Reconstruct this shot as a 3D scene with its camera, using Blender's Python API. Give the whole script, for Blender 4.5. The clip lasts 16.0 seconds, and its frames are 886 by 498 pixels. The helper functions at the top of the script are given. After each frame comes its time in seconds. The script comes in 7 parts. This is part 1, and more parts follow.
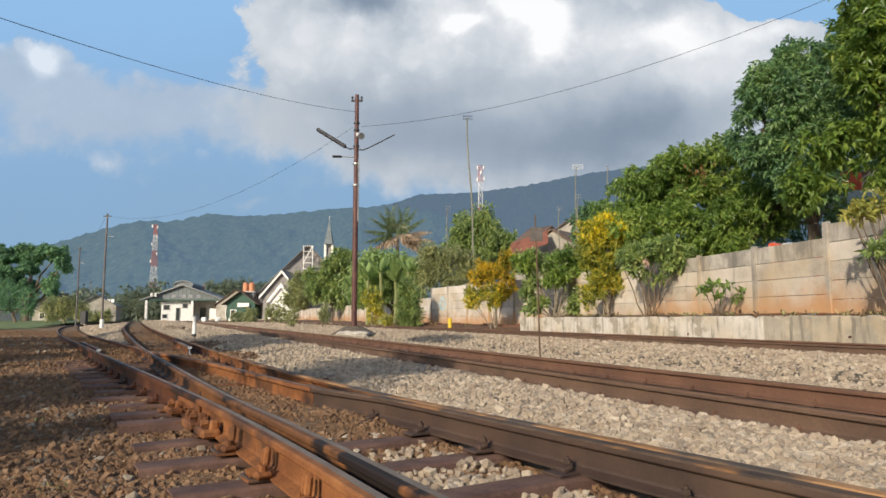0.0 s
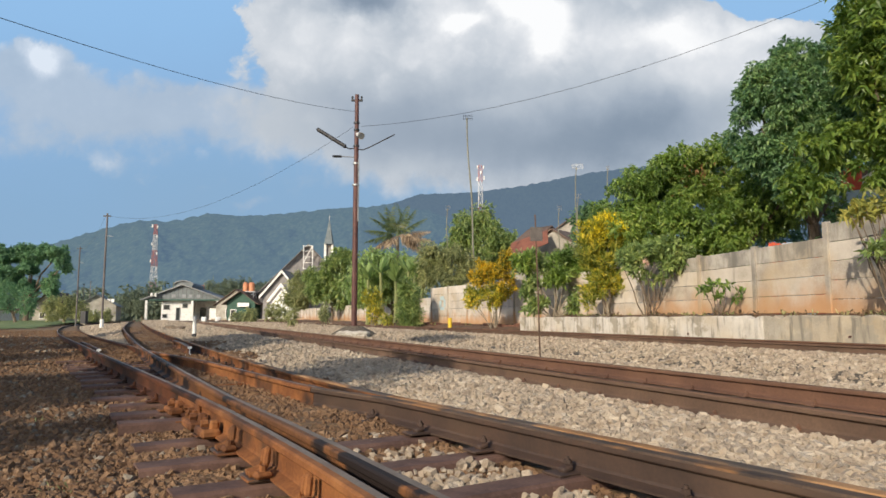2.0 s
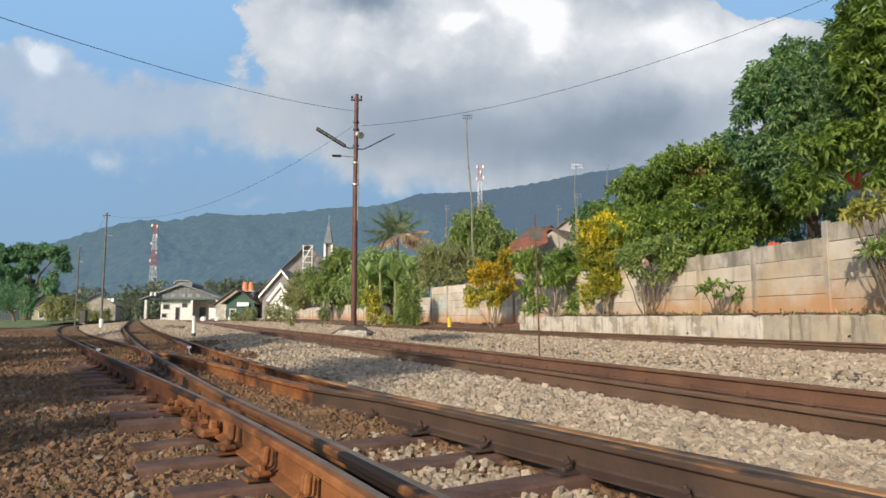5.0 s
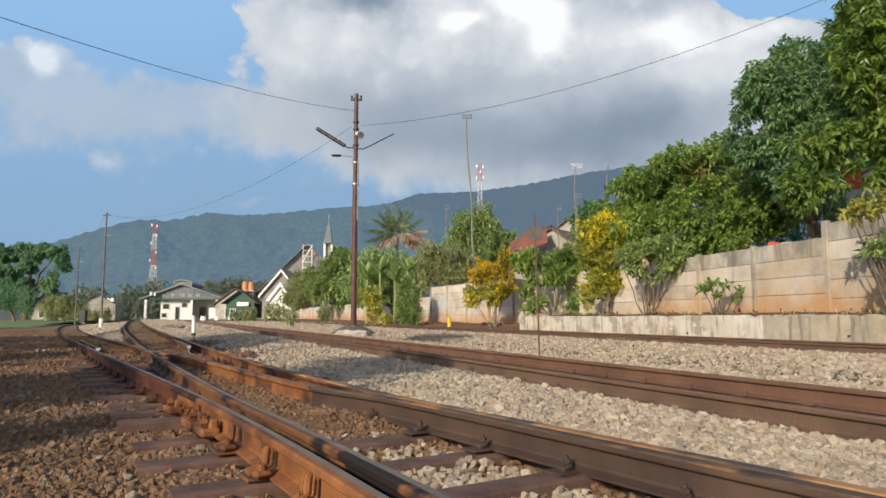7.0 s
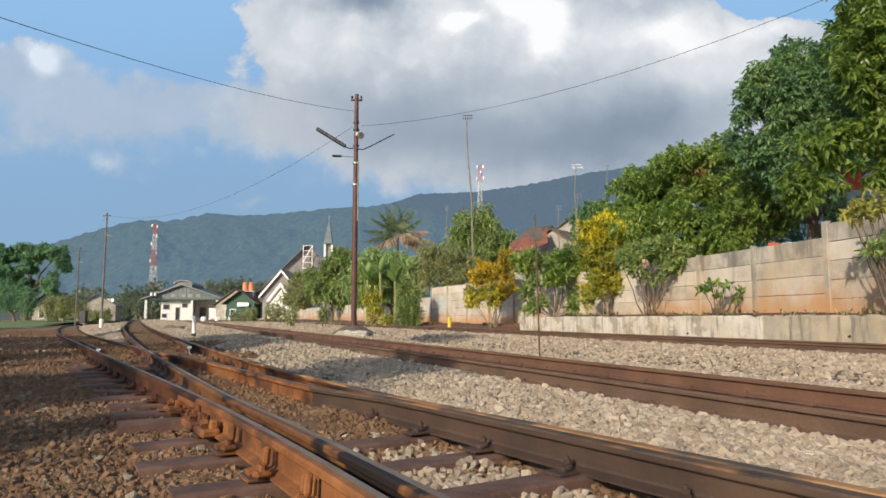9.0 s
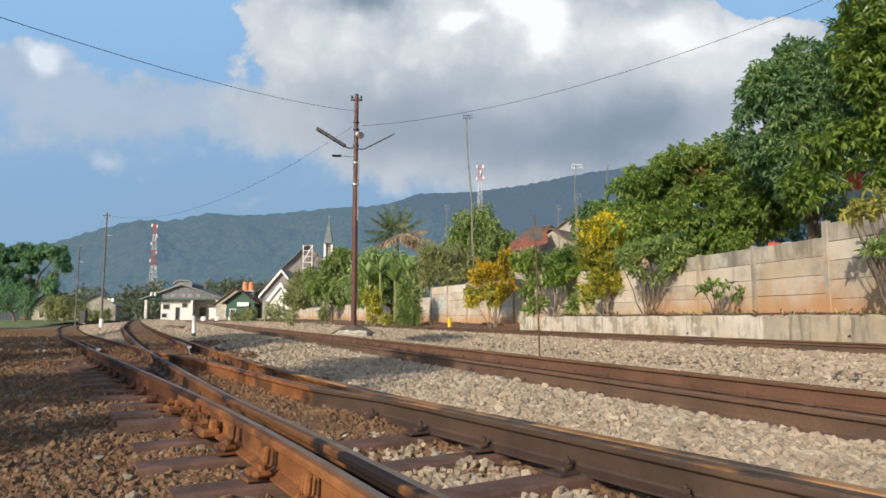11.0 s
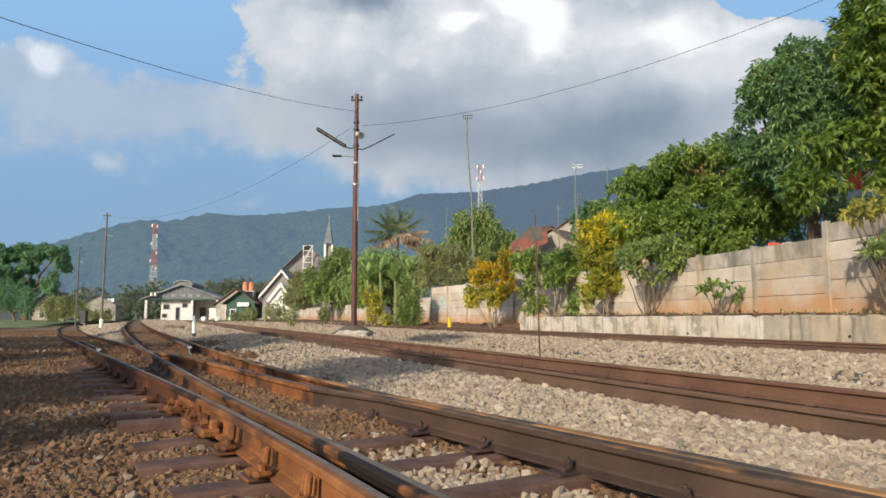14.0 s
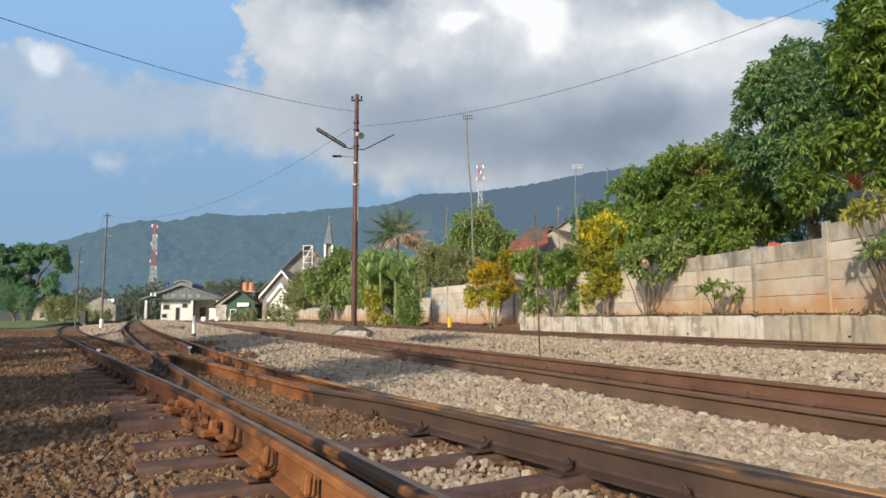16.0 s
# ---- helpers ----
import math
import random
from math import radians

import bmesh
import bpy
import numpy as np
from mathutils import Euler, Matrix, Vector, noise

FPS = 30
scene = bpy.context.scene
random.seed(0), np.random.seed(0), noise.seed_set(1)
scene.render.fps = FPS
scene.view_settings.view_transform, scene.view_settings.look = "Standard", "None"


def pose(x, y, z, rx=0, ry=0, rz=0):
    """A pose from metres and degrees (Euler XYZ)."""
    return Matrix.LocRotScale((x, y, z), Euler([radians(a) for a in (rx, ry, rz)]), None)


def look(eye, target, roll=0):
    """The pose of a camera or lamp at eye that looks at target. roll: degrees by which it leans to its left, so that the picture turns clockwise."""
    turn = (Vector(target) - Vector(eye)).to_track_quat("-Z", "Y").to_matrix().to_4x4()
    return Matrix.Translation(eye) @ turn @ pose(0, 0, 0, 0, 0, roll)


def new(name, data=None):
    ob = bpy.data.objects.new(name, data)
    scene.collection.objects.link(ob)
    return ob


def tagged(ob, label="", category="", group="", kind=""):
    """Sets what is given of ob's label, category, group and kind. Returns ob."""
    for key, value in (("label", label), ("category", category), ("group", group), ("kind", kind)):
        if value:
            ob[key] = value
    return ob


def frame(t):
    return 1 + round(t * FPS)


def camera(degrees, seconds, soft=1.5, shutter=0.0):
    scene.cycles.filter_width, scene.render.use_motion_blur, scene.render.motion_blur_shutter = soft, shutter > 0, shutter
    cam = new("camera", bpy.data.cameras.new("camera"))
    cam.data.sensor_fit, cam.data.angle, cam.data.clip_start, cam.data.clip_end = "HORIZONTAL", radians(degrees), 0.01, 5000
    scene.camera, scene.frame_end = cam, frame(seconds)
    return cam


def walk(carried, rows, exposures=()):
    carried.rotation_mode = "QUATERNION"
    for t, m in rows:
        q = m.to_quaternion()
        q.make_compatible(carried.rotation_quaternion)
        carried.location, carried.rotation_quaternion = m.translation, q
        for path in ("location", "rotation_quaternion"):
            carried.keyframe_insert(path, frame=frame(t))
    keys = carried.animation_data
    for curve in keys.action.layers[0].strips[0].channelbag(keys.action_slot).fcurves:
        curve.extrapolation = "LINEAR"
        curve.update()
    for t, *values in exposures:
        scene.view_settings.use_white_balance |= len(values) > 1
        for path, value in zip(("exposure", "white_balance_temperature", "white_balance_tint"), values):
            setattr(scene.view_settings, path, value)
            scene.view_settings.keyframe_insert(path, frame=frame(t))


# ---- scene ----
# swells of the clouds: tangent of the bearing, tangent of the height, width, height, amount
BANK = [(-0.074, 0.45, 0.279, 0.11, 1), (0.189, 0.384, 0.296, 0.135, 1), (0.362, 0.357, 0.22, 0.127, 1), (0.143, 0.259, 0.279, 0.076, 0.9),
        (-0.105, 0.312, 0.20, 0.085, 0.65), (0.549, 0.429, 0.059, 0.034, 0.5), (0.517, 0.498, 0.076, 0.038, -1.2), (-0.425, 0.438, 0.076, 0.059, -0.5)]
BANK_LIGHT = [(0.155, 0.476, 0.040, 0.026, 0.55), (0.178, 0.440, 0.026, 0.030, 0.5), (0.102, 0.482, 0.034, 0.018, 0.35), (0.040, 0.455, 0.024, 0.012, 0.5), (0.02, 0.445, 0.02, 0.012, 0.3),
              (0.165, 0.405, 0.03, 0.02, 0.25), (0.345, 0.455, 0.05, 0.022, 0.35), (0.40, 0.39, 0.14, 0.07, 0.20), (0.39, 0.425, 0.05, 0.02, 0.25), (0.25, 0.43, 0.10, 0.04, 0.12), (0.51, 0.44, 0.06, 0.015, 0.25),
              (-0.250, 0.445, 0.10, 0.05, 0.12), (-0.073, 0.405, 0.101, 0.042, 0.06), (-0.112, 0.480, 0.062, 0.026, -0.75), (-0.20, 0.40, 0.10, 0.04, 0.10),
              (0.186, 0.262, 0.211, 0.055, -0.42), (-0.10, 0.335, 0.15, 0.05, -0.16), (-0.12, 0.285, 0.14, 0.045, -0.18), (0.22, 0.30, 0.16, 0.05, -0.12), (0.05, 0.475, 0.20, 0.05, 0.10), (0.05, 0.35, 0.10, 0.04, -0.10), (0.03, 0.44, 0.09, 0.05, 0.16), (0.014, 0.25, 0.169, 0.042, -0.15), (0.299, 0.285, 0.101, 0.051, -0.2), (0.07, 0.33, 0.06, 0.02, 0.12), (0.36, 0.30, 0.14, 0.05, -0.10), (-0.12, 0.35, 0.12, 0.05, -0.10)]
VEIL = [(-0.52, 0.27, 0.22, 0.08, 0.34), (-0.640, 0.39, 0.10, 0.05, 0.9), (-0.60, 0.415, 0.045, 0.03, 0.5), (-0.56, 0.345, 0.14, 0.05, 0.5), (-0.42, 0.318, 0.20, 0.045, 0.55), (-0.25, 0.295, 0.20, 0.045, 0.6), (-0.62, 0.30, 0.12, 0.05, 0.4),
        (-0.523, 0.224, 0.03, 0.021, 0.5), (-0.29, 0.178, 0.038, 0.010, 0.45), (-0.649, 0.25, 0.051, 0.025, 0.3), (-0.52, 0.485, 0.06, 0.02, 0.35),
        (-0.10, 0.215, 0.16, 0.03, 0.35), (0.12, 0.20, 0.25, 0.035, 0.5)]
VEIL_LIGHT = [(-0.612, 0.412, 0.028, 0.020, 0.85), (-0.685, 0.425, 0.015, 0.02, 0.5), (-0.523, 0.224, 0.03, 0.021, 0.2), (0.12, 0.22, 0.25, 0.05, -0.25)]
# ---- camera ----
EYE = 0.645
cam = camera(67.0, 16.0, soft=1.6)
# the stand settles by a twentieth of a degree or so
DRIFT = [(0.0, 0.0, 0.0), (2.0, -0.015, 0.0), (4.0, -0.04, -0.024), (7.0, -0.08, -0.048), (9.0, -0.045, -0.03), (11.5, -0.062, -0.034), (14.0, -0.05, -0.02), (16.0, -0.03, -0.02)]
walk(cam, [(t, pose(0, 0, EYE, 95.845 + tilt, 0, turn)) for t, tilt, turn in DRIFT], exposures=[(0.0, 0.0), (16.0, 0.0)])

# ---- world and sun ----
SUN_DIR = Vector((-0.52, -0.82, 0.45)).normalized()      # towards the sun
world = bpy.data.worlds.new("sky_light")
scene.world = world
world.use_nodes = True
wn = world.node_tree
sky = wn.nodes.new("ShaderNodeTexSky")
sky.sky_type, sky.sun_disc = "NISHITA", False
sky.sun_elevation = math.asin(SUN_DIR.z)
sky.sun_rotation = math.atan2(SUN_DIR.x, SUN_DIR.y)
wn.links.new(sky.outputs[0], wn.nodes["Background"].inputs[0])
wn.nodes["Background"].inputs[1].default_value = 0.15
sun = new("sun", bpy.data.lights.new("sun", "SUN"))
sun.data.energy, sun.data.angle, sun.data.color = 4.6, radians(0.6), (1.0, 0.88, 0.70)
sun.matrix_world = look(SUN_DIR * 50, (0, 0, 0))


# ---- materials ----
def nodes_of(name):
    m = bpy.data.materials.new(name)
    m.use_nodes = True
    return m, m.node_tree.nodes, m.node_tree.links, m.node_tree.nodes["Principled BSDF"]


def ramp(nt, stops):
    r = nt.nodes.new("ShaderNodeValToRGB")
    while len(r.color_ramp.elements) < len(stops):
        r.color_ramp.elements.new(0.5)
    for e, (p, c) in zip(r.color_ramp.elements, stops):
        e.position, e.color = p, (*c, 1)
    return r


def surface(name, stops, scale=6.0, detail=6.0, rough=0.85, bump=0.3, metal=0.0, fine=40.0, stretch=(1, 1, 1),
            island=0.0, per_object=0.0, stain=None, stain_scale=1.2, stain_edge=(0.5, 0.62), depth=0.02):
    """A weathered surface: a coarse noise picks the colour, a fine one its grain and relief; a stain may lie over it."""
    m, n, l, b = nodes_of(name)
    nt = m.node_tree
    co = n.new("ShaderNodeTexCoord")
    mp = n.new("ShaderNodeMapping")
    mp.inputs["Scale"].default_value = stretch
    geo = n.new("ShaderNodeNewGeometry")
    l.new(geo.outputs["Position"], mp.inputs[0])
    a = n.new("ShaderNodeTexNoise")
    a.inputs["Scale"].default_value, a.inputs["Detail"].default_value, a.inputs["Roughness"].default_value = scale, detail, 0.62
    l.new(mp.outputs[0], a.inputs["Vector"])
    f = n.new("ShaderNodeTexNoise")
    f.inputs["Scale"].default_value, f.inputs["Detail"].default_value = fine, 4
    l.new(mp.outputs[0], f.inputs["Vector"])
    mix = n.new("ShaderNodeMath")
    mix.operation = "MULTIPLY_ADD"
    mix.inputs[1].default_value = 0.35
    l.new(f.outputs[0], mix.inputs[0])
    sub = n.new("ShaderNodeMath")
    sub.operation = "SUBTRACT"
    sub.inputs[1].default_value = 0.175
    l.new(a.outputs[0], sub.inputs[0])
    l.new(sub.outputs[0], mix.inputs[2])
    val = mix.outputs[0]
    if island:
        ad = n.new("ShaderNodeMath")
        ad.operation = "MULTIPLY_ADD"
        ad.inputs[1].default_value = island
        l.new(geo.outputs["Random Per Island"], ad.inputs[0])
        l.new(val, ad.inputs[2])
        ad2 = n.new("ShaderNodeMath")
        ad2.operation = "SUBTRACT"
        ad2.inputs[1].default_value = island * 0.5
        l.new(ad.outputs[0], ad2.inputs[0])
        val = ad2.outputs[0]
    if per_object:
        oi = n.new("ShaderNodeObjectInfo")
        ad = n.new("ShaderNodeMath")
        ad.operation = "MULTIPLY_ADD"
        ad.inputs[1].default_value = per_object
        l.new(oi.outputs["Random"], ad.inputs[0])
        l.new(val, ad.inputs[2])
        ad2 = n.new("ShaderNodeMath")
        ad2.operation = "SUBTRACT"
        ad2.inputs[1].default_value = per_object * 0.5
        l.new(ad.outputs[0], ad2.inputs[0])
        val = ad2.outputs[0]
    r = ramp(nt, stops)
    l.new(val, r.inputs[0])
    col = r.outputs[0]
    if stain:
        s = n.new("ShaderNodeTexNoise")
        s.inputs["Scale"].default_value, s.inputs["Detail"].default_value = stain_scale, 7
        l.new(mp.outputs[0], s.inputs["Vector"])
        sr = n.new("ShaderNodeMapRange")
        sr.inputs[1].default_value, sr.inputs[2].default_value = stain_edge
        l.new(s.outputs[0], sr.inputs[0])
        mc = n.new("ShaderNodeMix")
        mc.data_type = "RGBA"
        l.new(sr.outputs[0], mc.inputs[0])
        l.new(col, mc.inputs[6])
        mc.inputs[7].default_value = (*stain, 1)
        col = mc.outputs[2]
    l.new(col, b.inputs["Base Color"])
    b.inputs["Roughness"].default_value, b.inputs["Metallic"].default_value = rough, metal
    if bump:
        bp = n.new("ShaderNodeBump")
        bp.inputs["Strength"].default_value, bp.inputs["Distance"].default_value = bump, depth
        l.new(mix.outputs[0], bp.inputs["Height"])
        l.new(bp.outputs[0], b.inputs["Normal"])
    return m


def leafy(name, stops, rough=0.5, glow=0.25, scale=0.7):
    """Leaves: each leaf takes its own tone, drifting over the crown; some light passes through."""
    m, n, l, b = nodes_of(name)
    nt = m.node_tree
    geo = n.new("ShaderNodeNewGeometry")
    a = n.new("ShaderNodeTexNoise")
    a.inputs["Scale"].default_value, a.inputs["Detail"].default_value = scale, 3
    l.new(geo.outputs["Position"], a.inputs["Vector"])
    ad = n.new("ShaderNodeMath")
    ad.operation = "MULTIPLY_ADD"
    ad.inputs[1].default_value = 0.55
    l.new(geo.outputs["Random Per Island"], ad.inputs[0])
    l.new(a.outputs[0], ad.inputs[2])
    sb = n.new("ShaderNodeMath")
    sb.operation = "SUBTRACT"
    sb.inputs[1].default_value = 0.275
    l.new(ad.outputs[0], sb.inputs[0])
    r = ramp(nt, stops)
    l.new(sb.outputs[0], r.inputs[0])
    l.new(r.outputs[0], b.inputs["Base Color"])
    b.inputs["Roughness"].default_value = rough
    tr = n.new("ShaderNodeBsdfTranslucent")
    hs = n.new("ShaderNodeHueSaturation")
    hs.inputs["Value"].default_value = 1.5
    l.new(r.outputs[0], hs.inputs["Color"])
    l.new(hs.outputs[0], tr.inputs[0])
    mx = n.new("ShaderNodeMixShader")
    mx.inputs[0].default_value = glow
    l.new(b.outputs[0], mx.inputs[1])
    l.new(tr.outputs[0], mx.inputs[2])
    l.new(mx.outputs[0], n["Material Output"].inputs[0])
    return m


RUST = surface("rusty_rail", [(0.20, (0.075, 0.030, 0.015)), (0.42, (0.170, 0.066, 0.026)), (0.60, (0.262, 0.108, 0.040)), (0.85, (0.350, 0.160, 0.060))],
               scale=3.5, rough=0.78, bump=0.4, fine=70, depth=0.004, stain=(0.045, 0.026, 0.019), stain_scale=2.0, stain_edge=(0.48, 0.64))
RUST_DARK = surface("dark_rail", [(0.25, (0.026, 0.016, 0.012)), (0.50, (0.054, 0.032, 0.023)), (0.80, (0.094, 0.052, 0.034))],
                    scale=2.5, rough=0.65, bump=0.25, fine=70, depth=0.003, stain=(0.100, 0.060, 0.038), stain_scale=1.1, stain_edge=(0.50, 0.66))
RUST_MAIN = surface("brown_rail", [(0.25, (0.078, 0.037, 0.024)), (0.50, (0.128, 0.063, 0.038)), (0.80, (0.180, 0.094, 0.056))],
                    scale=2.0, rough=0.8, bump=0.2, fine=60, depth=0.003)
HEAD = surface("worn_railhead", [(0.30, (0.120, 0.092, 0.070)), (0.55, (0.215, 0.170, 0.133)), (0.80, (0.325, 0.265, 0.212))],
               scale=4, rough=0.6, bump=0.08, metal=0.0, fine=120, depth=0.002, stain=(0.16, 0.095, 0.060), stain_scale=1.6, stain_edge=(0.55, 0.66))
HEAD.node_tree.nodes["Principled BSDF"].inputs["Specular IOR Level"].default_value = 0.2
RUST.node_tree.nodes["Principled BSDF"].inputs["Specular IOR Level"].default_value = 0.2
HEAD_RUST = surface("rusty_railhead", [(0.25, (0.150, 0.080, 0.040)), (0.5, (0.300, 0.160, 0.070)), (0.8, (0.42, 0.25, 0.13))],
                    scale=4, rough=0.7, bump=0.1, fine=120, depth=0.002, stain=(0.085, 0.065, 0.052), stain_scale=2.2, stain_edge=(0.48, 0.58))
HEAD_DARK = surface("dull_railhead", [(0.30, (0.045, 0.034, 0.028)), (0.55, (0.100, 0.066, 0.046)), (0.80, (0.17, 0.110, 0.070))], scale=4, rough=0.7, bump=0.1, metal=0.0, fine=120, depth=0.002,
                    stain=(0.26, 0.13, 0.055), stain_scale=2.6, stain_edge=(0.56, 0.66))
for mt in (HEAD_RUST, HEAD_DARK):
    mt.node_tree.nodes["Principled BSDF"].inputs["Specular IOR Level"].default_value = 0.15
HEAD_MAIN = surface("brown_railhead", [(0.30, (0.107, 0.060, 0.042)), (0.70, (0.168, 0.104, 0.072))], scale=3, rough=0.8, bump=0.1, metal=0.0, depth=0.002)
HEAD_MAIN.node_tree.nodes["Principled BSDF"].inputs["Specular IOR Level"].default_value = 0.05
STEEL_SLEEPER = surface("steel_sleeper", [(0.25, (0.062, 0.037, 0.030)), (0.50, (0.122, 0.072, 0.057)), (0.80, (0.205, 0.122, 0.092))],
                        scale=5, rough=0.75, bump=0.3, fine=60, depth=0.004)
EARTH = surface("brown_earth", [(0.25, (0.086, 0.048, 0.024)), (0.50, (0.170, 0.099, 0.045)), (0.75, (0.253, 0.154, 0.075))],
                scale=3.5, rough=0.95, bump=0.9, fine=28, depth=0.03)
RUBBLE = surface("brown_rubble", [(0.15, (0.080, 0.042, 0.022)), (0.45, (0.160, 0.089, 0.046)), (0.72, (0.232, 0.140, 0.078)), (0.97, (0.345, 0.250, 0.170))],
                 scale=2.2, rough=0.97, bump=1.0, fine=55, island=0.26, depth=0.03)
BALLAST = surface("pale_ballast", [(0.08, (0.205, 0.153, 0.108)), (0.35, (0.316, 0.249, 0.180)), (0.65, (0.405, 0.329, 0.244)), (0.95, (0.515, 0.434, 0.339))],
                  scale=9, rough=0.94, bump=1.0, fine=60, island=0.55, depth=0.03)
GREY_STONE = surface("grey_stone", [(0.10, (0.093, 0.076, 0.058)), (0.50, (0.196, 0.160, 0.119)), (0.90, (0.340, 0.285, 0.214))], scale=5, rough=0.92, bump=0.4, fine=70, island=0.5, depth=0.01)
# darker than the stones on it: shade between them put into the colour
BALLAST_BED = surface("ballast_bed", [(0.3, (0.067, 0.052, 0.037)), (0.5, (0.121, 0.098, 0.073)), (0.7, (0.169, 0.144, 0.110))],
                      scale=14, rough=0.95, bump=1.0, fine=45, depth=0.04)
PALE_GRAVEL = surface("pale_trodden_gravel", [(0.3, (0.26, 0.215, 0.155)), (0.5, (0.40, 0.345, 0.26)), (0.7, (0.50, 0.44, 0.34))], scale=1.2, rough=0.95, bump=0.6, fine=20, depth=0.03)
PATH_GRAVEL = surface("trodden_path_gravel", [(0.3, (0.17, 0.135, 0.095)), (0.5, (0.275, 0.228, 0.168)), (0.7, (0.365, 0.315, 0.245))], scale=1.6, rough=0.95, bump=0.8, fine=24, depth=0.03)
CONCRETE = surface("weathered_concrete", [(0.25, (0.22, 0.19, 0.145)), (0.5, (0.41, 0.365, 0.29)), (0.75, (0.53, 0.48, 0.395))],
                   scale=1.6, rough=0.9, bump=0.25, fine=30, per_object=0.25, stain=(0.47, 0.33, 0.18), stain_scale=0.9, stain_edge=(0.46, 0.72))
def panel_concrete(name, stops, mud_from, mud_to, top=0.0, patch=None, drips=0.45, streak=3.0, wet=0.54):
    """Cast panels: pale cement with rain streaks, and orange mud splashed unevenly up from the soil."""
    m = surface(name, stops, scale=1.5, rough=0.92, bump=0.3, fine=30, per_object=0.22, stain=(0.45, 0.345, 0.215), stain_scale=0.8, stain_edge=(0.48, 0.78))
    n, l, b = m.node_tree.nodes, m.node_tree.links, m.node_tree.nodes["Principled BSDF"]
    col = b.inputs["Base Color"].links[0].from_socket
    geo = n.new("ShaderNodeNewGeometry")
    sep = n.new("ShaderNodeSeparateXYZ")
    l.new(geo.outputs["Position"], sep.inputs[0])

    def noise_of(scale, stretch, detail):
        mp = n.new("ShaderNodeMapping")
        mp.inputs["Scale"].default_value = stretch
        l.new(geo.outputs["Position"], mp.inputs[0])
        t = n.new("ShaderNodeTexNoise")
        t.inputs["Scale"].default_value, t.inputs["Detail"].default_value, t.inputs["Roughness"].default_value = scale, detail, 0.65
        l.new(mp.outputs[0], t.inputs["Vector"])
        return t.outputs[0]

    def lay(colour, fac):
        mc = n.new("ShaderNodeMix")
        mc.data_type = "RGBA"
        l.new(fac, mc.inputs[0])
        l.new(col, mc.inputs[6])
        mc.inputs[7].default_value = (*colour, 1)
        return mc.outputs[2]

    def band(value, a, c, most):
        mr = n.new("ShaderNodeMapRange")
        mr.interpolation_type = "SMOOTHSTEP"
        mr.inputs[1].default_value, mr.inputs[2].default_value, mr.inputs[4].default_value = a, c, most
        l.new(value, mr.inputs[0])
        return mr.outputs[0]
    if patch:
        col = lay(patch, band(noise_of(1.4, (1, 1, 1.3), 8), 0.50, 0.58, 0.85))
    col = lay((0.17, 0.15, 0.12), band(noise_of(streak, (1, 1, 0.13), 6), wet, wet + 0.18, 0.75 if top else drips))
    if top:
        col = lay((0.15, 0.14, 0.12), band(noise_of(1.3, (1, 1, 0.8), 6), 0.42, 0.66, top))
    hz = n.new("ShaderNodeMath")
    hz.operation = "MULTIPLY_ADD"
    hz.inputs[1].default_value = -1.7
    l.new(noise_of(1.1, (1, 1, 0.7), 7), hz.inputs[0])
    l.new(sep.outputs[2], hz.inputs[2])
    col = lay((0.43, 0.225, 0.098), band(hz.outputs[0], mud_to - 0.80, mud_from - 0.80, 0.88))
    l.new(col, b.inputs["Base Color"])
    return m


CONCRETE_PANEL = panel_concrete("cast_panel", [(0.25, (0.293, 0.250, 0.199)), (0.50, (0.459, 0.401, 0.332)), (0.75, (0.556, 0.496, 0.421))], 0.55, 1.55)
CONCRETE_POST = panel_concrete("weathered_post", [(0.25, (0.20, 0.178, 0.148)), (0.50, (0.330, 0.296, 0.250)), (0.75, (0.430, 0.387, 0.330))], 0.50, 1.30, top=0.45)
CONCRETE_CAP = panel_concrete("weathered_top_panel", [(0.25, (0.238, 0.213, 0.179)), (0.50, (0.396, 0.359, 0.306)), (0.75, (0.525, 0.474, 0.408))], 0.50, 1.30, top=0.75, wet=0.48)
WHITEWASH = panel_concrete("whitewashed_panel", [(0.25, (0.36, 0.315, 0.265)), (0.50, (0.52, 0.465, 0.400)), (0.75, (0.62, 0.565, 0.495))], 0.15, 1.05)
PLASTER = panel_concrete("streaked_plaster", [(0.20, (0.339, 0.292, 0.239)), (0.40, (0.477, 0.432, 0.371)), (0.60, (0.562, 0.516, 0.454)), (0.85, (0.636, 0.591, 0.530))], -0.35, -0.05, patch=(0.29, 0.25, 0.19), drips=0.8, streak=6.5, wet=0.49)
RENDER_RAW = panel_concrete("raw_cement_render", [(0.20, (0.241, 0.207, 0.162)), (0.42, (0.342, 0.302, 0.244)), (0.60, (0.409, 0.367, 0.302)), (0.85, (0.493, 0.446, 0.375))], -0.35, -0.05, patch=(0.30, 0.265, 0.21), drips=0.8, streak=5.5, wet=0.48)
SOIL = surface("dark_garden_soil", [(0.3, (0.06, 0.035, 0.02)), (0.55, (0.14, 0.075, 0.04)), (0.8, (0.26, 0.13, 0.06))], scale=3, rough=0.95, bump=0.8, fine=20, depth=0.04)
GRASS = surface("grass", [(0.30, (0.060, 0.087, 0.025)), (0.50, (0.120, 0.164, 0.045)), (0.75, (0.228, 0.222, 0.089))], scale=0.6, rough=0.9, bump=0.8, fine=6, depth=0.1)
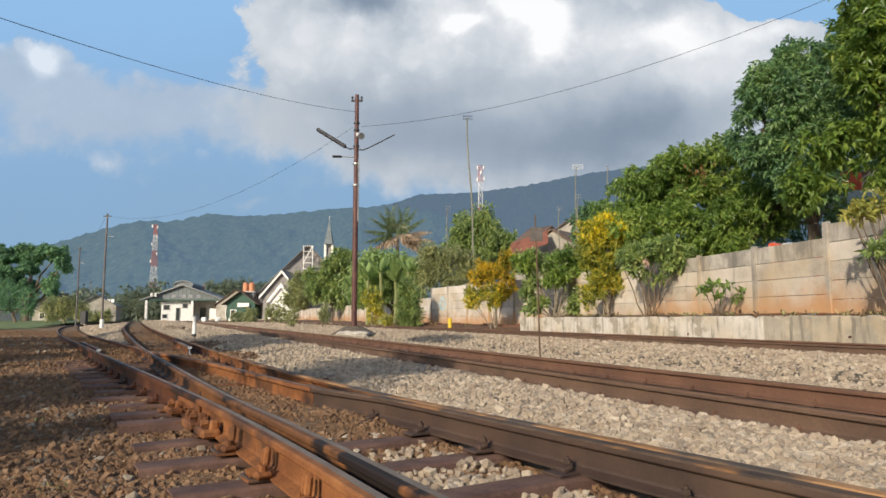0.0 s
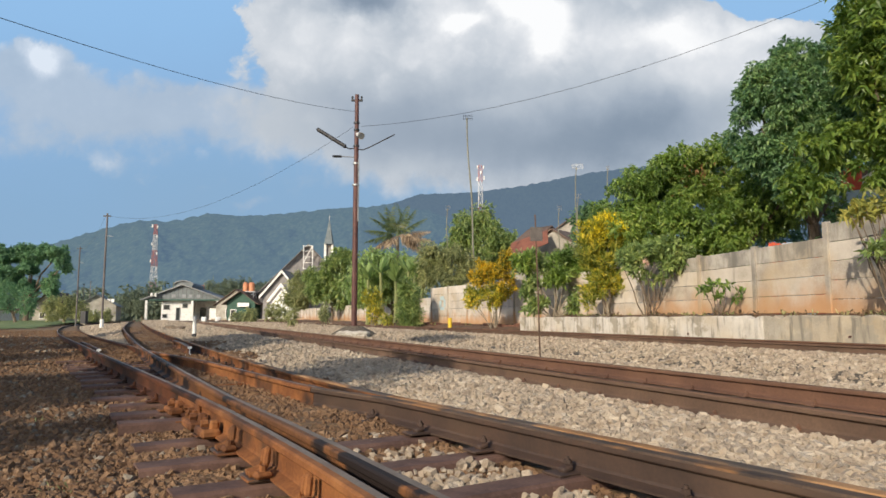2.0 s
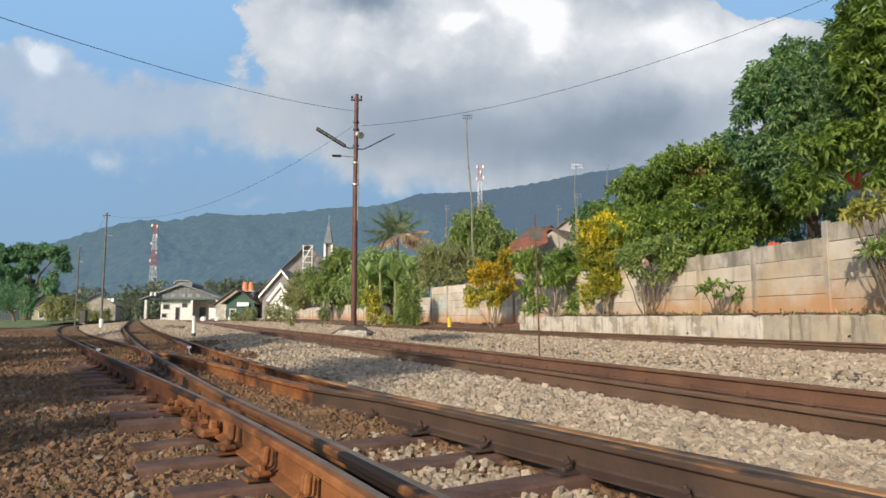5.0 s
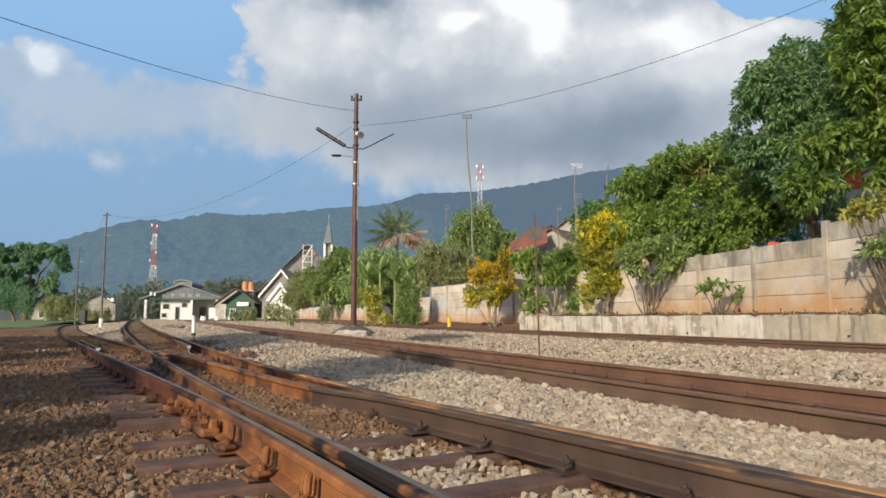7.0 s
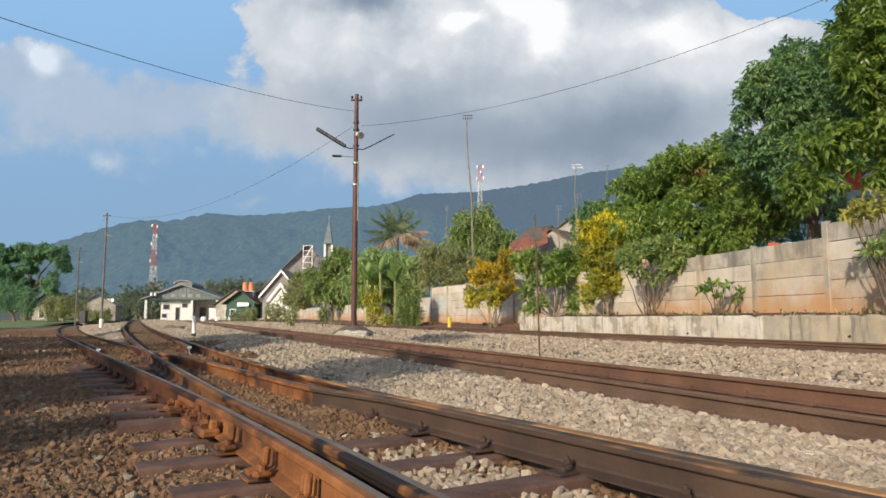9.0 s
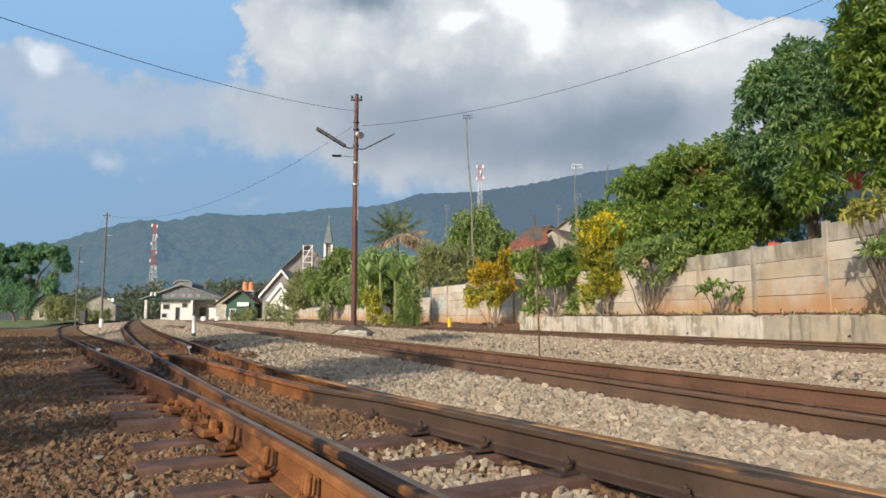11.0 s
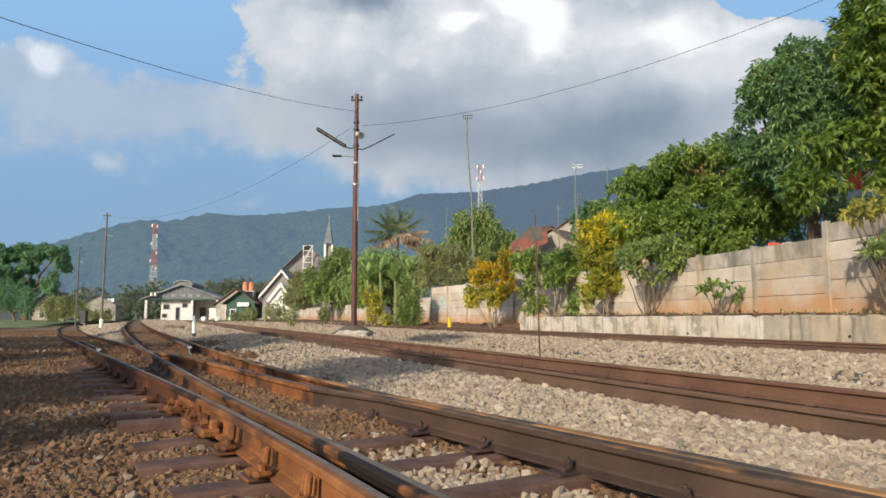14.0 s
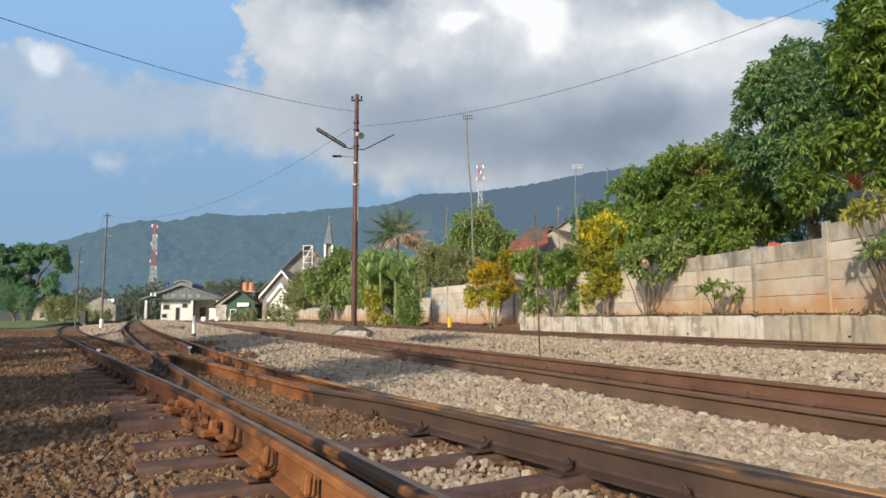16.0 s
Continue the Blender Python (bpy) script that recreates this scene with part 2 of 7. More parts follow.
POLE_PAINT = surface("oxide_painted_steel", [(0.3, (0.055, 0.022, 0.020)), (0.55, (0.100, 0.036, 0.030)), (0.8, (0.17, 0.08, 0.06))], scale=5, rough=0.6, bump=0.15, fine=40, depth=0.004)
DARK_STEEL = surface("dark_steel", [(0.3, (0.02, 0.021, 0.024)), (0.7, (0.06, 0.06, 0.065))], scale=8, rough=0.5, bump=0.1, metal=0.5, depth=0.002)
GALV = surface("galvanised_steel", [(0.3, (0.22, 0.23, 0.24)), (0.7, (0.42, 0.43, 0.44))], scale=8, rough=0.45, bump=0.1, metal=0.6, depth=0.002)
BAMBOO = surface("grey_bamboo", [(0.3, (0.13, 0.13, 0.10)), (0.7, (0.24, 0.235, 0.18))], scale=6, rough=0.7, bump=0.2, depth=0.004)
ROUGH_WHITE = surface("limewashed_concrete", [(0.25, (0.22, 0.19, 0.15)), (0.45, (0.46, 0.42, 0.36)), (0.7, (0.68, 0.65, 0.59))], scale=5, rough=0.95, bump=0.7, fine=16, depth=0.03)
SIGN_BACK = surface("dull_sign_back", [(0.3, (0.06, 0.05, 0.045)), (0.7, (0.13, 0.11, 0.10))], scale=8, rough=0.7, bump=0.1, depth=0.003)
MAST_RED = surface("faded_mast_red", [(0.3, (0.36, 0.12, 0.10)), (0.7, (0.48, 0.19, 0.16))], scale=2, rough=0.7, bump=0.1, depth=0.003)
WHITE = surface("white_paint", [(0.25, (0.530, 0.509, 0.466)), (0.50, (0.784, 0.774, 0.742)), (0.80, (0.869, 0.859, 0.837))], scale=2, rough=0.6, bump=0.1, depth=0.004)
FADED_BLUE = surface("faded_blue_paint", [(0.3, (0.36, 0.46, 0.48)), (0.7, (0.46, 0.56, 0.58))], scale=9, rough=0.8, bump=0.1, depth=0.003)
EDGING = surface("red_brown_timber", [(0.3, (0.075, 0.032, 0.020)), (0.7, (0.17, 0.075, 0.045))], scale=4, rough=0.85, bump=0.4, per_object=0.3, depth=0.01)
YELLOW = surface("yellow_paint", [(0.3, (0.55, 0.36, 0.02)), (0.7, (0.72, 0.52, 0.04))], scale=8, rough=0.5, bump=0.1, depth=0.003)
RED = surface("red_paint", [(0.3, (0.50, 0.070, 0.030)), (0.7, (0.64, 0.125, 0.055))], scale=2, rough=0.6, bump=0.1, depth=0.003)
GREEN_PAINT = surface("green_paint", [(0.3, (0.014, 0.058, 0.040)), (0.7, (0.026, 0.095, 0.060))], scale=2, rough=0.6, bump=0.1, depth=0.003)
BLUE_WHITE = surface("pale_blue_paint", [(0.3, (0.32, 0.42, 0.50)), (0.7, (0.46, 0.55, 0.62))], scale=2, rough=0.5, bump=0.1, depth=0.003)
ORANGE = surface("orange_plastic", [(0.3, (0.50, 0.20, 0.10)), (0.7, (0.60, 0.27, 0.14))], scale=2, rough=0.45, bump=0.05, depth=0.003)
TILE = surface("clay_roof_tile", [(0.25, (0.062, 0.044, 0.038)), (0.50, (0.113, 0.076, 0.060)), (0.80, (0.175, 0.121, 0.092))], scale=2.5, rough=0.85, bump=0.5, fine=9, per_object=0.2, depth=0.03)
RED_SHEET = surface("red_roof_sheet", [(0.25, (0.150, 0.045, 0.025)), (0.60, (0.240, 0.085, 0.045)), (0.85, (0.26, 0.15, 0.085))], scale=2.5, rough=0.7, bump=0.3, fine=9, depth=0.02)
ROOF_DARK = surface("dark_shingle", [(0.25, (0.160, 0.150, 0.150)), (0.60, (0.275, 0.258, 0.252)), (0.85, (0.38, 0.355, 0.34))], scale=1.2, rough=0.8, bump=0.4, fine=6, depth=0.03)
ROOF_GREEN = surface("grey_green_roof", [(0.25, (0.082, 0.096, 0.102)), (0.60, (0.145, 0.162, 0.170)), (0.85, (0.245, 0.250, 0.255))], scale=1.2, rough=0.7, bump=0.3, fine=6, depth=0.03)
GABLE_GREY = surface("grey_slatted_gable", [(0.25, (0.150, 0.168, 0.172)), (0.60, (0.215, 0.235, 0.240)), (0.85, (0.300, 0.315, 0.315))], scale=1.5, rough=0.8, bump=0.3, fine=8, depth=0.02)
FASCIA = surface("pale_grey_boards", [(0.25, (0.200, 0.210, 0.212)), (0.75, (0.310, 0.315, 0.315))], scale=2.0, rough=0.7, bump=0.2, depth=0.01)
POLE_GREY = surface("grey_steel_pole", [(0.30, (0.085, 0.070, 0.068)), (0.60, (0.145, 0.128, 0.125)), (0.85, (0.250, 0.235, 0.230))], scale=1.4, rough=0.65, bump=0.15, depth=0.004)
GREY_WALL = surface("grey_render", [(0.25, (0.22, 0.20, 0.17)), (0.55, (0.38, 0.35, 0.30)), (0.8, (0.48, 0.45, 0.40))], scale=1.0, rough=0.9, bump=0.3, fine=12, depth=0.02)
WINDOW_DARK = surface("dark_window", [(0.3, (0.02, 0.022, 0.025)), (0.7, (0.05, 0.055, 0.06))], scale=3, rough=0.15, bump=0.0)
BARK = surface("bark", [(0.25, (0.075, 0.052, 0.036)), (0.55, (0.16, 0.12, 0.085)), (0.8, (0.26, 0.20, 0.15))], scale=6, rough=0.95, bump=0.8, fine=40, stretch=(1, 1, 0.3), depth=0.02)
PALE_BARK = surface("pale_bark", [(0.25, (0.15, 0.12, 0.09)), (0.55, (0.28, 0.23, 0.17)), (0.8, (0.38, 0.32, 0.25))], scale=6, rough=0.9, bump=0.5, fine=40, depth=0.01)
LEAF_MANGO = leafy("mango_leaf", [(0.10, (0.066, 0.117, 0.029)), (0.40, (0.144, 0.232, 0.051)), (0.70, (0.264, 0.364, 0.079)), (0.95, (0.440, 0.481, 0.130))], rough=0.36, glow=0.42)
LEAF_DARK = leafy("dark_leaf", [(0.10, (0.058, 0.118, 0.062)), (0.40, (0.115, 0.218, 0.098)), (0.70, (0.200, 0.318, 0.125)), (0.95, (0.330, 0.430, 0.170))], rough=0.36, glow=0.42)
LEAF_LIGHT = leafy("light_leaf", [(0.10, (0.130, 0.193, 0.069)), (0.40, (0.249, 0.343, 0.120)), (0.70, (0.367, 0.476, 0.165)), (0.95, (0.577, 0.607, 0.267))], rough=0.42, glow=0.42)
LEAF_OLIVE = leafy("olive_leaf", [(0.10, (0.135, 0.151, 0.067)), (0.45, (0.264, 0.288, 0.124)), (0.75, (0.400, 0.407, 0.184)), (0.95, (0.558, 0.503, 0.271))], rough=0.5, glow=0.42)
LEAF_CROTON = leafy("croton_leaf", [(0.12, (0.072, 0.098, 0.017)), (0.36, (0.260, 0.225, 0.022)), (0.60, (0.600, 0.400, 0.022)), (0.92, (0.880, 0.590, 0.030))], scale=1.6)
LEAF_YELLOW = leafy("yellow_croton_leaf", [(0.15, (0.086, 0.129, 0.018)), (0.45, (0.273, 0.288, 0.029)), (0.65, (0.690, 0.546, 0.029)), (0.9, (0.900, 0.747, 0.042))])
CROTON_GREEN = leafy("green_croton_leaf", [(0.10, (0.090, 0.126, 0.024)), (0.40, (0.225, 0.259, 0.036)), (0.65, (0.450, 0.406, 0.048)), (0.92, (0.900, 0.658, 0.048))])
LEAF_SHEEN = leafy("frangipani_leaf", [(0.10, (0.094, 0.146, 0.051)), (0.40, (0.187, 0.265, 0.086)), (0.70, (0.304, 0.378, 0.117)), (0.95, (0.503, 0.508, 0.192))], rough=0.38, glow=0.38, scale=2.0)
LEAF_SUNNY = leafy("sunlit_yellowish_leaf", [(0.1, (0.120, 0.130, 0.035)), (0.4, (0.260, 0.270, 0.065)), (0.7, (0.420, 0.390, 0.090)), (0.95, (0.560, 0.480, 0.130))], rough=0.45, glow=0.4, scale=1.5)
MAST_WHITE = surface("white_mast_paint", [(0.3, (0.50, 0.51, 0.52)), (0.7, (0.66, 0.67, 0.67))], scale=1, rough=0.6, bump=0.05, depth=0.003)
SPIRE_GREY = surface("blue_grey_sheet", [(0.3, (0.10, 0.125, 0.135)), (0.7, (0.17, 0.20, 0.215))], scale=1.5, rough=0.7, bump=0.1, depth=0.004)
# rust whose black patches are leaf shade painted on the rail
RUST_DAPPLED = surface("shade_dappled_rail", [(0.2, (0.060, 0.030, 0.020)), (0.45, (0.120, 0.056, 0.028)), (0.6, (0.190, 0.085, 0.036)), (0.8, (0.28, 0.13, 0.05))],
                       scale=2.4, rough=0.7, bump=0.35, fine=70, depth=0.004, stain=(0.022, 0.016, 0.015), stain_scale=3.0, stain_edge=(0.52, 0.57))
# a darker copy of the track brown, set on each track's left rail
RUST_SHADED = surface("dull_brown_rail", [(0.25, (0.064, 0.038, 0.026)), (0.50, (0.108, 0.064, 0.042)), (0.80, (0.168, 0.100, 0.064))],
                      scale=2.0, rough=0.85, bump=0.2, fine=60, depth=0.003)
# rust of the far rails, with the trees' shade put into a darker colour
RUST_FAR_SHADE = surface("shade_darkened_rail", [(0.20, (0.030, 0.014, 0.010)), (0.45, (0.064, 0.026, 0.015)), (0.65, (0.112, 0.042, 0.020)), (0.85, (0.185, 0.070, 0.028))],
                   scale=1.6, rough=0.8, bump=0.3, fine=60, depth=0.004, stain=(0.030, 0.017, 0.013), stain_scale=1.8, stain_edge=(0.47, 0.56))
for dull in (RUST_FAR_SHADE, RUST_DAPPLED, STEEL_SLEEPER):
    dull.node_tree.nodes["Principled BSDF"].inputs["Specular IOR Level"].default_value = 0.15
LEAF_DRY = leafy("dry_leaf", [(0.20, (0.188, 0.131, 0.085)), (0.55, (0.374, 0.280, 0.188)), (0.85, (0.560, 0.449, 0.299))], rough=0.8)
LEAF_DEAD = leafy("dead_leaf", [(0.20, (0.060, 0.038, 0.022)), (0.55, (0.140, 0.090, 0.050)), (0.85, (0.26, 0.18, 0.10))], rough=0.85, glow=0.2)
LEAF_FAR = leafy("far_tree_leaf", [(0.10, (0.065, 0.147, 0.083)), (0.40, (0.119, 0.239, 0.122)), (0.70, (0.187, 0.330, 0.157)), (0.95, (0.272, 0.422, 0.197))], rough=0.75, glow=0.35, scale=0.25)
# a greyer leaf with the haze of distance put into its colour
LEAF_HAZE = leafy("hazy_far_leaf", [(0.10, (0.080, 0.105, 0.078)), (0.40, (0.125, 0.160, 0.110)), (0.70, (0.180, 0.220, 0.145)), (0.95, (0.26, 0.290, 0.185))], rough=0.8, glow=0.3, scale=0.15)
LEAF_PALM = leafy("palm_leaf", [(0.1, (0.060, 0.095, 0.040)), (0.45, (0.115, 0.160, 0.062)), (0.75, (0.17, 0.21, 0.085)), (0.95, (0.26, 0.25, 0.12))], rough=0.5, glow=0.35)
LEAF_FRESH = leafy("fresh_leaf", [(0.10, (0.060, 0.113, 0.025)), (0.40, (0.126, 0.204, 0.040)), (0.70, (0.217, 0.296, 0.053)), (0.95, (0.356, 0.386, 0.079))], rough=0.36, glow=0.42)
PETAL = leafy("pale_petal", [(0.2, (0.6, 0.35, 0.25)), (0.8, (0.8, 0.6, 0.5))])
FLOWER_RED = leafy("reddish_leaf", [(0.20, (0.128, 0.062, 0.020)), (0.80, (0.240, 0.138, 0.045))])


# ---- building helpers ----
def part(name, bm, material, parent, label="", smooth=False):
    me = bpy.data.meshes.new(name)
    bm.to_mesh(me)
    bm.free()
    for mt in material if isinstance(material, (list, tuple)) else [material]:
        me.materials.append(mt)
    if smooth:
        for p in me.polygons:
            p.use_smooth = True
    ob = new(name, me)
    ob.parent = parent
    return tagged(ob, label)


def share(name, mesh, parent, m):
    """One more piece on a mesh that its alike pieces share."""
    ob = new(name, mesh)
    ob.parent = parent
    ob.matrix_basis = m
    return ob


def array_part(name, v, f, material, parent=None, smooth=False):
    me = bpy.data.meshes.new(name)
    me.from_pydata(np.asarray(v).tolist(), [], np.asarray(f).tolist())
    for mt in material if isinstance(material, (list, tuple)) else [material]:
        me.materials.append(mt)
    if smooth:
        me.polygons.foreach_set("use_smooth", [True] * len(me.polygons))
    ob = new(name, me)
    ob.parent = parent
    return ob


def thing(name, label, category, m=None, group="", kind=""):
    ob = new(name)
    ob.empty_display_size = 0.2
    if m is not None:
        ob.matrix_basis = m
    return tagged(ob, label, category, group, kind)


def box(bm, c, s, rz=0.0, bevel=0.0, rx=0.0, ry=0.0):
    m = pose(*c, rx, ry, rz) @ Matrix.Diagonal((*s, 1))
    r = bmesh.ops.create_cube(bm, size=1.0, matrix=m)
    if bevel:
        edges = list({e for v in r["verts"] for e in v.link_edges})
        bmesh.ops.bevel(bm, geom=edges, offset=bevel, segments=1, affect="EDGES", profile=0.5)
    return bm


def tube(bm, pts, r0, r1=None, seg=8, cap=True):
    """A round bar or limb along points, tapering from r0 to r1."""
    r1 = r0 if r1 is None else r1
    pts = [Vector(p) for p in pts]
    rings = []
    for i, p in enumerate(pts):
        t = (pts[min(i + 1, len(pts) - 1)] - pts[max(i - 1, 0)]).normalized()
        a = Vector((0, 0, 1)) if abs(t.z) < 0.9 else Vector((1, 0, 0))
        u = t.cross(a).normalized()
        w = t.cross(u)
        r = r0 + (r1 - r0) * i / max(1, len(pts) - 1)
        rings.append([bm.verts.new(p + (u * math.cos(k * 2 * math.pi / seg) + w * math.sin(k * 2 * math.pi / seg)) * r) for k in range(seg)])
    for a, b in zip(rings, rings[1:]):
        for k in range(seg):
            bm.faces.new((a[k], a[(k + 1) % seg], b[(k + 1) % seg], b[k]))
    if cap:
        bm.faces.new(rings[0])
        bm.faces.new(rings[-1][::-1])
    return bm


def prism(bm, outline, y0, y1):
    """A profile in x and z, drawn out along y."""
    a = [bm.verts.new((x, y0, z)) for x, z in outline]
    b = [bm.verts.new((x, y1, z)) for x, z in outline]
    k = len(outline)
    for i in range(k):
        bm.faces.new((a[i], a[(i + 1) % k], b[(i + 1) % k], b[i]))
    bm.faces.new(a[::-1])
    bm.faces.new(b)
    bmesh.ops.recalc_face_normals(bm, faces=bm.faces)
    return bm


def spline(ctrl, step):
    """Points about a step apart on a smooth line through the control points."""
    c = [Vector(p) for p in ctrl]
    c = [c[0] * 2 - c[1]] + c + [c[-1] * 2 - c[-2]]
    out = []
    for i in range(1, len(c) - 2):
        a, b, d, e = c[i - 1], c[i], c[i + 1], c[i + 2]
        k = max(1, round((d - b).length / step))
        for j in range(k):
            t = j / k
            out.append(0.5 * (2 * b + (d - a) * t + (2 * a - 5 * b + 4 * d - e) * t * t + (3 * b - a - 3 * d + e) * t ** 3))
    return out + [c[-2]]


RAIL = [(-0.055, 0), (0.055, 0), (0.055, 0.010), (0.014, 0.024), (0.008, 0.034), (0.008, 0.098), (0.030, 0.106), (0.034, 0.112),
        (0.034, 0.130), (0.027, 0.137), (-0.004, 0.1385), (-0.027, 0.137), (-0.034, 0.130), (-0.034, 0.112), (-0.030, 0.106), (-0.008, 0.098),
        (-0.008, 0.034), (-0.014, 0.024), (-0.055, 0.010)]


def rail(name, pts, parent, body, head, label="", tops=(8, 9, 10, 11), end=None):
    """A flat-bottomed rail drawn along points that give the middle of its foot; the running surface has its own worn metal."""
    bm = bmesh.new()
    rings = []
    for i, p in enumerate(pts):
        t = (pts[min(i + 1, len(pts) - 1)] - pts[max(i - 1, 0)])
        t.z = 0
        t.normalize()
        n = Vector((t.y, -t.x, 0))
        rings.append([bm.verts.new(p + n * x + Vector((0, 0, z))) for x, z in RAIL])
    k = len(RAIL)
    for a, b in zip(rings, rings[1:]):
        for i in range(k):
            f = bm.faces.new((a[i], a[(i + 1) % k], b[(i + 1) % k], b[i]))
            f.material_index = 1 if i in tops else 0
    for ring in (rings[0][::-1], rings[-1]):
        f = bm.faces.new(ring)
        f.material_index = 2 if end else 0
    bmesh.ops.recalc_face_normals(bm, faces=bm.faces)
    return part(name, bm, [body, head] + ([end] if end else []), parent, label)


CUBE = (np.array([(x, y, z) for x in (-0.8, 0.8) for y in (-0.8, 0.8) for z in (-0.8, 0.8)]),
        np.array([(0, 1, 3), (0, 3, 2), (4, 6, 7), (4, 7, 5), (0, 4, 5), (0, 5, 1), (2, 3, 7), (2, 7, 6), (0, 2, 6), (0, 6, 4), (1, 5, 7), (1, 7, 3)]))
SIDES = [(0, 1, 3, 2), (4, 6, 7, 5), (0, 4, 5, 1), (2, 3, 7, 6), (0, 2, 6, 4), (1, 5, 7, 3)]
LUMP = (np.vstack([CUBE[0], [CUBE[0][list(s)].mean(0) * 1.14 for s in SIDES]]),
        np.array([(s[k], s[(k + 1) % 4], 8 + i) for i, s in enumerate(SIDES) for k in range(4)]))


def stone_shapes(count, rng, base):
    """Broken stones: blocks with their corners and faces knocked about."""
    v, f = base
    n = len(v)
    return v[None] * rng.uniform(0.82, 1.08, (count, n, 1)) * rng.uniform(0.66, 1.18, (count, 1, 3)) + rng.normal(0, 0.095, (count, n, 3)), f


def stone_array(where, size, base, rng, sink):
    n = len(where)
    shapes, f = stone_shapes(60, rng, base)
    q = rng.normal(size=(n, 4))
    q /= np.linalg.norm(q, axis=1, keepdims=True)
    w, x, y, z = q.T
    rot = np.stack([1 - 2 * (y * y + z * z), 2 * (x * y - w * z), 2 * (x * z + w * y), 2 * (x * y + w * z), 1 - 2 * (x * x + z * z), 2 * (y * z - w * x),
                    2 * (x * z - w * y), 2 * (y * z + w * x), 1 - 2 * (x * x + y * y)], 1).reshape(n, 3, 3)
    v = np.einsum("nij,nkj->nki", rot, shapes[rng.integers(0, 60, n)] * size[:, None, None])
    v[:, :, 2] *= 0.92
    v += where[:, None, :]
    v[:, :, 2] += (size * (0.5 - sink + rng.normal(0, 0.22, n)))[:, None]
    return v.reshape(-1, 3), (f[None] + (np.arange(n) * v.shape[1])[:, None, None]).reshape(-1, 3)


def stones(name, where, size, material, label, category, seed, sink=0.25, smooth=False):
    """Loose stones as one sheet of rubble: where gives n x 3 places, size n radii; those close by are more broken."""
    rng = np.random.default_rng(seed)
    where = np.asarray(where)
    close = where[:, 1] < 9.0
    va, fa = stone_array(where[close], size[close], LUMP, rng, sink)
    vb, fb = stone_array(where[~close], size[~close], CUBE, rng, sink)
    ob = array_part(name, np.vstack([va, vb]), np.vstack([fa, fb + len(va)]), material, smooth=smooth)
    return tagged(ob, label, category, kind="stuff")


def leaves(name, c, d, length, material, parent, width=0.32, seed=1, fold=0.12, droop=0.25):
    """Single leaves, each a folded blade with a raised middle: c roots, d directions, length n lengths."""
    rng = np.random.default_rng(seed)
    n = len(c)
    d = d / np.linalg.norm(d, axis=1, keepdims=True)
    up = np.tile((0.0, 0.0, 1.0), (n, 1)) + rng.normal(0, 0.45, (n, 3))
    s = np.cross(d, up)
    s /= np.linalg.norm(s, axis=1, keepdims=True) + 1e-9
    nn = np.cross(s, d)
    L = length[:, None]
    tip = c + d * L - np.array((0, 0, 1.0)) * L * droop
    mid = c + d * L * 0.5 + nn * L * fold * 0.5
    left = c + d * L * 0.5 + s * L * width * 0.5 - nn * L * fold * 0.3
    right = c + d * L * 0.5 - s * L * width * 0.5 - nn * L * fold * 0.3
    v = np.stack([c, left, tip, right, mid], 1).reshape(-1, 3)
    f = np.array([(0, 4, 1), (1, 4, 2), (2, 4, 3), (3, 4, 0)])
    f = (f[None] + (np.arange(n) * 5)[:, None, None]).reshape(-1, 3)
    return array_part(name, v, f, material, parent)


def crown(name, blobs, tufts, per, length, material, parent, seed=1, width=0.32, spread=1.0, droop=0.25, shell=0.55, ragged=0.16, rise=-0.22, lobes=0, out=0.55):
    """A crown of leaf tufts over uneven lobes (x, y, z, rx, ry, rz): each tuft a whorl of leaves round a twig's end."""
    rng = np.random.default_rng(seed)
    b = np.array(blobs, float)
    if lobes:
        # smaller boughs over each lobe, with gaps between them
        h = rng.normal(size=(len(b), lobes, 3))
        h /= np.linalg.norm(h, axis=2, keepdims=True)
        sub_c = b[:, None, :3] + h * b[:, None, 3:] * rng.uniform(0.5, 0.95, (len(b), lobes, 1))
        sub_r = np.mean(b[:, 3:], axis=1)[:, None, None] * rng.uniform(0.20, 0.42, (len(b), lobes, 1)) * np.array((1.15, 1.15, 0.85))
        b = np.concatenate([sub_c, sub_r], 2).reshape(-1, 6)
    w = b[:, 3] * b[:, 5] + b[:, 4] * b[:, 5]
    k = rng.choice(len(b), tufts, p=w / w.sum())
    n = rng.normal(size=(tufts, 3))
    n /= np.linalg.norm(n, axis=1, keepdims=True)
    r = shell + (1 - shell) * rng.random((tufts, 1)) ** 0.5
    r = r * (1 + rng.normal(0, ragged, (tufts, 1)))
    c = b[k, :3] + n * b[k, 3:] * r
    d0 = np.repeat(n, per, 0)
    rad = rng.normal(size=(tufts * per, 3))
    d = d0 * out + rad * 0.62 * spread + np.array((0, 0, rise))
    cc = np.repeat(c, per, 0) + rng.normal(0, 0.18, (tufts * per, 3)) * np.mean(length)
    L = rng.uniform(length[0], length[1], tufts * per)
    return leaves(name, cc, d, L, material, parent, width, seed + 7, droop=droop)


def limbs(bm, root, ends, r0, rng, bend=0.12):
    """A trunk's limbs, from the root to each end, tapering and a little crooked."""
    root = Vector(root)
    for e in ends:
        e = Vector(e)
        L = (e - root).length
        pts = [root.lerp(e, t) + Vector([rng.normal(0, bend * L * 0.3) * math.sin(math.pi * t) for _ in range(3)]) for t in (0, 0.25, 0.5, 0.75, 1)]
        tube(bm, pts, r0, r0 * 0.25, seg=7)
    return bm


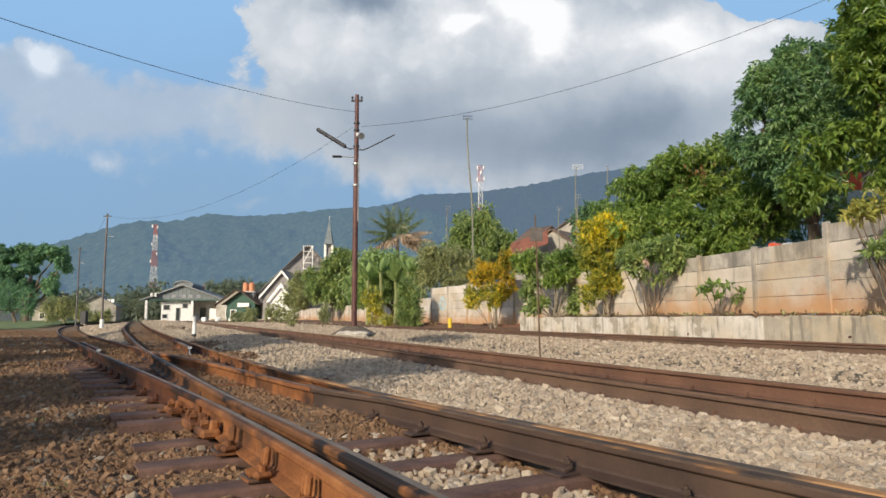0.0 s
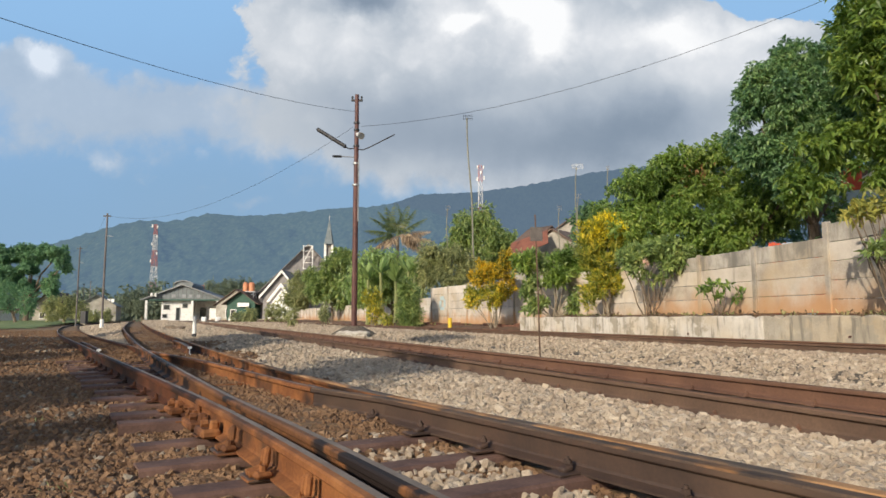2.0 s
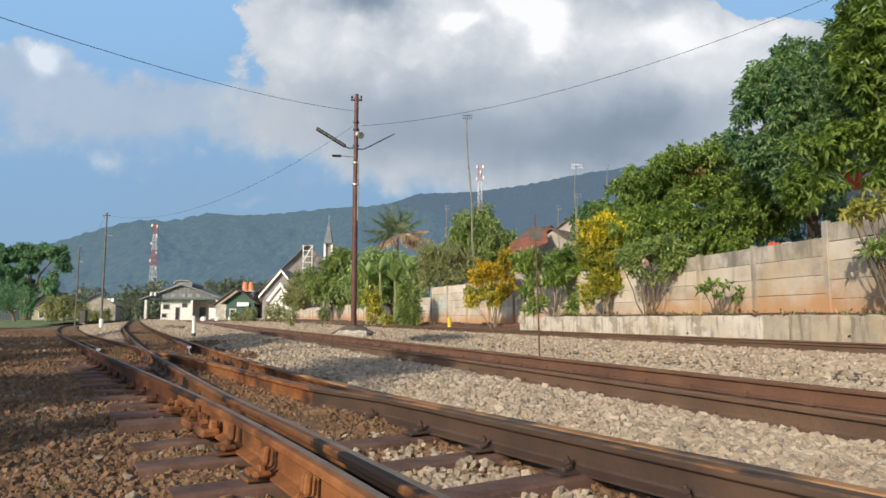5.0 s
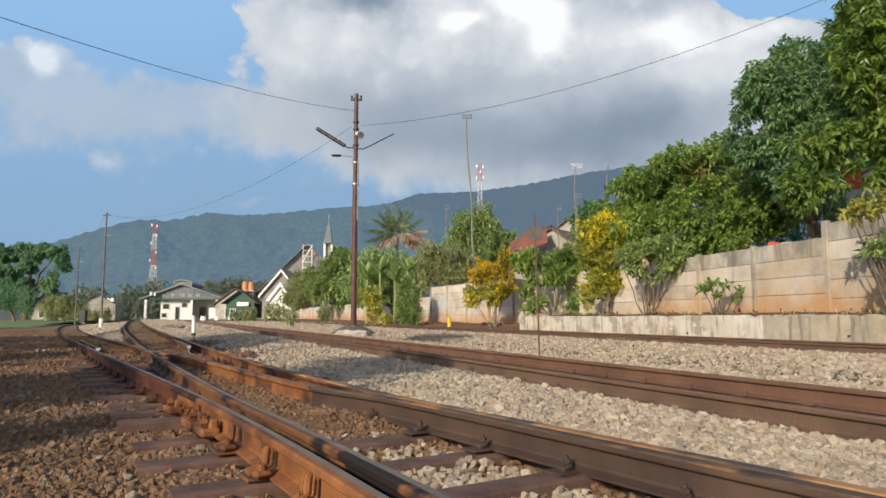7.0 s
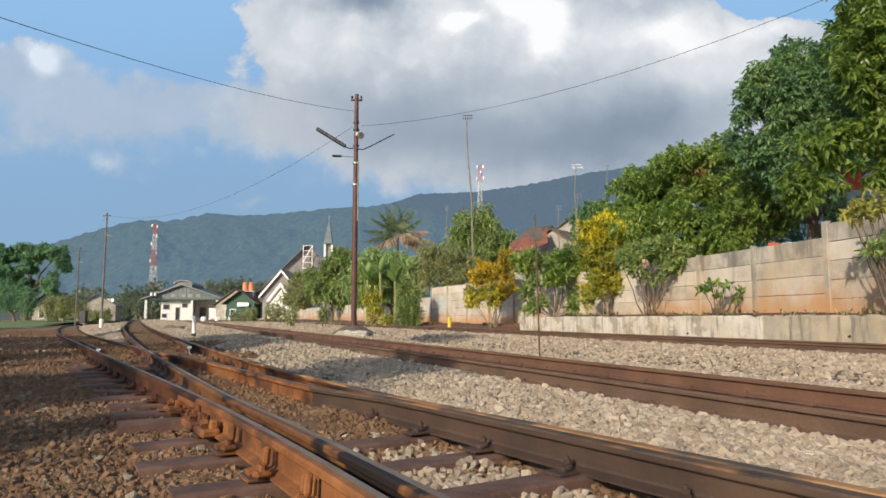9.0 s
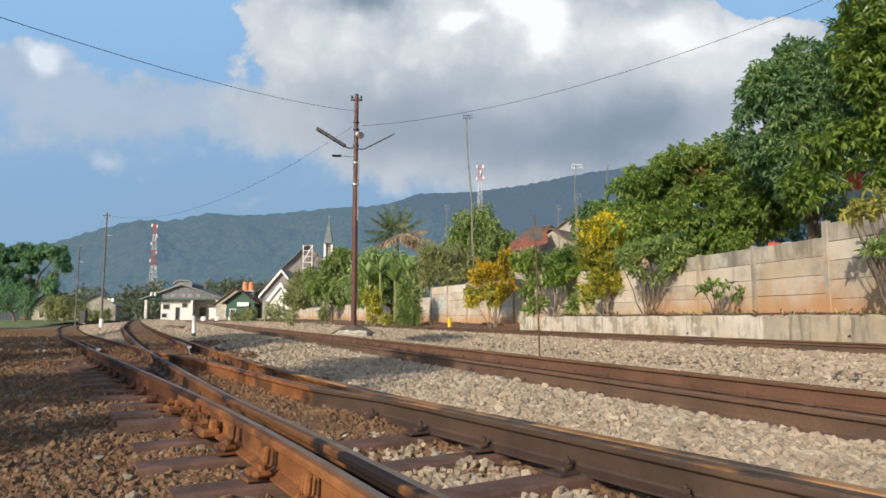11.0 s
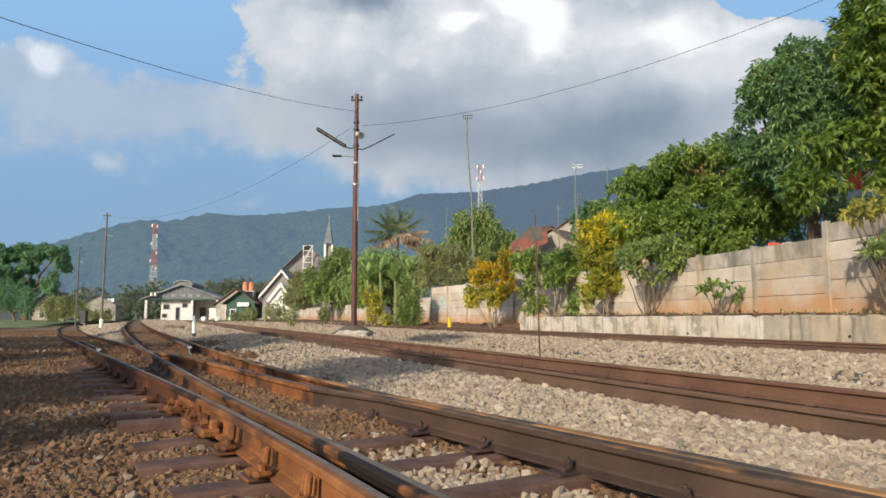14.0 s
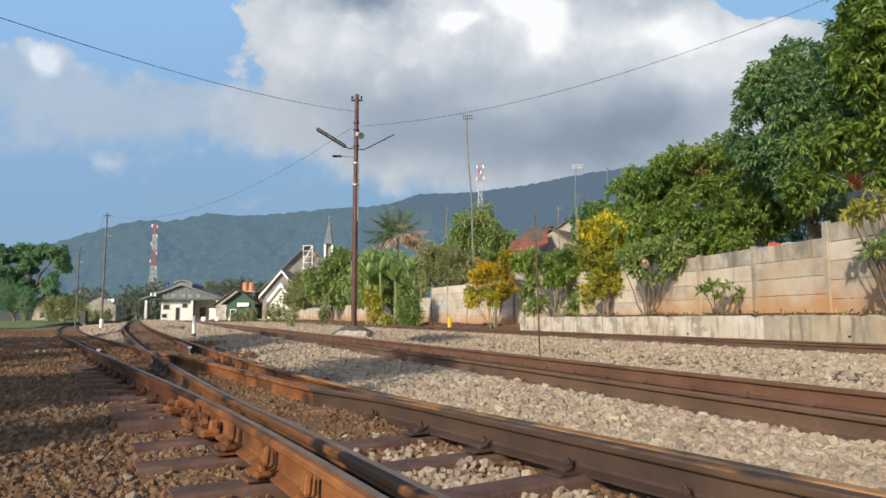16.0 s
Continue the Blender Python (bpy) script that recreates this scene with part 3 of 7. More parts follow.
# ---- lie of the land ----
def step(a, b, x):
    t = np.clip((np.asarray(x, float) - a) / (b - a), 0, 1)
    return t * t * (3 - 2 * t)


def lean(y):
    """How far the running lines have moved to the left at y metres ahead."""
    y = np.asarray(y, float)
    o = np.maximum(y - 50, 0)
    return -0.42 * y - 0.10 * (o - 25 * (1 - np.exp(-o / 25)))


RAIL_D = [(5.6, -6.0), (3.35, -1.6), (1.95, 0.85), (1.22, 1.93), (0.53, 2.98), (-0.29, 4.20), (-1.49, 6.29), (-2.93, 9.12), (-5.27, 13.87), (-7.75, 19.0), (-14.1, 32.4), (-23.6, 53.0), (-33.2, 74.0), (-47.5, 106.0), (-54.5, 122)]
RAIL_A = [(4.3, -6.0), (1.75, -1.6), (0.40, 0.80), (-0.43, 2.34), (-1.13, 3.57), (-1.80, 4.66), (-2.58, 5.90), (-3.52, 7.38), (-5.05, 9.80), (-7.00, 12.95), (-10.40, 18.6), (-18.5, 32.4), (-25.4, 44.5), (-33.8, 60.1), (-41.4, 75.8), (-47.3, 89.8), (-51.2, 100.0), (-55.4, 112.0)]
RAIL_B = [(0.42, 1.05), (-0.01, 1.86), (-0.38, 2.54), (-0.76, 3.22), (-1.36, 4.26), (-2.84, 7.04), (-4.91, 11.0), (-7.10, 15.4), (-9.12, 19.5), (-12.0, 25.4), (-15.35, 32.4), (-24.85, 53.0), (-34.45, 74.0), (-48.75, 106.0), (-55.75, 122)]
RAIL_E = [(-0.90, 4.77), (-1.66, 5.97), (-2.86, 7.89), (-4.40, 10.06), (-5.30, 11.60), (-6.95, 14.3), (-9.95, 19.5), (-17.2, 32.4), (-24.1, 44.5), (-32.55, 60.1), (-40.2, 75.8), (-46.2, 89.8), (-50.2, 100.0), (-54.5, 112.0)]
D_Y, D_X = np.array([p[1] for p in RAIL_D]), np.array([p[0] for p in RAIL_D])
A_Y, A_X = np.array([p[1] for p in RAIL_A]), np.array([p[0] for p in RAIL_A])


def dx(y):
    return np.interp(y, D_Y, D_X)


def ax(y):
    return np.interp(y, A_Y, A_X)


def bx(y):
    return np.interp(y, [p_[1] for p_ in RAIL_B], [p_[0] for p_ in RAIL_B])


def ex(y):
    return np.interp(y, [p_[1] for p_ in RAIL_E], [p_[0] for p_ in RAIL_E])


def dip(y):
    """The branch line on the left sinks a little as it leaves."""
    return -0.36 * step(10, 36, y) - 0.06 * step(36, 80, y)


def ground_z(x, y):
    q = x + 0.42 * y
    under = 0.12 * step(0.35, 0.8, x - dx(y)) * (1 - step(11.8, 12.6, q)) * (1 - step(26, 32, y)) * step(-7.8, -7.0, y)
    b_, e_ = bx(y) - 0.2, ex(y) + 0.15
    fall = np.clip((b_ - x) / np.maximum(b_ - e_, 0.3), 0, 1)
    fill = 0.085 * step(8.5, 12, y) * step(0.2, -0.1, x - bx(y))
    return -0.035 - under + fill + 0.8 * dip(y) * fall - 0.5 * step(60, 200, y)


def bed_z(x, y):
    """The top of the ballast right of the turnout."""
    q = x - lean(y)
    e = x - dx(y)
    z = -0.03 + 0.05 * step(0.05, 0.5, e) + 0.02 * np.exp(-((q - 2.6) / 0.45) ** 2)
    z = z + 0.085 * np.exp(-((q - 2.15) / 0.62) ** 2) * np.exp(-((y - 14.5) / 4.5) ** 2)
    z = z - 0.07 * np.exp(-((q - 4.11) / 0.42) ** 4)
    z = z - 0.07 * np.exp(-((q - 6.9) / 0.5) ** 2) + 0.035 * step(7.3, 8.6, q)
    return z


def axis(*runs):
    return np.concatenate([np.linspace(a, b, n, endpoint=False) for a, b, n in runs])


gx = axis((-5200, -400, 20), (-400, -60, 34), (-60, -14, 46), (-14, 14, 94), (14, 60, 23), (60, 400, 17), (400, 5201, 16))
gy = axis((-300, -6, 12), (-6, 16, 74), (16, 60, 66), (60, 200, 40), (200, 5001, 30))
X, Y = np.meshgrid(gx, gy)
Z = ground_z(X, Y) + 0.012 * np.sin(X * 3.1 + Y * 1.7) * np.sin(Y * 2.3 - X) * (Y < 20)
k = len(gx)
idx = np.arange(len(gy) * k).reshape(len(gy), k)
quads = np.stack([idx[:-1, :-1], idx[:-1, 1:], idx[1:, 1:], idx[1:, :-1]], -1).reshape(-1, 4)
ground = array_part("ground", np.stack([X, Y, Z], -1).reshape(-1, 3), quads, EARTH, smooth=True)
tagged(ground, "brown bare earth between and beside the rails", "ground", kind="structure")

# the ballast, one sheet from the turnout to the garden wall
by = axis((-8.0, 1.0, 30), (1.0, 14, 90), (14, 50, 100), (50, 126, 40))
bs = np.linspace(0, 1, 70)
S, Y = np.meshgrid(bs, by)
left = dx(Y) + 0.07
right = lean(Y) + 13.0 + 0.02 * np.minimum(Y, 50)
X = left + (right - left) * S
Z = bed_z(X, Y) + 0.006 * np.sin(X * 9 + Y * 5) * np.sin(Y * 7.3 - X * 4)
k = len(bs)
idx = np.arange(len(by) * k).reshape(len(by), k)
quads = np.stack([idx[:-1, :-1], idx[:-1, 1:], idx[1:, 1:], idx[1:, :-1]], -1).reshape(-1, 4)
bed = array_part("ballast_bed", np.stack([X, Y, Z], -1).reshape(-1, 3), quads, BALLAST_BED, smooth=True)
tagged(bed, "crushed-stone ballast bed under the running lines, darkened as gap shade", "ballast", kind="structure")

# earth packed between the turnout rails, level with the sleepers
U, Y = np.meshgrid(np.linspace(0, 1, 26), np.concatenate([np.linspace(3.3, 12, 90), np.linspace(12.2, 60, 90)]))
b_x = bx(Y) + 0.07
d_x = ex(Y) - 0.07
d_x = np.where(Y < 4.77, dx(Y) - 0.14, d_x)
d_x = np.where(Y > 10.6, dx(Y) - 0.07, d_x)
X = b_x + (np.maximum(d_x, b_x + 0.02) - b_x) * U
Z = -0.035 + 0.070 * step(3.35, 4.3, Y) + 0.010 * np.sin(X * 7 + Y * 5) * np.sin(Y * 6.1 - X * 3) - 0.012 * (2 * U - 1) ** 2
idx = np.arange(26 * 180).reshape(180, 26)
quads = np.stack([idx[:-1, :-1], idx[:-1, 1:], idx[1:, 1:], idx[1:, :-1]], -1).reshape(-1, 4)
tagged(array_part("ground_fill", np.stack([X, Y, Z], -1).reshape(-1, 3), quads, EARTH, smooth=True),
       "brown packed earth level with the sleepers", "ground", kind="structure")

# pale gravel path between the diverging lines
U, Y = np.meshgrid(np.linspace(0, 1, 14), np.linspace(14, 112, 70))
e_x = ex(Y) + 0.16
b_x = bx(Y) - 0.10
X = e_x + (np.maximum(b_x, e_x + 0.05) - e_x) * U
Z = ground_z(X, Y) + 0.035 + 0.012 * np.sin(X * 2.7 + Y) * np.sin(Y * 1.9)
idx = np.arange(14 * 70).reshape(70, 14)
quads = np.stack([idx[:-1, :-1], idx[:-1, 1:], idx[1:, 1:], idx[1:, :-1]], -1).reshape(-1, 4)
tagged(array_part("pavement_gravel", np.stack([X, Y, Z], -1).reshape(-1, 3), quads, PATH_GRAVEL, smooth=True),
       "pale trodden gravel between the diverging lines", "gravel", kind="structure")

# grass verge on the far left
U, Y = np.meshgrid(np.linspace(0, 1, 70), np.linspace(0, 1, 70))
Y = 50 + 110 * Y ** 1.6 + (1 - Y) * (4 * np.sin(U * 13) + 2.5 * np.sin(U * 41 + 1))
edge = ax(Y) - 1.8 - 0.8 * np.sin(Y * 0.9) - 1.5 * step(60, 50, Y)
X = -0.72 * Y - 14 + (edge + 0.72 * Y + 14) * U
Z = ground_z(X, Y) + 0.04 + 0.20 * step(52, 75, Y) + 0.35 * step(70, 140, Y) + 0.03 * np.sin(X * 1.3) * np.sin(Y * 0.9)
idx = np.arange(70 * 70).reshape(70, 70)
quads = np.stack([idx[:-1, :-1], idx[:-1, 1:], idx[1:, 1:], idx[1:, :-1]], -1).reshape(-1, 4)
tagged(array_part("lawn", np.stack([X, Y, Z], -1).reshape(-1, 3), quads, GRASS, smooth=True),
       "mown green grass verge beside the branch line", "grass", kind="structure")


# ---- distance: sky, clouds, hills ----
def bell_sum(nt, u, v, bells, start):
    """A sum of soft round swells (u, v, width, height, amount)."""
    n, l = nt.nodes, nt.links

    def op(kind, a, b=None, c=None):
        m = n.new("ShaderNodeMath")
        m.operation = kind
        for i, s in enumerate((a, b, c)):
            if s is None:
                continue
            if isinstance(s, (int, float)):
                m.inputs[i].default_value = s
            else:
                l.new(s, m.inputs[i])
        return m.outputs[0]
    total = start
    for bu, bv, su, sv, amt in bells:
        a = op("MULTIPLY", op("SUBTRACT", u, bu), 1 / su)
        b = op("MULTIPLY", op("SUBTRACT", v, bv), 1 / sv)
        e = op("POWER", 0.3679, op("ADD", op("MULTIPLY", a, a), op("MULTIPLY", b, b)))
        total = op("MULTIPLY_ADD", e, amt, total)
    return total, op


def sky_coords(nt, far, wobble, scale):
    n, l = nt.nodes, nt.links
    co = n.new("ShaderNodeTexCoord")
    sc = n.new("ShaderNodeVectorMath")
    sc.operation = "SCALE"
    sc.inputs["Scale"].default_value = 1 / far
    l.new(co.outputs["Object"], sc.inputs[0])
    nz = n.new("ShaderNodeTexNoise")
    nz.inputs["Scale"].default_value, nz.inputs["Detail"].default_value, nz.inputs["Roughness"].default_value = scale, 8, 0.58
    l.new(sc.outputs[0], nz.inputs["Vector"])
    off = n.new("ShaderNodeVectorMath")
    off.operation = "SUBTRACT"
    off.inputs[1].default_value = (0.5, 0.5, 0.5)
    l.new(nz.outputs["Color"], off.inputs[0])
    wv = n.new("ShaderNodeVectorMath")
    wv.operation = "MULTIPLY_ADD"
    wv.inputs[1].default_value = (wobble, wobble, wobble)
    l.new(off.outputs[0], wv.inputs[0])
    l.new(sc.outputs[0], wv.inputs[2])
    sep = n.new("ShaderNodeSeparateXYZ")
    l.new(wv.outputs[0], sep.inputs[0])
    return sc.outputs[0], sep.outputs[0], sep.outputs[2], nz.outputs[0]


def sheet(name, far, material, label):
    ob = array_part(name, [(-6200, 0, -300), (6200, 0, -300), (6200, 0, 5200), (-6200, 0, 5200)], [(0, 1, 2, 3)], material)
    ob.location = (0, far, EYE)
    return tagged(ob, label, "sky", kind="structure")


def sky_material():
    m = bpy.data.materials.new("blue_sky")
    m.use_nodes = True
    nt = m.node_tree
    n, l = nt.nodes, nt.links
    n.remove(n["Principled BSDF"])
    raw, u, v, nz = sky_coords(nt, 4600, 0.25, 2.0)
    r = ramp(nt, [(0.0, (0.27, 0.41, 0.57)), (0.18, (0.26, 0.43, 0.64)), (0.30, (0.27, 0.46, 0.72)), (0.45, (0.29, 0.51, 0.80)), (0.60, (0.30, 0.53, 0.84))])
    l.new(v, r.inputs[0])
    e = n.new("ShaderNodeEmission")
    l.new(r.outputs[0], e.inputs[0])
    l.new(e.outputs[0], n["Material Output"].inputs[0])
    return m


def cloud_material(name, far, bells, lights, edge, scale=5.0, wobble=0.16, most=0.96, base=0.55, firm=0.72):
    m = bpy.data.materials.new(name)
    m.use_nodes = True
    nt = m.node_tree
    n, l = nt.nodes, nt.links
    n.remove(n["Principled BSDF"])
    raw, u, v, nz = sky_coords(nt, far, wobble, scale)
    fine = n.new("ShaderNodeTexNoise")
    fine.inputs["Scale"].default_value, fine.inputs["Detail"].default_value, fine.inputs["Roughness"].default_value = scale * 2.1, 8, 0.6
    l.new(raw, fine.inputs["Vector"])
    dens, op = bell_sum(nt, u, v, bells, 0.0)
    puff = n.new("ShaderNodeTexVoronoi")
    puff.feature = "SMOOTH_F1"
    puff.inputs["Scale"].default_value, puff.inputs["Detail"].default_value = scale * 3.6, 3
    warp = n.new("ShaderNodeVectorMath")
    warp.operation = "MULTIPLY_ADD"
    warp.inputs[1].default_value = (0.10, 0.10, 0.10)
    l.new(fine.outputs["Color"], warp.inputs[0])
    l.new(raw, warp.inputs[2])
    l.new(warp.outputs[0], puff.inputs["Vector"])
    billow = op("SUBTRACT", 0.45, puff.outputs["Distance"])
    dens = op("ADD", dens, op("MULTIPLY", op("SUBTRACT", fine.outputs[0], 0.5), 0.45))
    dens = op("ADD", dens, op("MULTIPLY", billow, 0.50))
    mr = n.new("ShaderNodeMapRange")
    mr.interpolation_type = "SMOOTHSTEP"
    # the heads of the clouds are crisp, their feet dissolve
    crisp = n.new("ShaderNodeMapRange")
    crisp.interpolation_type = "SMOOTHSTEP"
    crisp.inputs[1].default_value, crisp.inputs[2].default_value = 0.30, 0.42
    crisp.inputs[4].default_value = firm
    l.new(v, crisp.inputs[0])
    mid = (edge[0] + edge[1]) / 2
    half = op("MULTIPLY", op("SUBTRACT", 1.0, crisp.outputs[0]), (edge[1] - edge[0]) / 2)
    l.new(op("SUBTRACT", mid, half), mr.inputs[1])
    l.new(op("ADD", mid, half), mr.inputs[2])
    mr.inputs[4].default_value = most
    l.new(dens, mr.inputs[0])
    lit, op = bell_sum(nt, u, v, lights, base)
    lit = op("ADD", lit, op("MULTIPLY", op("SUBTRACT", fine.outputs[0], 0.5), 0.22))
    lit = op("ADD", lit, op("MULTIPLY", op("SUBTRACT", nz, 0.5), 0.36))
    lit = op("ADD", lit, op("MULTIPLY", billow, op("MULTIPLY", crisp.outputs[0], 0.34)))
    r = ramp(nt, [(0.0, (0.24, 0.30, 0.38)), (0.3, (0.36, 0.42, 0.50)), (0.55, (0.52, 0.57, 0.63)), (0.8, (0.78, 0.80, 0.83)), (1.0, (1.0, 1.0, 1.0))])
    l.new(lit, r.inputs[0])
    e = n.new("ShaderNodeEmission")
    l.new(r.outputs[0], e.inputs[0])
    t = n.new("ShaderNodeBsdfTransparent")
    mx = n.new("ShaderNodeMixShader")
    l.new(mr.outputs[0], mx.inputs[0])
    l.new(t.outputs[0], mx.inputs[1])
    l.new(e.outputs[0], mx.inputs[2])
    l.new(mx.outputs[0], n["Material Output"].inputs[0])
    return m


sheet("backdrop_sky", 4600, sky_material(), "clear blue afternoon sky behind the clouds")
CLOUD_MAIN = sheet("backdrop_cloud_bank", 4570, cloud_material("cloud_bank", 4570, BANK, BANK_LIGHT, (0.06, 0.54), wobble=0.14, scale=4.6, base=0.655),
                   "broad grey and white cloud bank over the hills")
CLOUD_LEFT = sheet("backdrop_cloud_veil", 4540, cloud_material("cloud_veil", 4540, VEIL, VEIL_LIGHT, (0.10, 0.85), scale=6.0, wobble=0.12, most=0.62, base=0.55, firm=0.5),
                   "thin white cloud veil drifting in blue sky")


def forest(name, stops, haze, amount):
    """Far wooded slopes; the air's haze is painted in as an even glow."""
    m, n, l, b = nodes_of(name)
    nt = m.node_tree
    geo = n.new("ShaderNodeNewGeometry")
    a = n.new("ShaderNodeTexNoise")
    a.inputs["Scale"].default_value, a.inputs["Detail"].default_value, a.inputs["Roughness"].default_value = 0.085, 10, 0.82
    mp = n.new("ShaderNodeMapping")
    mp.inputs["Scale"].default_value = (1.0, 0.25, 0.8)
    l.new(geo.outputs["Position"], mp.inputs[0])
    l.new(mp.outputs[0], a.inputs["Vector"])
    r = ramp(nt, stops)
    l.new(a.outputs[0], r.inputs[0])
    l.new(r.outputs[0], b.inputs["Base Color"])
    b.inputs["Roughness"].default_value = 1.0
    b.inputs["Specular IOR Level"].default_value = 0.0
    # the haze glows by itself, laid over the lit slopes
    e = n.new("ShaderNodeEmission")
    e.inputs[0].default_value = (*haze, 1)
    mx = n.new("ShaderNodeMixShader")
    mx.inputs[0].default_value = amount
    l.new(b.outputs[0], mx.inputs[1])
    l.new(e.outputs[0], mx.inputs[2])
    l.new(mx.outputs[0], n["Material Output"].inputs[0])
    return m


def hills(name, crest, y_foot, y_crest, material, label, cols, seed, rough):
    cx, cz = np.array([c[0] for c in crest], float), np.array([c[1] for c in crest], float)
    xs = np.linspace(cx[0], cx[-1], cols)
    rows = 60
    V = np.zeros((rows, cols, 3))
    for i in range(rows):
        t = i / (rows - 1)
        for j, x in enumerate(xs):
            top = np.interp(x, cx, cz)
            w = noise.fractal(Vector((x * 0.0035 + seed, t * 3.2, seed * 1.7)), 0.9, 2.1, 5)
            fine_w = noise.fractal(Vector((x * 0.03 + seed, t * 9, 4.0)), 0.8, 2.1, 4)
            z = top * (t ** 0.85) + w * rough * math.sin(math.pi * min(t, 0.93)) + fine_w * 6.5 * min(1, t * 3)
            V[i, j] = (x * (y_foot + (y_crest - y_foot) * t) / y_crest, y_foot + (y_crest - y_foot) * t + w * 60, z - 12 * (1 - t))
    idx = np.arange(rows * cols).reshape(rows, cols)
    quads = np.stack([idx[:-1, :-1], idx[:-1, 1:], idx[1:, 1:], idx[1:, :-1]], -1).reshape(-1, 4)
    return tagged(array_part(name, V.reshape(-1, 3), quads, material, smooth=True), label, "hills", kind="structure")


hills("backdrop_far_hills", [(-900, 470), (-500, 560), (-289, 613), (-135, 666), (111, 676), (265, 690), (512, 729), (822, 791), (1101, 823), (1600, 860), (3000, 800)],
      2700, 3600, forest("hazed_far_forest", [(0.40, (0.02, 0.04, 0.03)), (0.60, (0.12, 0.17, 0.12))], (0.122, 0.182, 0.268), 0.86),
      "forested mountain behind the town, painted with blue haze", 260, 3.1, 60)
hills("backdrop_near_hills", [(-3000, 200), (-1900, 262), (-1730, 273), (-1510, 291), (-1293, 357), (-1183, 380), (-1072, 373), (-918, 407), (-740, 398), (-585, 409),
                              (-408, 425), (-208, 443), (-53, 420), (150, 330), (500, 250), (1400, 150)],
      1300, 2600, forest("hazed_near_forest", [(0.36, (0.012, 0.035, 0.022)), (0.5, (0.085, 0.135, 0.075)), (0.64, (0.25, 0.31, 0.18))], (0.130, 0.205, 0.302), 0.76),
      "green forested ridge beyond the station, painted with blue haze", 340, 1.3, 70)


# ---- turnout and tracks ----
def at_z(pts, z):
    return [Vector((x, y, z(y) if callable(z) else z)) for x, y in pts]


turnout = thing("railway_turnout", "rusty turnout with open switch blade on steel sleepers", "railway track", kind="")
def rail_run(name, pts, joint, label, far_label, head, tops=(8, 9, 10, 11)):
    """A rail in two lengths that meet at a joint: near rust-orange, far shade-painted."""
    c = min(range(len(pts)), key=lambda i: abs(pts[i].y - joint))
    rail(name, pts[:c + 1], turnout, RUST, head, label, tops)
    rail(name, [pts[c] + (pts[c + 1] - pts[c]) * 0.02] + pts[c + 1:], turnout, RUST_FAR_SHADE, head, far_label, tops)


rail_run("stock_rail", spline(at_z(RAIL_A, lambda y: 0.022 + float(dip(y)) * 0.8), 0.6), 4.35, "rust-orange stock rail with worn grey head", "far stock rail with tree shade painted dark", HEAD, (8, 9))
rail_run("stock_rail", spline(at_z(RAIL_D, 0.022), 0.6), 10.8, "rusty stock rail with orange head", "far stock rail with orange head, tree shade painted dark", HEAD_RUST)
rail("switch_rail", spline(at_z(RAIL_B, lambda y: 0.025), 0.6), turnout, RUST_DAPPLED, HEAD, "open switch rail with painted leaf-shade patches and grey worn head", (8, 9))
E_LINE = spline([(x - 0.066 * 0.84, y - 0.066 * 0.54, 0) for x, y in RAIL_D[2:6]] + [(x, y, 0) for x, y in RAIL_E], 0.5)
for p in E_LINE:
    p.z = 0.019 + float(dip(p.y)) * 0.8
cut = min(range(len(E_LINE)), key=lambda i: abs(E_LINE[i].y - 4.75))
rail("switch_rail", E_LINE[:cut + 1], turnout, RUST_DARK, HEAD_DARK, "closed dark switch rail lying against the stock rail")
frog = min(range(len(E_LINE)), key=lambda i: abs(E_LINE[i].y - 10.4))
rail("closure_rail", [E_LINE[cut] + (E_LINE[cut + 1] - E_LINE[cut]) * 0.02] + E_LINE[cut + 1:frog + 1], turnout, RUST, HEAD, "rust-orange closure rail", (8, 9))
rail("closure_rail", [E_LINE[frog] + (E_LINE[frog + 1] - E_LINE[frog]) * 0.02] + E_LINE[frog + 1:], turnout, RUST_FAR_SHADE, HEAD_DARK, "closure rail beyond the crossing, tree shade painted dark")
rail("check_rail", at_z([(-4.16, 11.1), (-4.9, 12.7), (-5.7, 14.3)], 0.030), turnout, RUST, HEAD, "short check rail with white-painted end", end=WHITE)
rail("check_rail", at_z([(-5.55, 10.9), (-6.6, 12.6), (-7.6, 14.2)], 0.0), turnout, RUST_FAR_SHADE, HEAD, "short check rail with white-painted end", (8, 9), end=WHITE)

T_DIR = Vector((-0.53, 0.848, 0)).normalized()
N_DIR = Vector((T_DIR.y, -T_DIR.x, 0))


def trough(length):
    """A pressed steel sleeper: an inverted trough with open, slightly splayed ends."""
    bm = bmesh.new()
    out = [(-0.100, -0.10), (-0.085, -0.012), (-0.070, 0.0), (0.070, 0.0), (0.085, -0.012), (0.100, -0.10)]
    inn = [(0.090, -0.10), (0.077, -0.018), (0.066, -0.010), (-0.066, -0.010), (-0.077, -0.018), (-0.090, -0.10)]
    outline = out + inn
    a = [bm.verts.new((-length / 2, y, z)) for y, z in outline]
    b = [bm.verts.new((length / 2, y, z)) for y, z in outline]
    k = len(outline)
    for i in range(k):
        bm.faces.new((a[i], a[(i + 1) % k], b[(i + 1) % k], b[i]))
    for ring in (a, b):
        for i in range(5):
            bm.faces.new((ring[i], ring[i + 1], ring[k - 2 - i], ring[k - 1 - i]))
    bmesh.ops.recalc_face_normals(bm, faces=bm.faces)
    return bm


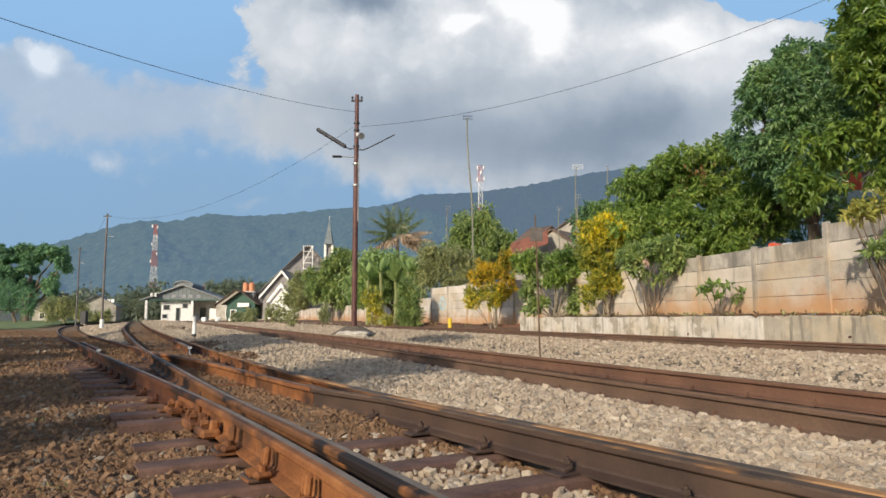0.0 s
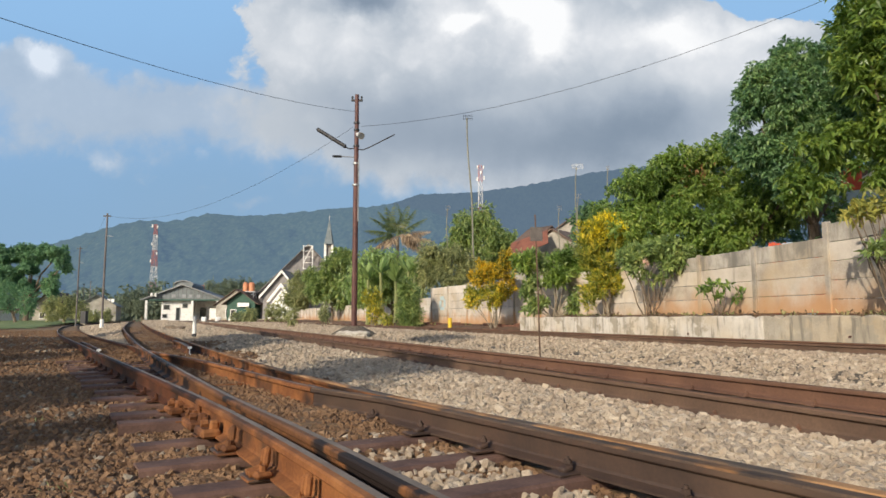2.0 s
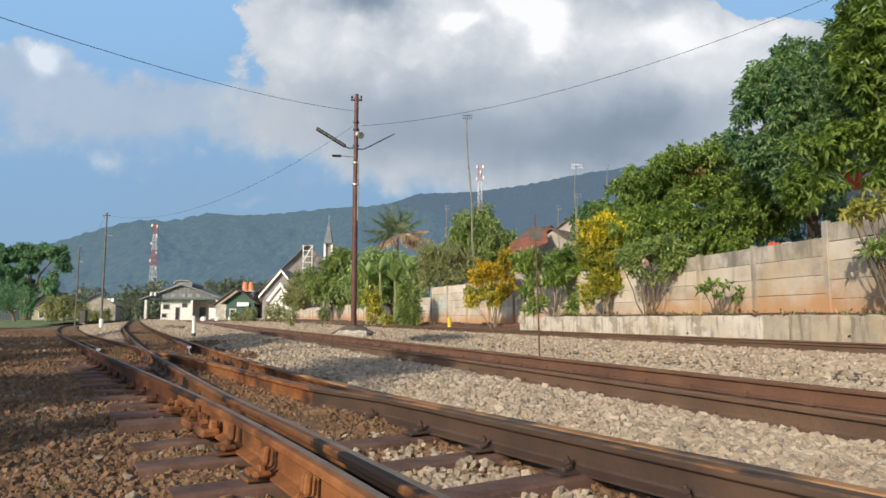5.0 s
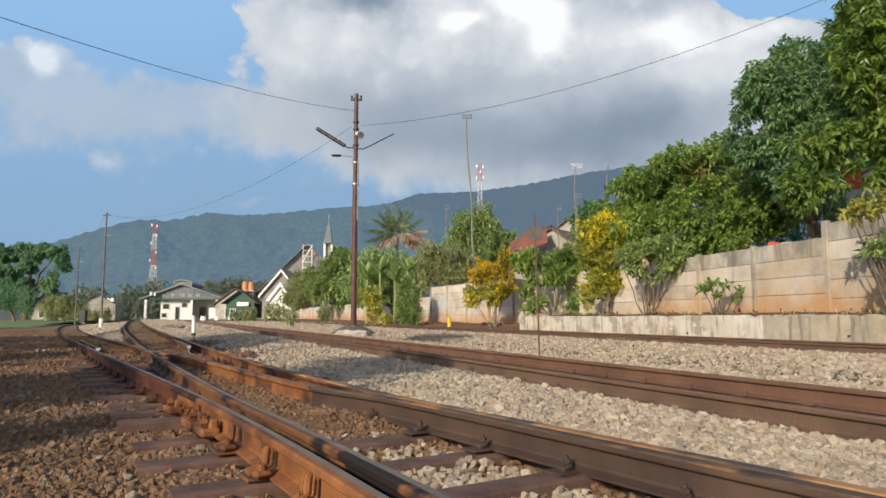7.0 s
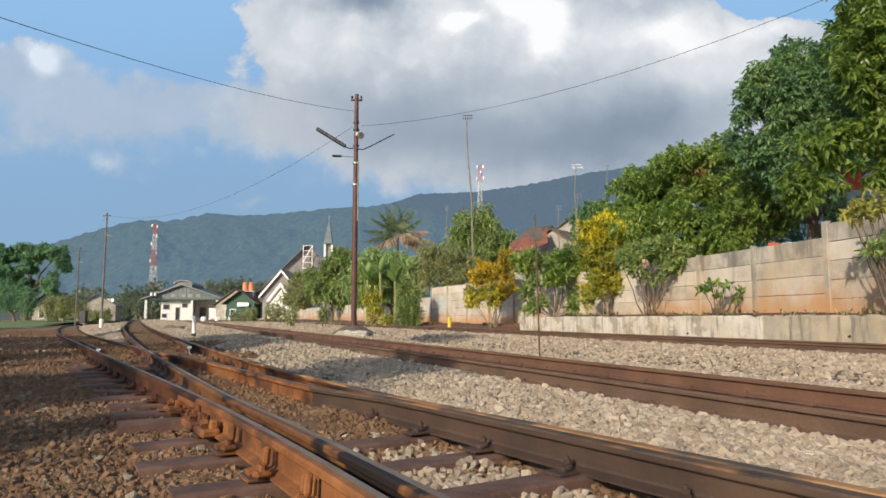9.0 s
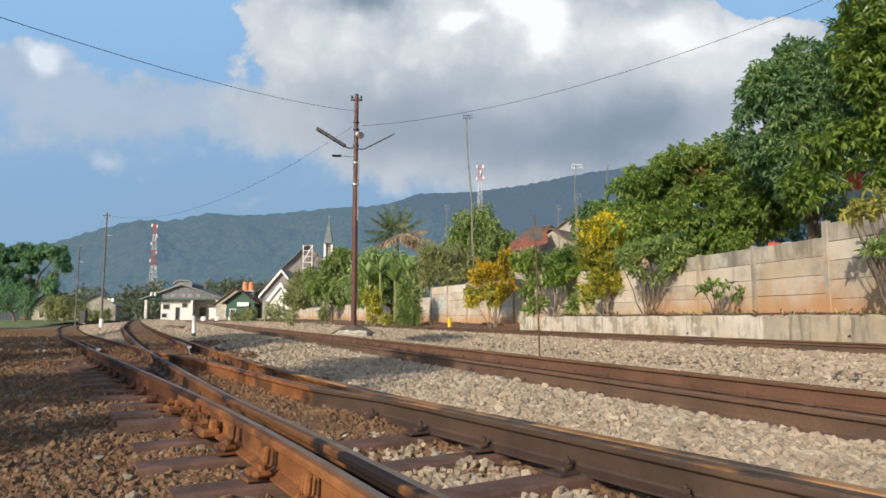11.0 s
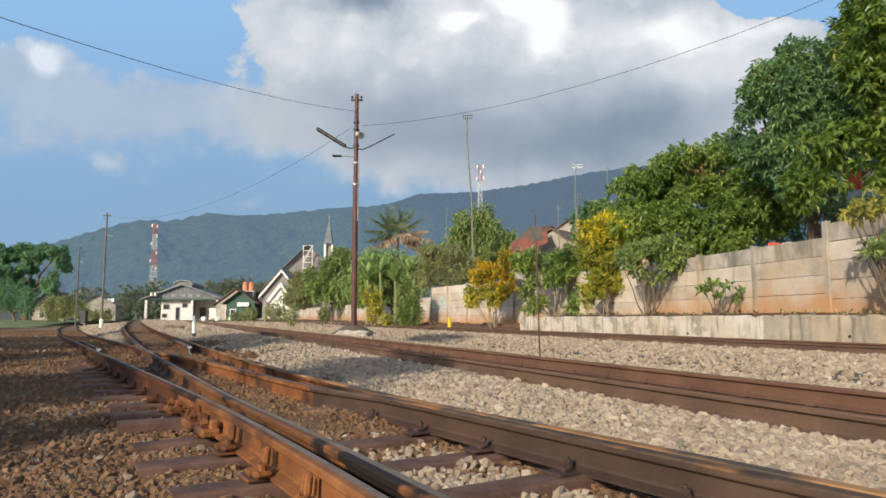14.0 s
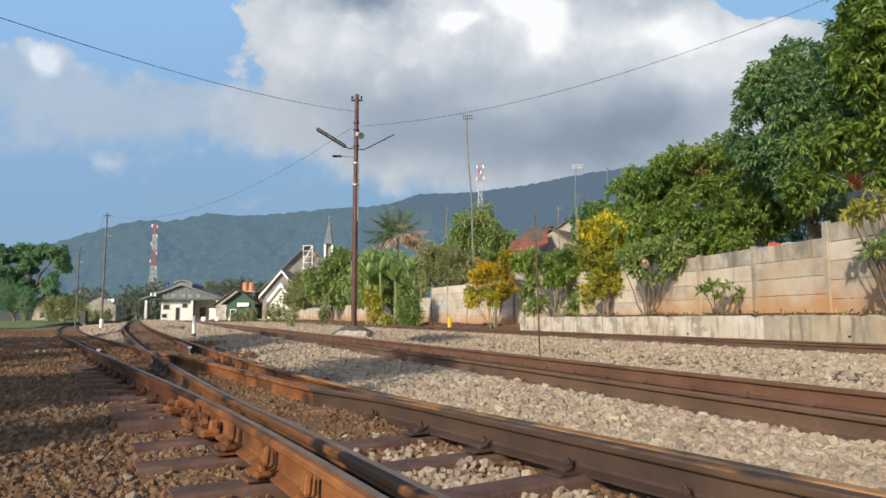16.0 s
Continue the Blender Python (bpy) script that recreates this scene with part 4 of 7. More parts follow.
def clip_mesh(k=1.0):
    """Base plate, spring clip and square-headed bolt that hold a rail's foot."""
    bm = bmesh.new()
    box(bm, (0, 0, 0.008), (0.17, 0.15, 0.016), bevel=0.004)
    box(bm, (0.02, 0, 0.030), (0.075, 0.060, 0.030), bevel=0.008, ry=-14)
    tube(bm, [(0.035, 0, 0.02), (0.035, 0, 0.095)], 0.012, seg=8)
    tube(bm, [(0.035, 0, 0.055), (0.035, 0, 0.078)], 0.024, seg=6)
    bmesh.ops.scale(bm, vec=(k, k, k), verts=bm.verts)
    me = bpy.data.meshes.new("rail_clip")
    bm.to_mesh(me)
    bm.free()
    return me


CLIP_RUST, CLIP_DARK = clip_mesh(0.62), clip_mesh(0.72)
CLIP_RUST.materials.append(RUST)
CLIP_DARK.materials.append(RUST_DARK)
CLIP_FAR = CLIP_RUST.copy()
CLIP_FAR.materials[0] = RUST_FAR_SHADE
rng = np.random.default_rng(5)
turn_deg = math.degrees(math.atan2(N_DIR.y, N_DIR.x))
s_along = [0.35 + 0.56 * i for i in range(-9, 20)]
for i, s in enumerate(s_along):
    p0 = Vector((0.62, 0.45, 0)) + T_DIR * s
    # where the sleeper's axis meets the two outer rails
    ts = np.linspace(-3, 4, 1400)
    gx_, gy_ = p0.x + N_DIR.x * ts, p0.y + N_DIR.y * ts
    ta = ts[np.argmin(np.abs(gx_ - ax(gy_)))]
    td = ts[np.argmin(np.abs(gx_ - dx(gy_)))]
    a_end, d_end = ta - 0.43 + rng.normal(0, 0.03), td + 0.42 + rng.normal(0, 0.02)
    mid = p0 + N_DIR * ((a_end + d_end) / 2)
    ob = part("sleeper", trough(d_end - a_end), STEEL_SLEEPER, turnout)
    loose = abs((p0 + N_DIR * a_end).y - 3.76) < 0.24
    ob.matrix_basis = pose(mid.x, mid.y, 0.014 + (0.012 if loose else 0.0) + rng.normal(0, 0.004), rng.normal(0, 1.2), rng.normal(0, 0.3) + (0.9 if loose else 0.0), turn_deg + rng.normal(0, 0.9) - (3.0 if loose else 0.0))
    pa = p0 + N_DIR * (ta - 0.085)
    share("rail_clip", CLIP_RUST if pa.y < 4.6 else CLIP_FAR, turnout, pose(pa.x, pa.y, 0.020, 0, 0, turn_deg))
    pe = p0 + N_DIR * (td - 0.165 if s < 4.3 else td - 0.10)
    share("rail_clip", CLIP_DARK, turnout, pose(pe.x, pe.y, 0.020, 0, 0, turn_deg))


def fishplate():
    """A bolted joint bar for the rail's web."""
    bm = bmesh.new()
    box(bm, (0, 0, 0.066), (0.60, 0.022, 0.085), bevel=0.006)
    for x in (-0.21, -0.07, 0.07, 0.21):
        tube(bm, [(x, 0.0, 0.066), (x, 0.045, 0.066)], 0.017, seg=6)
    return bm


def on_rail(ctrl, y, off):
    """A place beside a rail at y metres ahead, off to its right, and the rail's turn there."""
    pts = spline([(a, b, 0) for a, b in ctrl], 0.1)
    i = min(range(1, len(pts) - 1), key=lambda j: abs(pts[j].y - y))
    t = (pts[i + 1] - pts[i - 1]).normalized()
    p = pts[i] + Vector((t.y, -t.x, 0)) * off
    return p, math.degrees(math.atan2(t.y, t.x))


for ctrl, y, off, mt in ((RAIL_A, 4.35, -0.022, RUST), (RAIL_D, 5.05, -0.10, RUST_DARK)):
    p, a = on_rail(ctrl, y, off)
    ob = part("fishplate", fishplate(), mt, turnout)
    ob.matrix_basis = pose(p.x, p.y, 0.022, 0, 0, a)
# braces that stand against the stock rail on the slide chairs
for y in (1.82, 2.28, 2.74, 3.20):
    p, a = on_rail(RAIL_A, y, -0.04)
    bm = bmesh.new()
    for x_, top_ in ((0.0, 0.108), (0.042, 0.096)):
        tube(bm, [(x_, 0.085, 0.020), (x_, 0.052, 0.024), (x_, 0.030, 0.036), (x_, 0.018, 0.060), (x_, 0.014, top_)], 0.016, 0.0145, seg=8)
        bmesh.ops.create_icosphere(bm, subdivisions=1, radius=0.0148, matrix=pose(x_, 0.014, top_))
    plate = part("slide_plate", box(bmesh.new(), (0.02, 0.046, 0.004), (0.15, 0.11, 0.016), bevel=0.006), RUST_DARK, turnout)
    plate.matrix_basis = pose(p.x, p.y, 0.020, 0, 0, a)
    box(bm, (-0.05, 0.045, 0.026), (0.05, 0.07, 0.026), bevel=0.010, rz=12)
    tube(bm, [(-0.05, 0.045, 0.03), (-0.05, 0.045, 0.062)], 0.013, seg=6)
    ob = part("rail_brace", bm, RUST, turnout)
    ob.matrix_basis = pose(p.x, p.y, 0.020, 0, 0, a)
# the heel block with its bolts and the chairs near the fixed end of the left switch rail
for y, w_ in ((3.62, 0.10), (3.95, 0.12), (4.45, 0.09)):
    p, a = on_rail(RAIL_A, y, -0.075)
    bm = bmesh.new()
    box(bm, (0, 0, 0.030), (0.22, w_, 0.045), bevel=0.012)
    box(bm, (-0.05, -0.02, 0.065), (0.07, 0.05, 0.06), bevel=0.012)
    tube(bm, [(0.05, 0.0, 0.05), (0.05, 0.0, 0.10)], 0.016, seg=6)
    tube(bm, [(-0.05, 0.01, 0.08), (-0.05, 0.045, 0.08)], 0.02, seg=6)
    ob = part("heel_chair", bm, RUST, turnout)
    ob.matrix_basis = pose(p.x, p.y, 0.014, 0, 0, a)
# stretcher bars between the switch rails
for y in (5.9, 8.2):
    p, a = on_rail(RAIL_B, y, 0.0)
    p2 = p + N_DIR * 0.9
    part("stretcher_bar", tube(bmesh.new(), [(p.x, p.y, 0.035), (p2.x, p2.y, 0.035)], 0.016), RUST, turnout)

main_y = list(np.concatenate([np.linspace(-8, 50, 40), np.linspace(54, 126, 24)]))


def running_line(name, label, q, half, foot, grow):
    t = thing(name, label, "railway track")
    for off in (-half, half):
        pts = [Vector((float(lean(y)) + q + off + grow * min(y, 60), y, foot)) for y in main_y]
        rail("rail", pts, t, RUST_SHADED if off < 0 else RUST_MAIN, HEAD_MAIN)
    return t


track_main = running_line("railway_track", "brown rusted plain track on pale ballast", 4.11, 0.579, 0.022, 0.0)
track_far = running_line("railway_track", "brown rusted plain track beside the low wall", 11.43, 0.575, 0.057, 0.02)
CLIP_MAIN = clip_mesh(0.5)
CLIP_MAIN.materials.append(RUST_MAIN)
line_turn = math.degrees(math.atan2(0.42, 1.0))
for i in range(46):
    y = 2.6 + 0.55 * i
    for q, side in ((4.11 + 0.579, -0.062), (4.11 - 0.579, -0.062)):
        share("rail_clip", CLIP_MAIN, track_main, pose(float(lean(y)) + q + side * 1.08, y, 0.024, 0, 0, line_turn))


# ---- walls beside the line ----
def wall_points():
    line = [Vector(p) for p in ((9.5, 9.9), (8.55, 14.8), (7.54, 19.85), (3.56, 31.0), (-0.47, 40.0), (-12.4, 76.0), (-24.0, 106.0))]
    out, left_over = [line[0]], 0.0
    pos = line[0].copy()
    i = 1
    need = 2.495
    while i < len(line):
        d = line[i] - pos
        if d.length >= need:
            pos = pos + d.normalized() * need
            out.append(pos.copy())
            need = 2.495
        else:
            need -= d.length
            pos = line[i].copy()
            i += 1
    return out


posts = wall_points()
fence = thing("wall_garden", "precast concrete panel wall stained with orange mud", "wall", kind="structure")


def plate_mesh(mt):
    bm = bmesh.new()
    box(bm, (0, 0, 0.206), (2.40, 0.05, 0.412), bevel=0.010)
    me = bpy.data.meshes.new("panel")
    bm.to_mesh(me)
    bm.free()
    me.materials.append(mt)
    return me


PLATES = [plate_mesh(CONCRETE_PANEL), plate_mesh(CONCRETE_CAP), plate_mesh(WHITEWASH)]


def post_mesh(height):
    bm = bmesh.new()
    box(bm, (0, 0, height / 2), (0.15, 0.13, height), bevel=0.012)
    me = bpy.data.meshes.new("post")
    bm.to_mesh(me)
    bm.free()
    me.materials.append(CONCRETE_POST)
    return me


POSTS = {}
rng = np.random.default_rng(11)
last = None
for a, b in zip(posts, posts[1:]):
    mid, d = (a + b) / 2, b - a
    turn = math.degrees(math.atan2(d.y, d.x))
    if mid.y < 14.8:
        base, rows = 0.62, 5
    elif mid.y < 21:
        base, rows = 0.74, 4
    elif mid.y < 41:
        base, rows = 0.30, 5
    else:
        base, rows = 0.15, 4
    for r in range(rows):
        me = PLATES[2] if mid.y > 21 else PLATES[1] if r == rows - 1 else PLATES[0]
        share("panel", me, fence, pose(mid.x, mid.y, base + r * 0.42, rng.normal(0, 0.25), 0, turn))
    h = round(base + rows * 0.42 + 0.05, 2)
    h = max(h, last or 0)
    last = round(base + rows * 0.42 + 0.05, 2)
    if h not in POSTS:
        POSTS[h] = post_mesh(h)
    share("post", POSTS[h], fence, pose(a.x, a.y, 0.0, 0, 0, turn))

# the low retaining wall with its broken top edge: an older plastered length and a raw one
L0, L1 = Vector((3.10, 27.0, 0)), Vector((8.85, 9.2, 0))
ld = (L1 - L0).normalized()
ln = Vector((ld.y, -ld.x, 0)) * -1


def low_wall(name, t0, t1, nseg, mt, label, seed):
    bm = bmesh.new()
    rings = []
    rg = np.random.default_rng(seed)
    for i in range(nseg + 1):
        t = t0 + (t1 - t0) * i / nseg
        p = L0.lerp(L1, t)
        chip = 0.09 * rg.random() if rg.random() < 0.16 else 0
        top = 0.645 + 0.045 * t + rg.normal(0, 0.007) - chip
        j = rg.normal(0, 0.006)
        up = Vector((0, 0, 1))
        rings.append([bm.verts.new(v) for v in (p + ln * j - up * 0.1, p + ln * (j + 0.012 * rg.random()) + up * 0.3, p + ln * j + up * (top - 0.025), p + ln * (0.02 + chip) + up * top,
                                                p + ln * 0.22 + up * top, p + ln * 0.22 - up * 0.1)])
    for a, b in zip(rings, rings[1:]):
        for i in range(6):
            bm.faces.new((a[i], a[(i + 1) % 6], b[(i + 1) % 6], b[i]))
    bm.faces.new(rings[0])
    bm.faces.new(rings[-1][::-1])
    bmesh.ops.recalc_face_normals(bm, faces=bm.faces)
    return tagged(part(name, bm, mt, None), label, "wall", kind="structure")


low_wall("wall_low_1", 0.0, 0.685, 90, PLASTER, "low white plastered retaining wall with dark streaks", 21)
low_wall("wall_low_2", 0.687, 1.0, 60, RENDER_RAW, "low raw cement retaining wall with drips and stains", 22)

for t in (0.27, 0.55, 0.80, 0.90):
    p = L0.lerp(L1, t)
    h = part("weep_hole", tube(bmesh.new(), [(p.x - ln.x * 0.035, p.y - ln.y * 0.035, 0.22 + 0.1 * math.sin(t * 40)), (p.x + ln.x * 0.1, p.y + ln.y * 0.1, 0.24 + 0.1 * math.sin(t * 40))], 0.021, seg=8), POLE_PAINT, None)
    tagged(h, "short rusty drain pipe stub in the low wall", "drain pipe")

# the planted soil between the two walls, and the strip where the low wall ends
bm = bmesh.new()
rng = np.random.default_rng(23)
rows_ = []
for i in range(60):
    t = i / 59
    p = L0.lerp(L1, t)
    y = p.y
    wx = float(np.interp(y, [9.9, 14.8, 19.85, 31.0], [9.5, 8.55, 7.54, 3.56]))
    n_ = 8
    rows_.append([bm.verts.new((p.x + 0.2 + (wx - p.x - 0.2) * k / (n_ - 1), y, 0.60 + 0.12 * k / (n_ - 1) + rng.normal(0, 0.02))) for k in range(n_)])
for a, b in zip(rows_, rows_[1:]):
    for k in range(7):
        bm.faces.new((a[k], a[k + 1], b[k + 1], b[k]))
bmesh.ops.recalc_face_normals(bm, faces=bm.faces)
tagged(part("planting_bed", bm, SOIL, None, smooth=True), "reddish-brown soil bed behind the low wall", "soil", kind="structure")
bm = bmesh.new()
rows_ = []
for y in np.linspace(27.05, 104, 110):
    wx = float(np.interp(y, [19.85, 31.0, 40.0, 76.0, 106.0], [7.54, 3.56, -0.47, -12.4, -24.0]))
    x0 = float(lean(y)) + 12.9 + 0.02 * min(y, 50)
    rows_.append([bm.verts.new((x0 + (wx + 0.3 - x0) * k / 7, y, 0.0 + 0.28 * float(step(0, 0.7, k / 7)) + rng.normal(0, 0.03))) for k in range(8)])
for a, b in zip(rows_, rows_[1:]):
    for k in range(7):
        bm.faces.new((a[k], a[k + 1], b[k + 1], b[k]))
bmesh.ops.recalc_face_normals(bm, faces=bm.faces)
tagged(part("soil_strip", bm, SOIL, None, smooth=True), "dark soil strip at the foot of the panel wall", "soil", kind="structure")


# ---- poles, wires, masts ----
def wire(name, a, b, sag, label, r=0.0068, n=24):
    a, b = Vector(a), Vector(b)
    pts = [a.lerp(b, i / n) - Vector((0, 0, sag * 4 * (i / n) * (1 - i / n))) for i in range(n + 1)]
    return tagged(part(name, tube(bmesh.new(), pts, r, seg=5), DARK_STEEL, None), label, "cable")


pole = thing("lamp_post", "oxide-red steel pole with lamp arms on a concrete footing", "lamp post", pose(-3.17, 24.0, 0))
bm = bmesh.new()
tube(bm, [(0, 0, 0.30), (0, 0, 5.4)], 0.105, 0.095, seg=12)
tube(bm, [(0, 0, 5.4), (0, 0, 8.82)], 0.085, 0.075, seg=12)
part("shaft", bm, POLE_PAINT, pole, smooth=False)
part("cross_arm", box(bmesh.new(), (0, 0, 8.60), (0.42, 0.07, 0.07), bevel=0.01), DARK_STEEL, pole)
for x in (-0.17, 0.17):
    bm = bmesh.new()
    tube(bm, [(x, 0, 8.63), (x, 0, 8.70)], 0.03, seg=8)
    tube(bm, [(x, 0, 8.70), (x, 0, 8.76)], 0.045, 0.03, seg=8)
    part("insulator", bm, DARK_STEEL, pole)
part("lamp_bracket", tube(bmesh.new(), [(-0.08, 0, 6.80), (-0.25, 0, 6.78), (-0.42, 0, 6.86)], 0.022), DARK_STEEL, pole)
bm = bmesh.new()
box(bm, (-0.92, 0, 7.19), (1.26, 0.16, 0.13), ry=32, bevel=0.03)
part("tube_lamp", bm, DARK_STEEL, pole, "long dark tube-lamp housing, tilted")
part("bare_arm", tube(bmesh.new(), [(0.08, 0, 6.76), (0.25, 0, 6.74), (0.50, 0, 6.85), (1.40, 0, 7.32)], 0.022), DARK_STEEL, pole)
part("lamp_arm", tube(bmesh.new(), [(-0.05, 0, 6.46), (-0.52, 0, 6.50)], 0.018), GALV, pole)
bm = bmesh.new()
box(bm, (-0.70, 0, 6.50), (0.36, 0.15, 0.07), bevel=0.03)
part("street_lamp_head", bm, DARK_STEEL, pole, "flat dark lamp head")
bm = bmesh.new()
tube(bm, [(0.13, -0.08, 7.27), (0.20, -0.22, 7.20)], 0.10, 0.13, seg=12)
box(bm, (0.08, -0.05, 7.30), (0.2, 0.12, 0.16), bevel=0.02)
part("horn_speaker", bm, GALV, pole, "small grey horn loudspeaker")
for z, r in ((6.85, 0.11), (7.45, 0.11), (7.72, 0.11), (6.20, 0.12), (5.40, 0.13)):
    part("band", tube(bmesh.new(), [(0, 0, z), (0, 0, z + 0.06)], r, seg=12), GALV if z < 6.5 else DARK_STEEL, pole)
bm = bmesh.new()
tube(bm, [(0.10, -0.06, 4.1), (0.10, -0.06, 6.35)], 0.025, seg=6)
part("conduit", bm, GALV, pole, "pale conduit strapped to the pole")
footing = bmesh.new()
r = bmesh.ops.create_cone(footing, cap_ends=True, segments=14, radius1=0.85, radius2=0.30, depth=0.30, matrix=pose(0, 0, 0.19))
part("mound", footing, BALLAST_BED, pole, "heap of stones round the footing")
fb = thing("concrete_footing", "whitewashed broken concrete block beside the pole", "concrete block", pose(-3.05, 22.9, 0.0, 0, 0, -8))
bm = bmesh.new()
box(bm, (0, 0, 0.06), (1.05, 0.45, 0.20), bevel=0.05)
bmesh.ops.subdivide_edges(bm, edges=bm.edges[:], cuts=3, use_grid_fill=True)
rg = np.random.default_rng(2)
for v in bm.verts:
    v.co += Vector(rg.normal(0, 0.018, 3))
part("block", bm, ROUGH_WHITE, fb)

wire("overhead_cable", (-3.2, 24.0, 8.18), (-10.43, -3.0, 4.19), 0.81, "black overhead cable sagging from the lamp post")
wire("overhead_cable", (-3.0, 24.0, 7.62), (24.81, 4.0, 15.92), 3.11, "black overhead cable slung over the garden wall")
wire("overhead_cable", (-3.3, 24.0, 7.6), (-22.4, 44.0, 7.4), 1.35, "black overhead cable between two poles", r=0.006)
wire("overhead_cable", (-22.4, 44.0, 7.3), (-35.0, 64.0, 7.2), 0.7, "black overhead cable between two poles")


def line_pole(x, y, top, foot, white):
    p = thing("utility_pole", "thin grey steel pole with a cross-arm" + (", white-painted at the foot" if white else ""), "pole", pose(x, y, 0), group="poles beside the branch line")
    part("shaft", tube(bmesh.new(), [(0, 0, foot), (0, 0, 4.6), (0.02, 0, top)], 0.072, 0.052, seg=10), POLE_GREY, p)
    part("cross_arm", box(bmesh.new(), (0, 0, top - 0.18), (0.5, 0.07, 0.07)), DARK_STEEL, p)
    part("arm", tube(bmesh.new(), [(0.05, 0, top - 1.5), (0.45, 0, top - 1.55)], 0.02), GALV, p)
    if white:
        part("painted_foot", tube(bmesh.new(), [(0, 0, foot), (0, 0, foot + 0.68)], 0.125, seg=10), WHITE, p)
    return p


line_pole(-22.30, 44.0, 7.52, -0.15, True)
line_pole(-34.9, 64.0, 7.4, -0.4, False)
line_pole(-63.2, 120.0, 7.1, -0.5, False)
line_pole(-66.5, 124.0, 6.9, -0.5, False)

post = thing("fouling_post", "short white fouling post with a black foot", "marker post", pose(-7.75, 21.0, 0.0))
part("post", box(bmesh.new(), (0, 0, 0.40), (0.10, 0.10, 0.56), bevel=0.02), WHITE, post)
part("foot", box(bmesh.new(), (0, 0, 0.05), (0.115, 0.115, 0.20), bevel=0.02), DARK_STEEL, post)

sign = thing("track_sign", "thin brown rod with a small grey board, leaning slightly", "sign", pose(1.55, 10.8, 0.0))
part("rod", tube(bmesh.new(), [(0, 0, -0.05), (-0.02, 0, 1.1), (-0.05, 0, 2.31)], 0.0145, 0.011, seg=8), RUST_SHADED, sign)
part("board", box(bmesh.new(), (-0.035, -0.02, 1.99), (0.20, 0.012, 0.23), bevel=0.004), SIGN_BACK, sign, "small dull metal board")

yp = thing("yellow_post", "short yellow marker post by the soil strip", "marker post", pose(0.35, 34.0, 0.0))
part("post", tube(bmesh.new(), [(0, 0, -0.05), (0, 0, 0.62)], 0.10, seg=12), YELLOW, yp)


def aerial(x, y, foot, top, lean_x, r, label, arms=5, span=0.55, head=None):
    a = thing("tv_aerial", label, "aerial", pose(x, y, 0))
    n = 10
    pts = [(lean_x * (t / n) + 0.05 * math.sin(t * 1.3), 0, foot + (top - foot) * t / n) for t in range(n + 1)]
    part("mast", tube(bmesh.new(), pts, r, r * 0.55, seg=7), BAMBOO, a)
    bm = bmesh.new()
    for dz in (-0.10, 0.10):
        tube(bm, [(lean_x - span * 0.6, 0, top + dz), (lean_x + span, 0, top + dz + 0.03)], 0.016, seg=5)
    for k in range(arms):
        xx = lean_x - span * 0.5 + span * 1.4 * k / max(1, arms - 1)
        tube(bm, [(xx, -0.05, top - 0.20), (xx, 0.05, top + 0.22)], 0.011, seg=4)
    part("antenna", bm, head or GALV, a)
    return a


aerial(2.35, 45.0, -0.1, 14.35, -0.72, 0.078, "tall leaning bamboo mast with a dark television aerial", 5, 0.42, DARK_STEEL)
aerial(8.9, 45.0, -0.1, 10.9, 0.2, 0.06, "bamboo mast with a broad pale television aerial", 8, 0.5, MAST_WHITE)
aerial(9.7, 48.0, -0.1, 9.4, 0.1, 0.05, "thin mast with a television aerial", 3, 0.25)
aerial(11.2, 45.0, -0.1, 10.8, 0.05, 0.05, "thin mast with a small aerial", 2, 0.12)
aerial(8.0, 46.0, -0.1, 8.2, 0.05, 0.05, "thin mast with a small aerial", 3, 0.2)
aerial(0.25, 46.0, -0.1, 8.2, 0.05, 0.05, "thin mast with a small aerial", 3, 0.2)


def radio_tower(x, y, foot, top, w0, w1, label, drums):
    """A lattice mast in red and white lengths with panel antennas."""
    t = thing("radio_tower", label, "tower", pose(x, y, 0))
    n = 18
    for i in range(n):
        z0, z1 = foot + (top - foot) * i / n, foot + (top - foot) * (i + 1) / n
        a, b = w0 + (w1 - w0) * i / n, w0 + (w1 - w0) * (i + 1) / n
        bm = bmesh.new()
        c0 = [(-a, -a), (a, -a), (a, a), (-a, a)]
        c1 = [(-b, -b), (b, -b), (b, b), (-b, b)]
        r = 0.050 + w0 * 0.010
        for k in range(4):
            tube(bm, [(*c0[k], z0), (*c1[k], z1)], r * 1.3, seg=4)
            tube(bm, [(*c0[k], z0), (*c1[(k + 1) % 4], z1)], r, seg=4)
            tube(bm, [(*c0[(k + 1) % 4], z0), (*c1[k], z1)], r, seg=4)
            tube(bm, [(*c1[k], z1), (*c1[(k + 1) % 4], z1)], r, seg=4)
        part("section", bm, MAST_RED if i > 3 and i % 6 in (4, 5, 0) else MAST_WHITE, t)
    for k, (zz, off) in enumerate(drums):
        part("panel_antenna", box(bmesh.new(), (off * 0.8, -w1 - 0.4, zz), (0.5, 0.4, 1.5), bevel=0.05), WHITE, t)
    return t


radio_tower(-151.5, 350.0, -0.6, 49.4, 1.9, 0.6, "red and white lattice radio mast with dish antennas",
            [(48.5, -1.6), (48.0, 1.8), (43.0, 1.8), (39.0, -1.6), (34.0, 1.9), (30.0, -1.9), (26.0, 2.0)])
radio_tower(17.0, 300.0, -0.6, 69.5, 1.2, 0.8, "red and white radio mast with white panel antennas",
            [(68.5, -1.7), (68.5, 1.7), (66.0, 0.3), (63.5, 2.0), (63.0, -1.9)])


